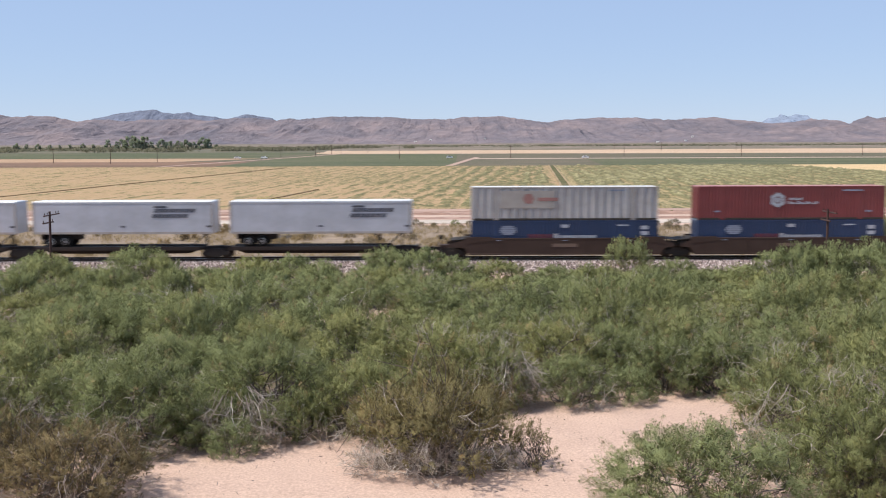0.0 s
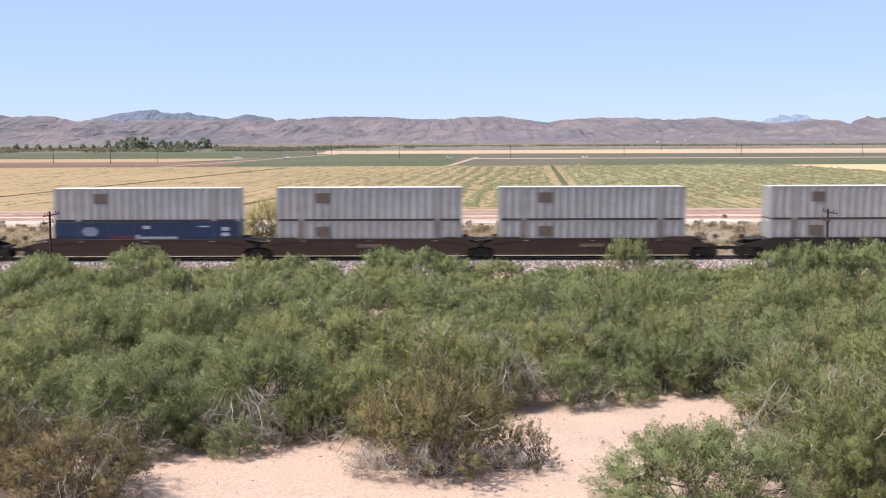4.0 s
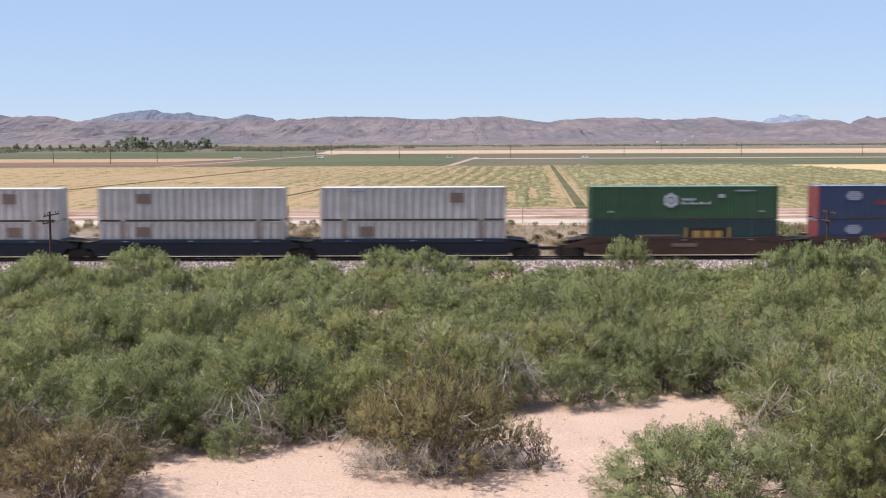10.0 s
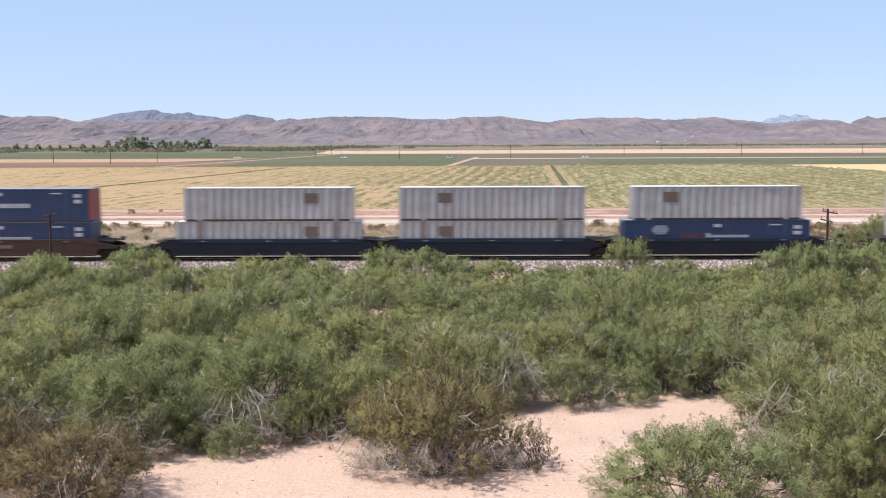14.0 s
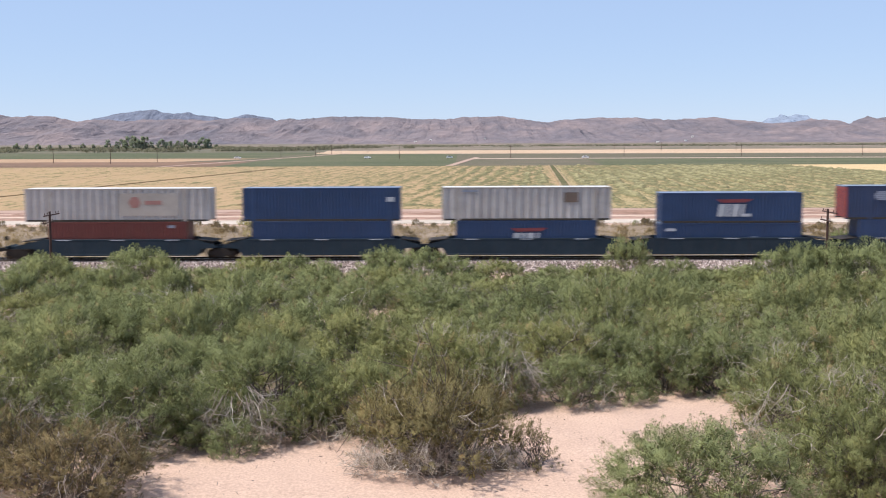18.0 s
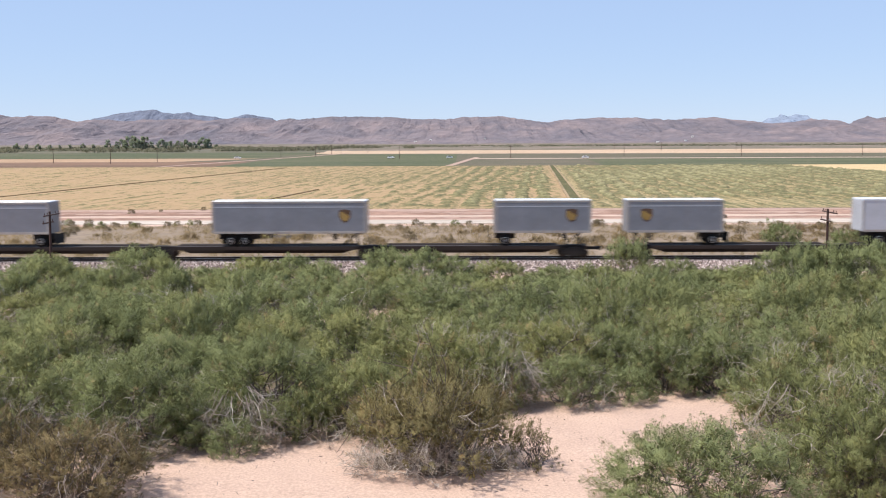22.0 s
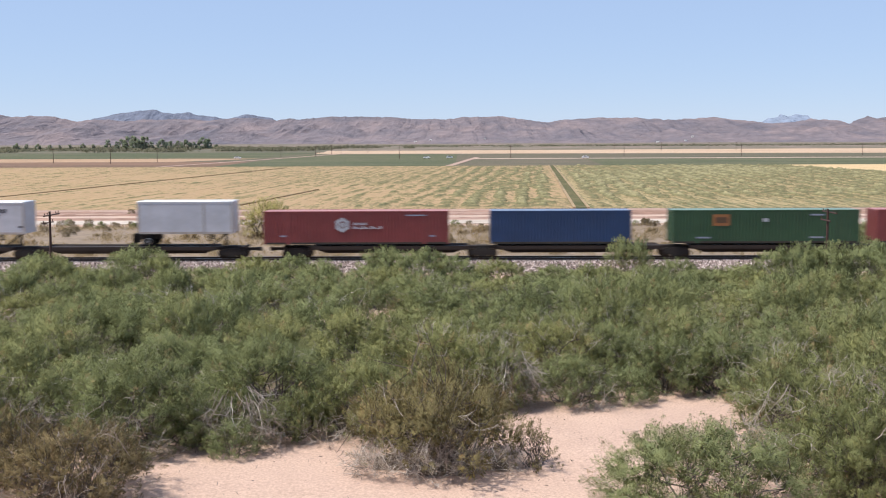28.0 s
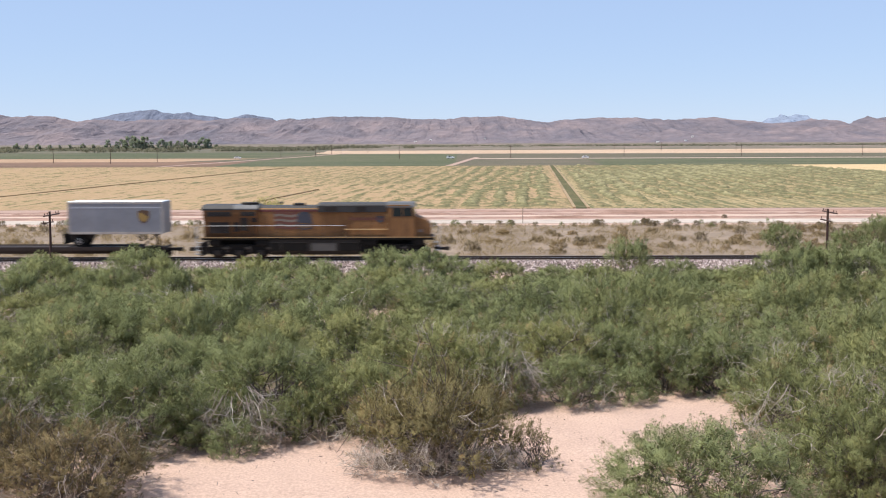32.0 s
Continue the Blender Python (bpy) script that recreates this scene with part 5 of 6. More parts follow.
def wedge_lettering(x, z):
    """Big white letter shapes under a red swoosh."""
    def put(t, h):
        part("swoosh", Solid().prism([(x - 1.1, z + 0.66), (x + 1.1, z + 0.70), (x + 1.65, z + 1.0), (x - 1.6, z + 0.96)], -1.322, -1.298), SIGN_RED, t, "red swoosh bar")
        for a, b in ((-1.5, -0.85), (-0.72, -0.45), (-0.3, 0.35), (0.55, 0.8)):
            plate(t, "lettering", x + a, x + b, z - 0.55, z + 0.55, SIGN_WHITE, "large white letter-shaped block", skew=0.18)
        plate(t, "lettering", x + 0.75, x + 1.5, z - 0.55, z - 0.3, SIGN_WHITE)
    return put


def sign_panel(x0, x1, z0, z1, m, label, bar=None):
    def put(t, h):
        plate(t, "panel", x0, x1, z0, z1, m, label, y=-1.305)
        if bar:
            k = (x1 - x0) * 0.16
            plate(t, "lettering", x0 + k, x1 - k, z0 + (z1 - z0) * 0.25, z1 - (z1 - z0) * 0.25, bar, y=-1.317)
    return put


def silver(L, vents=(), extra=(), label="silver corrugated steel container with faded markings"):
    return container(L, SILVER, SILVER_POST, label, [vent_square(x) for x in vents] + list(extra), 0.72, 0.085, category="container")


def navy(L=16.15, marks=(globe_lettering,), ends=None, m=None, label="navy-blue corrugated container with white and red markings", CH=CH):
    return container(L, m or BLUE, m or BLUE, label, marks, 0.29, 0.036, ends, CH=CH)


def red(L=16.15, x=-1.2):
    return container(L, RED, RED, "red corrugated container with a white hexagon emblem", [hexagon_lettering(x)], 0.29, 0.036)


WELL_Z = 0.42
TOP_Z = WELL_Z + CH + 0.03


def stack(s, low, high, top=TOP_Z):
    for ob in low.children:
        if ob.name.startswith("lifting_post") and ob.data.materials[0] == SILVER_POST:
            ob.data.materials[0] = RUSTPOST
    rides(low, s, WELL_Z)
    rides(high, s, top)


# ---- car parts ----
def truck(parent, x, wheelbase=1.78, r=0.44, lab="cast steel bogie with two axles"):
    """A bogie centred at x on its car: side frames, bolster, axles with wheels."""
    tr = part("truck", Solid().soft(x - 0.28, x + 0.28, -1.1, 1.1, 0.42, 0.72, 0.03), BLACK, parent, lab)
    b = wheelbase / 2
    for y in (-1.02, 1.02):
        prof = [(-b - 0.26, 0.30), (-b - 0.26, 0.66), (-b + 0.2, 0.74), (-0.5, 0.92), (0.5, 0.92), (b - 0.2, 0.74), (b + 0.26, 0.66), (b + 0.26, 0.30), (b - 0.35, 0.34), (0.42, 0.16), (-0.42, 0.16), (-b + 0.35, 0.34)]
        part("side_frame", Solid().prism([(x + p, z) for p, z in prof], y - 0.07, y + 0.07), BLACK, tr)
        for e in (-b, b):
            part("wheel", Solid().wheel(x + e, y * 0.735, r, r, 0.14 if y < 0 else -0.14), WHEELSTEEL, tr)
    for e in (-b, b):
        part("axle", Solid().tube([(x + e, -1.15, r), (x + e, 1.15, r)], 0.08, 8), BLACK, tr)
    return tr


def coupler(parent, x, e):
    part("coupler", Solid().box(min(x, x + e * 1.2), max(x, x + e * 1.2), -0.12, 0.12, 0.66, 0.92).soft(x + e * 1.2 - 0.18, x + e * 1.2 + 0.18, -0.2, 0.2, 0.62, 0.96, 0.04), BLACK, parent, "cast steel knuckle coupler")


def well_car(centres, well, mat_, label, band=None, raised=False):
    """An articulated well car: one well for each centre, with bogies shared between neighbours."""
    mid = sum(centres) / len(centres)
    c = [x - mid for x in centres]
    pitch = (c[1] - c[0]) if len(c) > 1 else 19.2
    t = thing("well_car", label, "rail car", "cars of the train")
    h = well / 2
    for i, x in enumerate(c):
        w = part("well", Solid().box(x - h, x + h, -1.2, 1.2, 0.30, 0.40), mat_, t, "container well between deep side sills")
        for y in (-1.46, 1.46):
            a, b = min(y, y * 0.955), max(y, y * 0.955)
            lo = -h - 2.15 if i == 0 else -pitch / 2 + 0.3
            hi = h + 2.15 if i == len(c) - 1 else pitch / 2 - 0.3
            part("side_sill", Solid().prism([(x + lo, 1.02), (x - h - 0.55, 0.95), (x - h - 0.15, 0.32), (x + h + 0.15, 0.32), (x + h + 0.55, 0.95), (x + hi, 1.02), (x + hi, 1.24), (x + h + 0.45, 1.64), (x + h - 0.3, 1.78), (x - h + 0.3, 1.78), (x - h - 0.45, 1.64), (x + lo, 1.24)], a, b), mat_, w)
            oy = y * 1.012
            part("top_chord", Solid().soft(x - h + 0.3, x + h - 0.3, min(oy, oy * 0.93), max(oy, oy * 0.93), 1.46 if band else 1.68, 1.82, 0.02), band or mat_, w)
            part("bottom_chord", Solid().soft(x - h - 0.2, x + h + 0.2, min(oy, oy * 0.95), max(oy, oy * 0.95), 0.32, 0.47, 0.02), mat_, w)
            if raised:
                for e in (-1, 1):
                    x0, x1 = x + e * 6.25, x + e * (h + 0.5)
                    part("end_block", Solid().prism([(x0, 1.60), (x1, 1.30), (x1, 1.90), (x0 + e * 0.4, 1.93), (x0, 1.80)], min(oy * 1.003, oy * 0.93), max(oy * 1.003, oy * 0.93)), mat_, w, "raised end of the side sill")
                part("lettering_panel", Solid().box(x - 1.1, x + 1.1, min(oy * 1.006, oy * 0.99), max(oy * 1.006, oy * 0.99), 1.02, 1.32), PANELBROWN, w, "pale brown worn lettering panel")
            for k in range(3):
                xx, bold = x - 0.35 * well + 0.35 * well * k, mat_ == CARTEAL
                part("marking", Solid().box(xx - (0.6 if bold else 0.22), xx + (0.6 if bold else 0.22), min(oy * 1.008, oy * 0.99), max(oy * 1.008, oy * 0.99), 1.70 if bold else 1.58, 1.77 if bold else 1.64), SIGN_WHITE if bold else SIGN_PALE, w)
            for k in range(9):
                xx = x - h + 0.8 + (2 * h - 1.6) * k / 8
                part("rib", Solid().box(xx - 0.05, xx + 0.05, min(oy * 1.004, oy * 0.98), max(oy * 1.004, oy * 0.98), 0.47, 1.46 if band else 1.68), mat_, w)
        for e in (-1, 1):
            xe = x + e * (h + 0.05)
            part("bulkhead", Solid().box(min(xe, xe + e * 0.12), max(xe, xe + e * 0.12), -1.38, 1.38, 0.40, 1.25), mat_, w)
            far = x + e * pitch / 2
            part("end_platform", Solid().prism([(xe, 0.88), (far, 0.95), (far, 1.10), (xe, 1.22)], -0.62, 0.62), mat_, w)
            part("walkway", Solid().prism([(xe, 1.80), (xe + e * 1.7, 1.62), (xe + e * 1.7, 1.56), (xe, 1.72)], -1.36, 1.36), BLACK, w)
            part("equipment_box", Solid().soft(xe + e * 0.95 - 0.5, xe + e * 0.95 + 0.5, -1.25, -0.55, 1.05, 1.5, 0.03), BLACK, w)
            part("grab_rail", Solid().tube([(xe + e * 1.0, -1.34, 1.5), (xe + e * 1.0, -1.34, 1.95), (xe + e * 1.0, -0.7, 1.95), (xe + e * 1.0, -0.7, 1.5)], 0.022, 5), mat_, w)
    ends = [c[0] - pitch / 2] + [(a + b) / 2 for a, b in zip(c, c[1:])] + [c[-1] + pitch / 2]
    for x in ends:
        truck(t, x)
        if x not in (ends[0], ends[-1]):
            part("articulation", Solid().soft(x - 0.55, x + 0.55, -0.4, 0.4, 0.80, 1.18, 0.05), BLACK, t)
    for x, e in ((ends[0], -1), (ends[-1], 1)):
        part("end_sill", Solid().box(min(x, x + e * 1.15), max(x, x + e * 1.15), -0.5, 0.5, 0.72, 1.12).box(min(x + e * 0.95, x + e * 1.15), max(x + e * 0.95, x + e * 1.15), -1.35, 1.35, 0.98, 1.18), mat_, t)
        coupler(t, x + e * 1.1, e)
        part("hand_brake", Solid().tube([(x + e * 1.0, -1.0, 1.1), (x + e * 1.0, -1.0, 1.95)], 0.03, 5).wheel(x + e * 1.0, -1.05, 1.9, 0.22, 0.05, 12), BLACK, t)
    return rides(t, mid)


def spine_car(trucks, label):
    """An articulated spine car for trailers: a narrow centre beam over shared bogies, with wheel decks and hitches."""
    mid = sum(trucks) / len(trucks)
    c = [x - mid for x in trucks]
    t = thing("spine_car", label, "rail car", "cars of the train")
    for a, b in zip(c, c[1:]):
        u = part("spine", Solid().prism([(a + 0.1, 0.78), (a + 1.6, 0.74), (a + 2.6, 0.42), (b - 2.6, 0.42), (b - 1.6, 0.74), (b - 0.1, 0.78), (b - 0.1, 1.06), (a + 0.1, 1.06)], -0.38, 0.38), CARDARK, t, "deep dark steel centre beam")
        for y in (-1.02, 1.02):
            part("wheel_deck", Solid().soft(a + 1.3, b - 1.3, y - 0.36, y + 0.36, 0.98, 1.09, 0.02), CARDARK, u)
            part("deck_edge", Solid().box(a + 1.3, b - 1.3, y * 1.34 - 0.03, y * 1.34 + 0.03, 0.80, 1.12), CARDARK, u)
        for k in range(5):
            xx = a + 1.8 + (b - a - 3.6) * k / 4
            part("cross_arm", Solid().box(xx - 0.1, xx + 0.1, -1.36, 1.36, 0.80, 0.98), CARDARK, u)
    for x in c:
        truck(t, x)
        part("articulation", Solid().soft(x - 0.6, x + 0.6, -0.4, 0.4, 0.80, 1.10, 0.05), BLACK, t)
    for x, e in ((c[0], -1), (c[-1], 1)):
        part("end_sill", Solid().box(min(x, x + e * 1.2), max(x, x + e * 1.2), -0.45, 0.45, 0.74, 1.06).box(min(x + e * 1.0, x + e * 1.2), max(x + e * 1.0, x + e * 1.2), -1.35, 1.35, 0.92, 1.10), CARDARK, t)
        coupler(t, x + e * 1.15, e)
    return rides(t, mid)


# ---- trailers ----
DECK = 1.10


def trailer(L, mat_, front, label, marks=(), line=False, axles=2):
    """A road trailer; front: +1 when its nose points along +x. Its wheels stand on the deck."""
    t = thing("semi_trailer", label, "trailer", "trailers on the train")
    h, w, z0, z1 = L / 2, 1.295, 1.16, 4.06
    part("body", Solid().soft(-h, h, -w, w, z0 + 0.05, z1 - 0.05, 0.03), mat_, t)
    part("roof", Solid().soft(-h + 0.03, h - 0.03, -w + 0.02, w - 0.02, z1 - 0.06, z1 + 0.02, 0.03), ROOF, t, "sunlit bare aluminium roof")
    for y in (-w, w):
        s = 1 if y > 0 else -1
        part("top_rail", Solid().soft(-h + 0.05, h - 0.05, min(y, y + s * 0.02), max(y, y + s * 0.02), z1 - 0.20, z1 - 0.03, 0.008), SILVER_POST if line else mat_, t)
        part("bottom_rail", Solid().soft(-h + 0.05, h - 0.05, min(y, y + s * 0.02), max(y, y + s * 0.02), z0, z0 + 0.20, 0.008), SILVER_POST, t)
        for e in (-1, 1):
            x = e * (h - 0.09)
            part("corner_post", Solid().soft(x - 0.09, x + 0.09, min(y, y + s * 0.014), max(y, y + s * 0.014), z0 + 0.2, z1 - 0.2, 0.006), SILVER_POST, t)
        n = int(L / 1.2)
        for k in range(1, n):
            x = -h + L * k / n
            part("seam", Solid().box(x - 0.02, x + 0.02, min(y, y + s * 0.006), max(y, y + s * 0.006), z0 + 0.2, z1 - 0.2), mat_, t)
    if line:
        part("stripe", Solid().box(-h + 0.1, h - 0.1, -w - 0.010, -w, z1 - 0.58, z1 - 0.50), SIGN_WHITE, t, "thin pale stripe along the side")
    r = 0.5
    xb = -front * (h - 2.2 if axles == 2 else h - 0.9)
    part("bogie_frame", Solid().soft(xb - 0.9 * axles, xb + 0.9 * axles, -0.55, 0.55, 0.62, z0, 0.03), BLACK, t)
    for k in range(axles):
        xa = xb + (k - (axles - 1) / 2) * 1.25
        part("axle", Solid().tube([(xa, -1.1, r), (xa, 1.1, r)], 0.07, 8), BLACK, t)
        for y in (-1.0, 1.0):
            wh = part("tyre", Solid().wheel(xa, y, r, r, 0.5 if y < 0 else -0.5, 20, 0.5), RUBBER, t, "dusty black double tyre")
            part("rim", Solid().wheel(xa, y * 1.06, r, 0.29, 0.42 if y < 0 else -0.42, 14), RIM, wh, "dull steel rim")
        if k == 0:
            part("mudflap", Solid().box(xb - front * 1.35 - 0.02, xb - front * 1.35 + 0.02, -1.2, 1.2, 0.25, z0), RUBBER, t)
    xl = front * (h - (2.9 if L > 10 else 2.2))
    for y in (-0.75, 0.75):
        part("landing_leg", Solid().soft(xl - 0.08, xl + 0.08, y - 0.08, y + 0.08, 0.55, z0, 0.015).soft(xl - 0.16, xl + 0.16, y - 0.14, y + 0.14, 0.50, 0.56, 0.01), BLACK, t, "raised landing leg")
        part("brace", Solid().tube([(xl, y, 0.7), (xl - front * 0.8, y * 0.5, z0)], 0.035, 5), BLACK, t)
    xk = front * (h - 0.9)
    part("hitch", Solid().tube([(xk, -0.35, 0.0), (xk, -0.12, z0)], 0.06, 6).tube([(xk, 0.35, 0.0), (xk, 0.12, z0)], 0.06, 6).tube([(xk - front * 1.3, 0, 0.0), (xk, 0, z0 - 0.05)], 0.07, 6).soft(xk - 0.35, xk + 0.35, -0.4, 0.4, z0 - 0.12, z0, 0.02), BLACK, t, "collapsible fifth-wheel stanchion")
    for y in (-0.62, 0.62):
        d = part("rear_door", Solid().soft(min(-front * h, -front * (h + 0.04)), max(-front * h, -front * (h + 0.04)), y - 0.6, y + 0.6, z0 + 0.1, z1 - 0.12, 0.01), mat_, t)
        part("lock_rod", Solid().tube([(-front * (h + 0.06), y + 0.3, z0 + 0.1), (-front * (h + 0.06), y + 0.3, z1 - 0.1)], 0.02, 5), SILVER_POST, d)
    for m in marks:
        m(t, h)
    return t


def shield(x):
    def put(t, h):
        z = 2.72
        part("emblem", Solid().prism([(x - 0.5, z + 0.5), (x - 0.52, z - 0.05), (x - 0.3, z - 0.45), (x, z - 0.62), (x + 0.3, z - 0.45), (x + 0.52, z - 0.05), (x + 0.5, z + 0.5), (x, z + 0.6)], -1.315, -1.297), SIGN_BROWN, t, "dark brown shield emblem")
        part("emblem", Solid().prism([(x - 0.44, z + 0.34), (x - 0.46, z - 0.05), (x - 0.24, z - 0.36), (x, z - 0.46), (x + 0.26, z - 0.36), (x + 0.44, z - 0.02), (x + 0.1, z + 0.16), (x - 0.2, z + 0.36)], -1.32, -1.312), SIGN_GOLD, t, "golden shield centre")
    return put


def express_lettering(x):
    """Slanted dark word bars in two lines."""
    def put(t, h):
        plate(t, "lettering", x - 1.75, x - 0.6, 3.48, 3.66, SIGN_DARK, "slanted charcoal bar", y=-1.305)
        for i, (a, n, z) in enumerate(((-1.75, 8, 3.08), (-1.95, 7, 2.60))):
            for k in range(n):
                plate(t, "lettering", x + a + 0.46 * k, x + a + 0.46 * k + 0.38, z, z + 0.34, SIGN_DARK, "slanted charcoal letter-shaped bar", y=-1.305, skew=0.12)
        for xx in (-0.2, h - 0.6):
            plate(t, "marking", xx, xx + 0.42, 1.75, 1.92, SIGN_DARK, y=-1.305)
    return put

# ---- the train, from its head to its tail ----
LOADED = DECK
spine_car([-73.6, -56.3, -39.0, -21.6, -4.6], "dark articulated spine car carrying highway trailers")
for s in (-47.4, -29.8, -12.15):
    rides(trailer(16.15, WHITETRAILER, 1, "white highway trailer with slanted charcoal lettering bars", [express_lettering(4.55)]), s, LOADED)
rides(trailer(16.15, WHITETRAILER, 1, "white highway trailer with slanted charcoal lettering bars", [express_lettering(4.55)]), -65.0, LOADED)

well_car([9.5, 29.45, 49.35], 16.7, CARBROWN, "rust-brown articulated well car of three units", raised=True)
well_car([73.2, 93.1, 112.85], 16.7, CARBROWN, "rust-brown articulated well car of three units", raised=True)
for s in (136.75, 160.75, 184.5):
    well_car([s], 16.7, CARDARK, "dark brown single-unit well car")
well_car([208.2, 228.3, 248.1], 16.7, CARNAVY, "blackish articulated well car of three units", NAVYBAND)
well_car([272.1, 292.0, 311.75], 16.7, CARBROWN, "rust-brown articulated well car of three units", raised=True)
well_car([335.75, 355.65, 375.55], 16.7, CARNAVY, "blackish articulated well car of three units", NAVYBAND)
well_car([399.55], 16.7, CARBROWN, "dark brown single-unit well car")
well_car([422.65, 440.85, 459.05, 477.15, 495.35], 13.9, CARTEAL, "blue-green articulated well car of five units")

faded = sign_panel(-5.7, -0.9, 1.05, 2.6, PALEPATCH, "beige faded panel")
rusty_mark = [lambda t, h: disc(t, "emblem", -3.2, 1.9, 0.5, 0.5, RUSTPATCH, "faded red emblem", 6, y=-1.322), lambda t, h: plate(t, "lettering", -2.4, -0.6, 1.7, 2.0, RUSTPATCH, "faded red lettering bar", y=-1.322)]


def gold_lettering(t, h):
    plate(t, "panel", 0.2, 3.9, 1.10, 2.25, BLACK, "dark lettering panel", y=-1.305)
    for k in range(3):
        plate(t, "lettering", 0.75 + 0.95 * k, 1.45 + 0.95 * k, 1.35, 2.0, SIGN_GOLD, "large golden letter-shaped block", y=-1.317)
    for x in (0.05, 3.85):
        plate(t, "bracket", x, x + 0.2, 1.05, 2.3, SIGN_GOLD, "golden bracket bar", y=-1.317)
    plate(t, "stripe", -4.3, -0.4, 1.50, 1.66, PATCH, "dull gold stripe")


stack(9.5, navy(), silver(16.15, (), [faded] + rusty_mark + [small_tag(4.6, 2.62, 0.7)], "silver corrugated container with a beige faded panel"))
stack(29.45, navy(), red())
stack(49.35, navy(), navy())
stack(73.2, navy(), silver(16.15, (-4.0,)))
stack(93.1, silver(16.15, (-4.1,)), silver(16.15, (-4.1,)))
stack(112.85, silver(16.15, (-4.1,)), silver(16.15, (-4.1,)))
stack(136.75, silver(16.15, (-4.1,), [small_tag(3.7, 2.55, 0.7)]), silver(16.15, (-4.0,), [small_tag(3.7, 2.55, 0.7)]))


def arrow_mark(t, h):
    part("patch", Solid().prism([(-2.5, 1.25), (-1.6, 0.85), (-1.0, 0.82), (-1.0, 2.36), (-2.1, 2.38), (-2.5, 2.2)], -1.318, -1.298), PATCH, t, "faded brown arrow-shaped patch")
    part("patch", Solid().prism([(-3.9, 1.55), (-3.2, 1.35), (-2.5, 1.25), (-2.5, 2.2), (-3.3, 2.1), (-3.9, 1.8)], -1.316, -1.298), DUSTPATCH, t, "pale brown faded patch")
    plate(t, "marking", -3.6, -0.9, 1.66, 1.74, SILVER_POST, "pale scraped line", y=-1.322)
    plate(t, "patch", 4.75, 5.2, 1.85, 2.26, PATCH, "small brown patch")
    plate(t, "marking", 4.35, 5.4, 2.46, 2.58, SIGN_WHITE)


stack(160.75, silver(16.15, (-4.45,)), silver(16.15, (), [arrow_mark]))
stack(184.5, silver(16.15, (-4.1,)), silver(16.15, (), [sign_panel(-5.6, 0.0, 0.6, 2.5, PALEPATCH, "beige faded panel"), lambda t, h: plate(t, "patch", -3.75, -2.4, 1.1, 1.9, PATCH, "brown square patch", y=-1.322)]))
stack(208.2, silver(16.15, (4.3,)), silver(16.15, (3.95,)))
stack(228.3, silver(16.15, (-4.25,)), silver(16.15, (-4.15,)))
stack(248.1, silver(16.15, (-4.1,)), silver(16.15, (3.9,), [small_tag(-5.0, 2.6, 0.7)]))
stack(272.1, container(16.15, DKGREEN, DKGREEN, "dark blue-green container with a golden lettering panel", [gold_lettering]),
      container(16.15, GREEN, GREEN, "green corrugated container with a white hexagon emblem", [hexagon_lettering(-1.2), lambda t, h: plate(t, "marking", 3.0, 3.5, 1.95, 2.25, SIGN_WHITE)]))
stack(292.0, navy(ends=ORANGE), navy(ends=ORANGE))
SCRAWL = paint("faint_grey_scrawl", (0.075, 0.090, 0.135), 0.5, 0)


def scrawl(t, h):
    """Faint looping spray-paint strokes that cannot be read."""
    for k in range(7):
        x = -7.3 + 0.56 * k
        plate(t, "scrawl_stroke", x, x + 0.10, 0.42 + 0.06 * (k % 3), 1.05 + 0.07 * (k % 2), SCRAWL, "faint grey spray-paint stroke", skew=0.22 if k % 2 else -0.18)
        plate(t, "scrawl_stroke", x - 0.1, x + 0.42, 0.40 + 0.5 * (k % 2), 0.50 + 0.5 * (k % 2), SCRAWL, "faint grey spray-paint stroke")


stack(311.75, navy(), navy(marks=(globe_lettering, scrawl), ends=ORANGE, label="navy-blue container with white and red markings and faint scrawl"))
stack(335.75, silver(16.15, (3.85,)), silver(14.63, (3.9,)))
stack(355.65, silver(16.15, (-4.1,)), silver(16.15, (-4.15,)))
stack(375.55, navy(), silver(14.63, (-4.1,), [small_tag(5.0, 2.6, 0.7)]))
stack(399.55, silver(16.15, (3.9,)), silver(16.15, (4.35,), [sign_panel(1.4, 3.8, 1.2, 2.5, PALEPATCH, "beige faded panel")], "light silver corrugated container with a faded panel"))
stack(422.65, container(12.19, MAROON, MAROON, "maroon corrugated steel container", [small_tag(4.8, 2.5, 0.3, 0.12)]), silver(16.15, (), [sign_panel(0.2, 5.5, 0.5, 2.5, PALEPATCH, "beige faded panel"), lambda t, h: disc(t, "emblem", 1.6, 1.7, 0.55, 0.55, RUSTPATCH, "faded red emblem", 6, y=-1.322), lambda t, h: plate(t, "lettering", 2.5, 4.0, 1.5, 1.85, RUSTPATCH, "faded red lettering bar", y=-1.322)]))
stack(440.85, navy(12.19, [small_tag(0.0, 1.0, 0.3)], m=BLUE2, label="bright navy-blue corrugated container"), navy(13.72, [lambda t, h: plate(t, "marking", h - 1.2, h - 0.5, 1.7, 2.1, SIGN_WHITE)], m=BLUE2, label="bright navy-blue corrugated container"))
stack(459.05, navy(12.19, [wedge_lettering(0.2, 1.3)], m=BLUE2, label="bright navy-blue container with large white lettering"), silver(14.63, (3.95,), [small_tag(-5.0, 2.6, 0.7)]))
LOW = 2.66      # the one pair of standard-height boxes
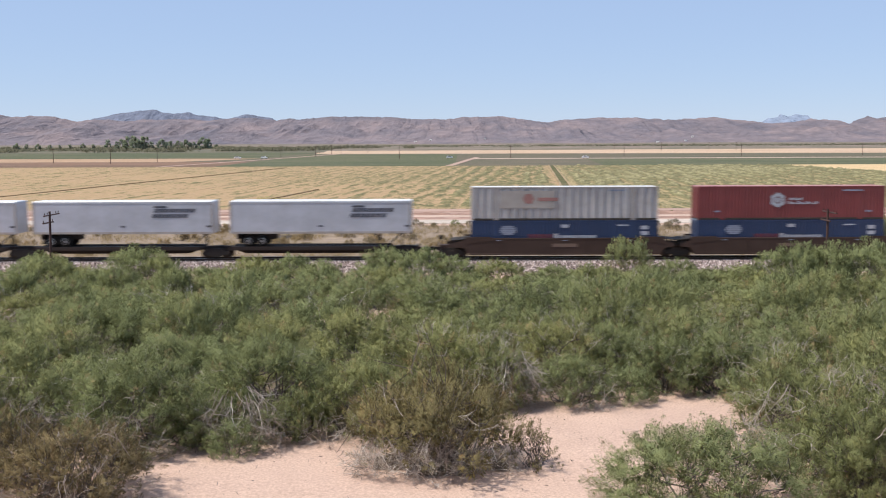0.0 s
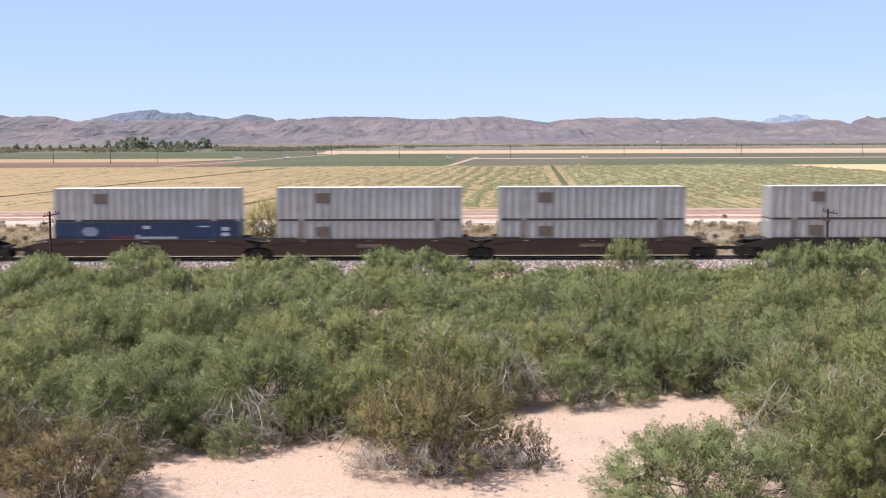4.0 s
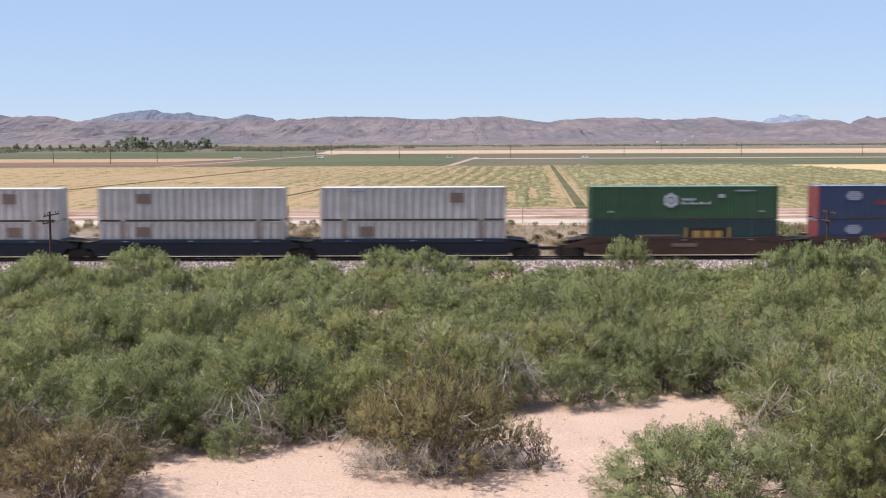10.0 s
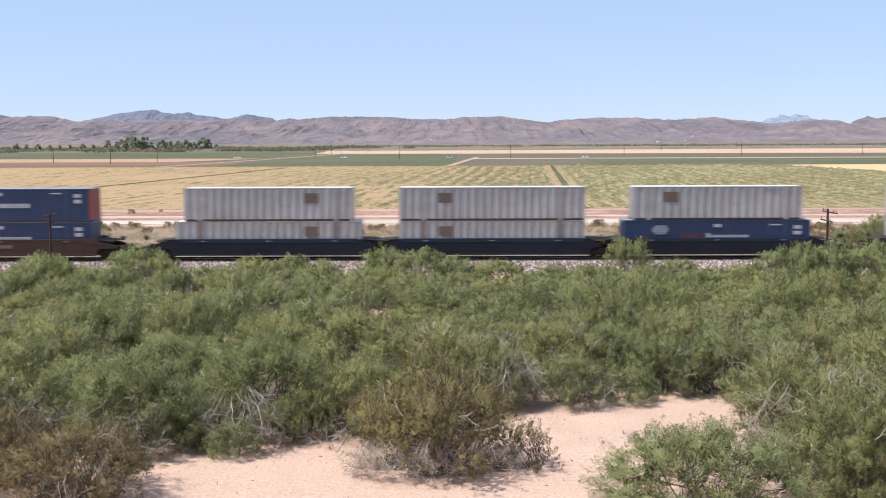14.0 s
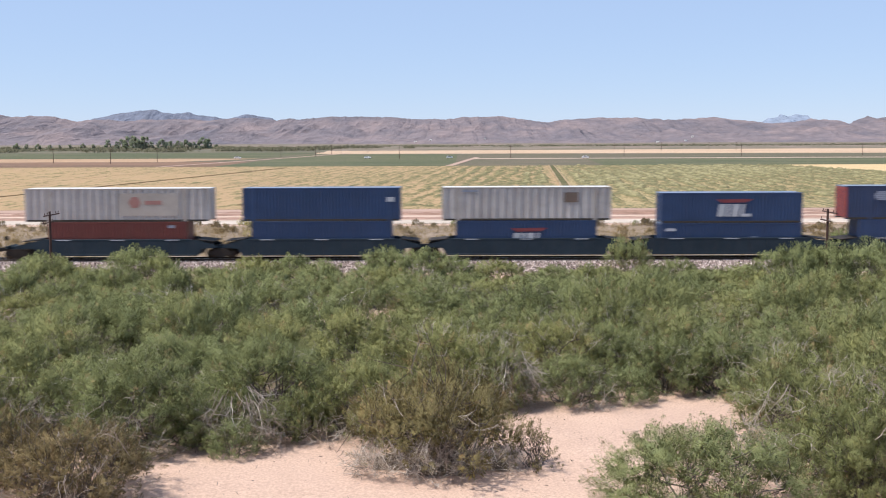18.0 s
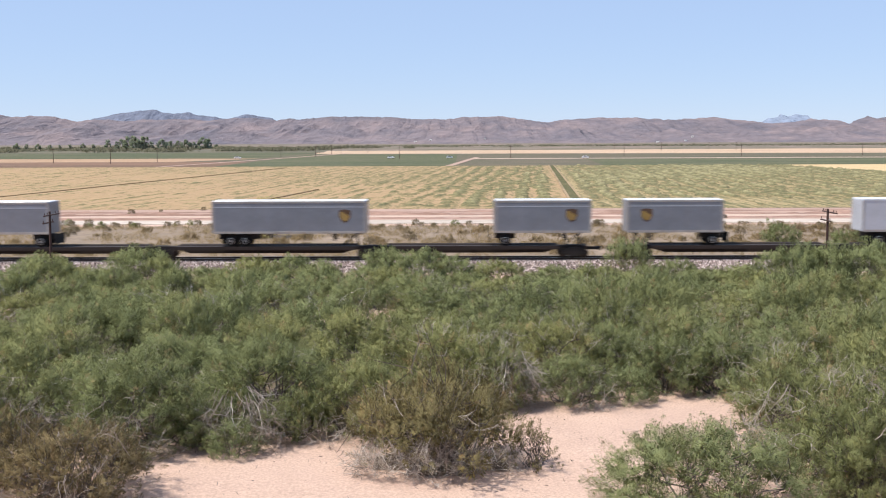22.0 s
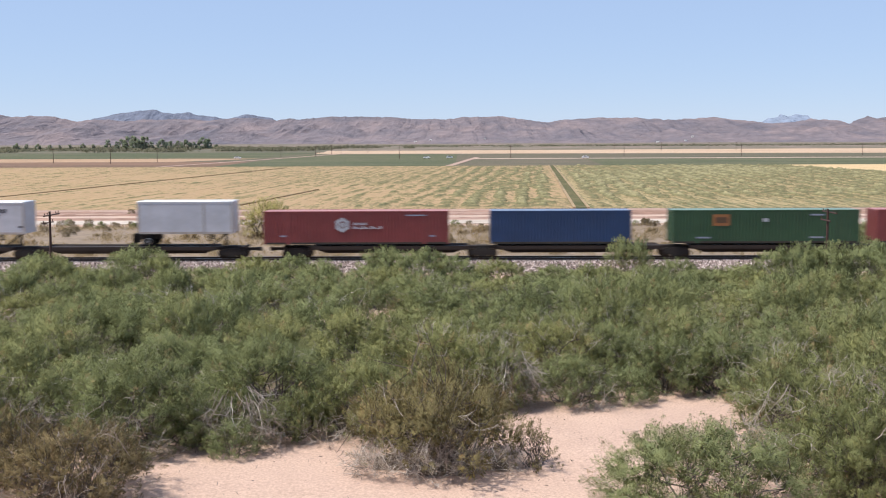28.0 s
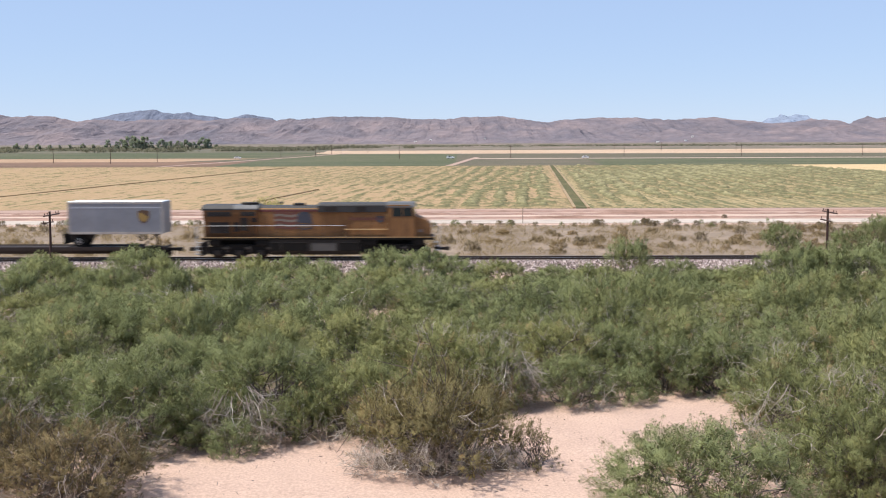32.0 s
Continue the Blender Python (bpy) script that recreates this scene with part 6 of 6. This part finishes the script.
stack(477.15, navy(12.19, [lambda t, h: plate(t, "marking", -h + 0.4, -h + 1.3, 1.95, 2.2, SIGN_WHITE), small_tag(2.0, 1.4, 0.3)], m=BLUE2, label="bright navy-blue corrugated container", CH=LOW),
      navy(12.19, [wedge_lettering(0.2, 1.10)], m=BLUE2, label="bright navy-blue container with large white lettering", CH=LOW), WELL_Z + LOW + 0.03)
stack(495.35, navy(13.72, [wedge_lettering(0.2, 1.55), small_tag(6.0, 2.2, 0.35, 0.2)], m=BLUE2, label="bright navy-blue container with large white lettering"), navy(ends=ORANGE))

SPINE = "dark articulated spine car carrying highway trailers"
spine_car([508.5, 526.4, 545.4, 563.4], SPINE)
spine_car([569.0, 587.3, 605.4, 623.2], SPINE)
spine_car([627.4, 645.6, 664.2, 682.6], SPINE)
spine_car([688.4, 705.0, 722.2, 740.6, 758.2, 774.9], SPINE)
GREY = "grey highway trailer with a golden shield emblem"
for L, s, front in ((8.53, 512.4, -1), (13.72, 538.1, 1), (8.53, 560.65, 1), (8.53, 572.3, -1), (8.53, 619.35, 1), (8.53, 631.45, -1), (8.53, 771.8, 1)):
    rides(trailer(L, GREYTRAILER, front, GREY, [shield(front * (L / 2 - (1.75 if L < 9 else 1.9)))], True, 2 if L > 9 else 1), s, LOADED)
rides(trailer(16.15, WHITETRAILER, 1, "plain pale grey-white highway trailer"), 596.85, LOADED)
rides(trailer(16.15, WHITETRAILER, 1, "white highway trailer with slanted charcoal lettering bars", [express_lettering(4.55)]), 656.1, LOADED)
rides(trailer(8.53, WHITETRAILER, 1, "short white highway trailer with a dark upright seam", [lambda t, h: plate(t, "stripe", 1.6, 1.75, 1.3, 3.95, SILVER_POST, y=-1.303)], False, 1), 678.55, LOADED)
FLAT_Z = 1.30
rides(red(16.15, -1.2), 693.75, FLAT_Z)
rides(navy(12.19, [], m=BLUE2, label="plain navy-blue corrugated container"), 711.95, FLAT_Z)
rides(container(16.15, GREEN, GREEN, "dark green corrugated container with an orange panel", [sign_panel(-4.7, -3.2, 1.55, 2.55, SIGN_ORANGE, "dull orange square panel", SIGN_BROWN), lambda t, h: plate(t, "marking", -0.3, 0.2, 1.9, 2.2, SIGN_WHITE), small_tag(-5.5, 0.5, 0.6), small_tag(4.5, 0.5, 0.6), small_tag(4.5, 2.5, 0.6)]), 730.05, FLAT_Z)
rides(red(16.15, -1.2), 748.05, FLAT_Z)


# ---- the pushing locomotive, its nose towards the rear ----
YELLOW = paint("weathered_yellow_paint", (0.25, 0.125, 0.052), 0.65, 0, (0.04, 0.028, 0.022), 0.98, spec=0.2)
LOCOBLACK = paint("oily_black_underframe", (0.011, 0.010, 0.009), 0.7, 0, (0.03, 0.025, 0.02), 0.5, spec=0.15)
BROWNED = paint("soot_browned_yellow_paint", (0.155, 0.078, 0.036), 0.7, 0, (0.03, 0.022, 0.018), 0.98, spec=0.15)
LOCOGREY = paint("dark_grey_roof_paint", (0.04, 0.037, 0.037), 0.6, 0, (0.03, 0.026, 0.024), 0.7)
GLASS = graph("dark_cab_glass")[0]
GLASS.node_tree.nodes["Principled BSDF"].inputs["Base Color"].default_value = (0.02, 0.025, 0.03, 1)
GLASS.node_tree.nodes["Principled BSDF"].inputs["Roughness"].default_value = 0.08
ROOFGREY = paint("sunlit_grey_roof_paint", (0.11, 0.108, 0.108), 0.5, 0.1, (0.06, 0.05, 0.045), 0.6)
PANELGREY = paint("dusty_grey_tank_panel", (0.10, 0.095, 0.088), 0.7, 0, (0.12, 0.10, 0.08), 0.5, spec=0.12)
TANKGREY = paint("dusty_tank_grey", (0.036, 0.032, 0.028), 0.7, 0, (0.10, 0.08, 0.06), 0.5, spec=0.12)
RAILYELLOW = paint("pale_yellow_rail_paint", (0.42, 0.27, 0.12), 0.5, 0)
FLAGBLUE = paint("faded_flag_blue", (0.05, 0.052, 0.07), 0.5, 0)
FLAGRED = paint("faded_flag_red", (0.15, 0.055, 0.04), 0.6, 0)
FLAGWHITE = paint("faded_flag_white", (0.21, 0.165, 0.135), 0.6, 0)


def locomotive():
    t = thing("locomotive", "weathered yellow and grey diesel freight locomotive", "locomotive")
    part("frame", Solid().soft(-10.3, 10.4, -1.5, 1.5, 1.70, 1.93, 0.03), LOCOBLACK, t)
    part("sill_stripe", Solid().box(-10.25, 10.3, -1.515, -1.50, 1.90, 1.98), RAILYELLOW, t, "pale stripe along the sill")
    part("walkway", Solid().box(-10.2, 10.3, -1.49, 1.49, 1.93, 1.97), BLACK, t)
    hood = part("long_hood", Solid().prism([(-0.98, 1.9), (0.98, 1.9), (0.98, 4.42), (0.72, 4.68), (-0.72, 4.68), (-0.98, 4.42)], -6.4, 3.0, "x"), YELLOW, t)
    rad = part("radiator_cab", Solid().prism([(-1.30, 3.35), (-1.02, 1.9), (1.02, 1.9), (1.30, 3.35), (1.45, 4.0), (1.45, 4.5), (1.15, 4.76), (-1.15, 4.76), (-1.45, 4.5), (-1.45, 4.0)], -10.1, -5.3, "x"), BROWNED, t, "soot-browned yellow radiator housing")
    part("radiator_roof", Solid().prism([(-1.47, 4.36), (-1.47, 4.52), (-1.16, 4.80), (1.16, 4.80), (1.47, 4.52), (1.47, 4.36)], -10.2, -7.4, "x"), LOCOGREY, rad)
    part("radiator_roof", Solid().prism([(-1.47, 4.40), (-1.47, 4.52), (-1.16, 4.80), (1.16, 4.80), (1.47, 4.52), (1.47, 4.40)], -7.4, -5.2, "x"), ROOFGREY, rad, "bare grey roof panel")
    part("hood_roof", Solid().prism([(-1.0, 4.36), (-0.74, 4.71), (0.74, 4.71), (1.0, 4.36)], -5.2, 0.1, "x"), LOCOGREY, hood)
    part("roof_edge", Solid().box(-5.2, 0.1, -1.02, -0.98, 4.20, 4.36), MAROON, hood, "dull red-brown line under the roof edge")
    for x0, x1, z0, z1 in ((-9.8, -7.6, 3.82, 4.22), (-6.75, -5.45, 3.85, 4.22)):
        part("radiator_grille", Solid().prism([(-1.43 - 0.02, z0), (-1.46, z1), (-1.40, z1), (-1.36, z0)], x0, x1, "x"), BLACK, rad, "dark radiator intake grille")
        for k in range(4):
            z = z0 + 0.04 + (z1 - z0 - 0.08) * k / 3
            part("louvre", Solid().box(x0, x1, -1.475, -1.445, z - 0.015, z + 0.015), LOCOGREY, rad)
    for x0, x1, z0, z1 in ((-9.6, -7.8, 2.3, 3.3), (-7.4, -6.95, 2.45, 3.3)):
        part("side_door", Solid().box(x0, x1, -1.29, -1.0, z0, z1), BLACK, rad, "dark engine-room opening")
    for x0, x1, z0, z1 in ((-6.8, -6.15, 2.55, 3.75), (-5.8, -5.32, 3.3, 3.75)):
        part("side_door", Solid().box(x0, x1, -1.38, -1.0, z0, z1), BLACK, rad, "dark engine-room opening")
    for i in range(9):
        x = -4.85 + i * 0.86
        door = part("hood_door", Solid().soft(x - 0.40, x + 0.40, -1.0, -0.975, 2.05, 4.05, 0.008), YELLOW, hood)
        part("latch", Solid().box(x + 0.27, x + 0.33, -1.02, -1.0, 2.9, 3.1), LOCOGREY, door)
    for i in range(7):
        for k in range(4):
            z, x0 = 2.66 + 0.22 * i, -3.85 + 0.52 * k
            a, b = 0.07 * math.sin(k * 1.7), 0.07 * math.sin((k + 1) * 1.7)
            part("flag_stripe", Solid().prism([(x0, z + a), (x0 + 0.52, z + b), (x0 + 0.52, z + 0.2 + b), (x0, z + 0.2 + a)], -1.016, -1.004), FLAGRED if i % 2 == 0 else FLAGWHITE, hood)
    part("flag_field", Solid().prism([(-1.8, 3.25), (-1.1, 3.15), (-0.42, 3.2), (-0.55, 3.9), (-0.85, 4.2), (-1.45, 4.22), (-1.75, 3.9)], -1.02, -1.004), FLAGBLUE, hood, "dark blue field of a faded flag marking")
    for i in range(3):
        part("flag_stripe", Solid().prism([(-1.78, 2.66 + 0.2 * i), (-1.1, 2.58 + 0.2 * i), (-0.4, 2.70 + 0.2 * i), (-0.4, 2.80 + 0.2 * i), (-1.1, 2.68 + 0.2 * i), (-1.78, 2.76 + 0.2 * i)], -1.016, -1.004), FLAGWHITE if i % 2 else FLAGBLUE, hood)
    blower = part("blower_duct", Solid().prism([(-1.30, 4.15), (-1.30, 4.75), (-1.1, 4.92), (1.1, 4.92), (1.30, 4.75), (1.30, 4.15)], 0.1, 6.2, "x"), LOCOGREY, t, "dark grey raised equipment roof")
    for x0, x1 in ((0.7, 1.8), (3.5, 4.4)):
        part("inertial_grille", Solid().soft(x0, x1, -1.34, -1.28, 4.28, 4.66, 0.01), BLACK, blower)
    eq = part("equipment_hood", Solid().soft(3.0, 6.3, -1.18, 1.18, 1.9, 4.17, 0.05), YELLOW, t)
    for x in (3.5, 4.35, 5.2, 5.95):
        part("hood_door", Solid().soft(x - 0.36, x + 0.36, -1.205, -1.17, 2.1, 3.95, 0.01), YELLOW, eq)
    for k in range(9):
        part("lettering", Solid().prism([(2.9 + 0.36 * k, 3.42), (3.16 + 0.36 * k, 3.42), (3.16 + 0.36 * k, 3.68), (2.9 + 0.36 * k, 3.68)], -1.225, -1.21), FLAGRED, eq, "dull red letter-shaped bar")
    part("cab_emblem", Solid().prism([(5.3, 3.35), (5.62, 3.2), (5.95, 3.35), (5.95, 3.8), (5.3, 3.8)], -1.225, -1.21), FLAGBLUE, eq, "faded blue shield emblem")
    cab = part("cab", Solid().prism([(6.3, 1.9), (8.75, 1.9), (8.75, 3.75), (8.55, 4.55), (8.3, 4.8), (6.3, 4.8)], -1.5, 1.5), YELLOW, t)
    part("cab_roof", Solid().prism([(-1.52, 4.58), (-1.5, 4.68), (-1.0, 4.97), (1.0, 4.97), (1.5, 4.68), (1.52, 4.58)], 6.2, 8.7, "x"), ROOFGREY, cab, "sunlit grey cab roof")
    for x0, x1 in ((6.75, 7.55), (7.7, 8.45)):
        part("cab_window", Solid().prism([(x0, 3.78), (x1 + 0.06, 3.78), (x1, 4.55), (x0, 4.55)], -1.52, -1.49), GLASS, cab, "dark tinted cab window")
    for y in (-0.6, 0.6):
        part("windscreen", Solid().prism([(8.77, 3.80), (8.59, 4.50), (8.57, 4.48), (8.75, 3.78)], y - 0.45, y + 0.45), GLASS, cab, "dark windscreen")
    part("cab_door", Solid().soft(6.42, 6.66, -1.525, -1.49, 2.1, 3.85, 0.01), YELLOW, cab)
    nose = part("nose", Solid().prism([(8.75, 1.9), (10.1, 1.9), (10.1, 3.0), (9.85, 3.35), (8.75, 3.85)], -1.15, 1.15), YELLOW, t)
    for y in (-0.2, 0.2):
        part("headlight", Solid().tube([(10.1, y, 2.75), (10.16, y, 2.75)], 0.11, 10), RIM, nose)
    part("front_door", Solid().soft(9.98, 10.12, 0.35, 0.85, 1.95, 2.9, 0.01), YELLOW, nose)
    part("number_board", Solid().box(9.0, 9.4, -1.17, -1.14, 2.35, 2.6), FLAGWHITE, nose, "small pale plate on the nose")
    part("exhaust_stack", Solid().soft(-2.2, -1.2, -0.35, 0.35, 4.62, 4.92, 0.05), BLACK, t)
    part("horn", Solid().tube([(-3.6, 0.1, 4.68), (-3.6, 0.1, 4.92), (-3.25, 0.1, 4.98)], [0.05, 0.05, 0.12], 8), LOCOGREY, t)
    part("radiator_fan", Solid().tube([(-6.1, 0, 4.76), (-6.1, 0, 4.98)], 0.8, 18), BLACK, rad)
    tank = part("fuel_tank", Solid().prism([(-1.45, 1.72), (-1.45, 0.72), (-1.1, 0.36), (1.1, 0.36), (1.45, 0.72), (1.45, 1.72)], -4.2, 3.8, "x"), TANKGREY, t, "dusty dark grey fuel tank")
    for x0, x1 in ((-4.1, -3.3), (-3.1, -0.9), (-0.5, 1.7), (2.0, 3.7)):
        part("tank_panel", Solid().soft(x0, x1, -1.50, -1.44, 0.74, 1.44, 0.02), PANELGREY if -1 < x0 < 1 else LOCOBLACK, tank)
        part("tank_rim", Solid().box(x0, x1, -1.515, -1.44, 1.44, 1.50), TANKGREY, tank)
    for x0, x1 in ((-4.75, -4.15), (3.75, 4.35)):
        part("air_tank", Solid().soft(x0, x1, -1.35, 1.35, 0.55, 1.70, 0.08), LOCOBLACK, t)
    for c in (-7.0, 6.9):
        tr = part("truck", Solid().prism([(c - 2.75, 0.42), (c - 2.75, 1.10), (c - 1.0, 1.30), (c + 1.0, 1.30), (c + 2.75, 1.10), (c + 2.75, 0.42), (c + 1.4, 0.48), (c, 0.34), (c - 1.4, 0.48)], -1.28, -1.10), LOCOBLACK, t, "black three-axle bogie")
        part("side_frame", Solid().prism([(c - 2.75, 0.42), (c - 2.75, 1.10), (c - 1.0, 1.30), (c + 1.0, 1.30), (c + 2.75, 1.10), (c + 2.75, 0.42), (c + 1.4, 0.48), (c, 0.34), (c - 1.4, 0.48)], 1.10, 1.28), LOCOBLACK, tr)
        part("bolster", Solid().soft(c - 2.6, c + 2.6, -0.62, 0.62, 0.42, 1.66, 0.05), LOCOBLACK, tr)
        for dx in (-2.1, 2.1):
            part("sand_box", Solid().soft(c + dx - 0.5, c + dx + 0.5, -1.45, -0.7, 1.22, 1.70, 0.04), LOCOBLACK, tr)
        for dx in (-1.0, 1.0):
            part("coil_spring", Solid().tube([(c + dx, -1.30, 0.62), (c + dx, -1.30, 1.16)], 0.16, 8), TANKGREY, tr)
        for dx in (-1.95, 0, 1.95):
            part("axle_box", Solid().soft(c + dx - 0.28, c + dx + 0.28, -1.36, -1.26, 0.32, 0.80, 0.03), TANKGREY, tr)
            part("brake_cylinder", Solid().tube([(c + dx + 0.55, -1.34, 0.95), (c + dx + 1.15, -1.34, 0.95)], 0.13, 8), BLACK, tr)
            for y in (-0.76, 0.76):
                part("wheel", Solid().wheel(c + dx, y, 0.53, 0.53, 0.14 if y < 0 else -0.14), WHEELSTEEL, tr)
    for e, x in ((-1, -10.3), (1, 10.4)):
        coupler(t, x, e)
        part("pilot", Solid().prism([(-1.45, 1.45), (1.45, 1.45), (1.35, 0.25), (-1.35, 0.25)], min(x, x + e * 0.12), max(x, x + e * 0.12), "x"), BLACK, t)
        for k in range(4):
            part("step", Solid().box(min(x, x + e * 0.55), max(x, x + e * 0.55), -1.5, -0.9, 0.42 + 0.34 * k, 0.46 + 0.34 * k), RIM, t)
        for y in (-1.42, -0.9):
            part("step_stile", Solid().tube([(x + e * 0.5, y, 0.4), (x + e * 0.5, y, 2.9)], 0.03, 5), SIGN_WHITE, t)
        part("end_rail", Solid().tube([(x + e * 0.1, -1.4, 2.9), (x + e * 0.1, 1.4, 2.9)], 0.025, 5), SIGN_WHITE, t)
    for x0, x1 in ((-10.2, -8.0), (-8.0, -5.8), (-5.8, -3.6), (-3.6, -1.4), (-1.4, 0.6), (0.6, 2.5)):
        part("handrail", Solid().tube([(x0, -1.46, 2.98), (x1, -1.46, 2.98)], 0.028, 5), RIM, t)
        part("stanchion", Solid().tube([(x1, -1.46, 1.9), (x1, -1.46, 2.98)], 0.022, 5), LOCOGREY, t)
    part("cab_rail", Solid().tube([(2.5, -1.5, 1.95), (2.5, -1.5, 2.64), (6.22, -1.5, 2.64), (6.22, -1.54, 4.0)], 0.055, 6), RAILYELLOW, t, "bright yellow handrail by the cab steps")
    return t


rides(locomotive(), 789.75, 0.0)

# a white car crawls along the far farm road; three more stand still
VAN = paint("white_vehicle_paint", (0.75, 0.75, 0.75), 0.35, 0, (0.5, 0.45, 0.4), 0.2)


def far_car(label, at):
    t = thing("car", label, "car", "far vehicles", at)
    part("body", Solid().prism([(-1.95, 0.35), (1.95, 0.35), (2.0, 0.8), (1.25, 0.92), (0.75, 1.38), (-1.1, 1.40), (-1.75, 0.95), (-2.0, 0.85)], -0.85, 0.85), VAN, t)
    part("side_window", Solid().prism([(-1.2, 0.95), (0.85, 0.95), (0.65, 1.3), (-1.0, 1.3)], -0.865, -0.84), GLASS, t)
    for x in (-1.25, 1.25):
        for y in (-0.75, 0.75):
            part("wheel", Solid().wheel(x, y, 0.32, 0.32, 0.2 if y < 0 else -0.2, 12), RUBBER, t)
    return t


far_car("white car parked on a far farm track", pose(-133, 552, GZ + 0.06))
far_car("white car parked on a far farm track", pose(-4.5, 545, GZ + 0.06))
far_car("white car parked on a far farm track", pose(74.4, 528.5, GZ + 0.08))
roamer = far_car("white car driving along a far farm road", pose(-117, 553, GZ + 0.06))


def travelled(t):
    """Metres that the train has gone by t seconds: it slows very slightly."""
    return 25.244 * t - 0.00336 * t * t - 0.000065 * t ** 3


def motions():
    times = [0, 4, 8, 12, 16, 20, 24, 28, 32]
    for ob, s, z, turn in MOVING:
        walk(ob, [(t, pose(s - travelled(t), 0, z, 0, 0, turn)) for t in times])
    walk(roamer, [(t, pose(-117.0 + 3.54 * t, 553 - 0.72 * t, GZ + 0.06, 0, 0, -11.5)) for t in (0, 16, 32)])


motions()
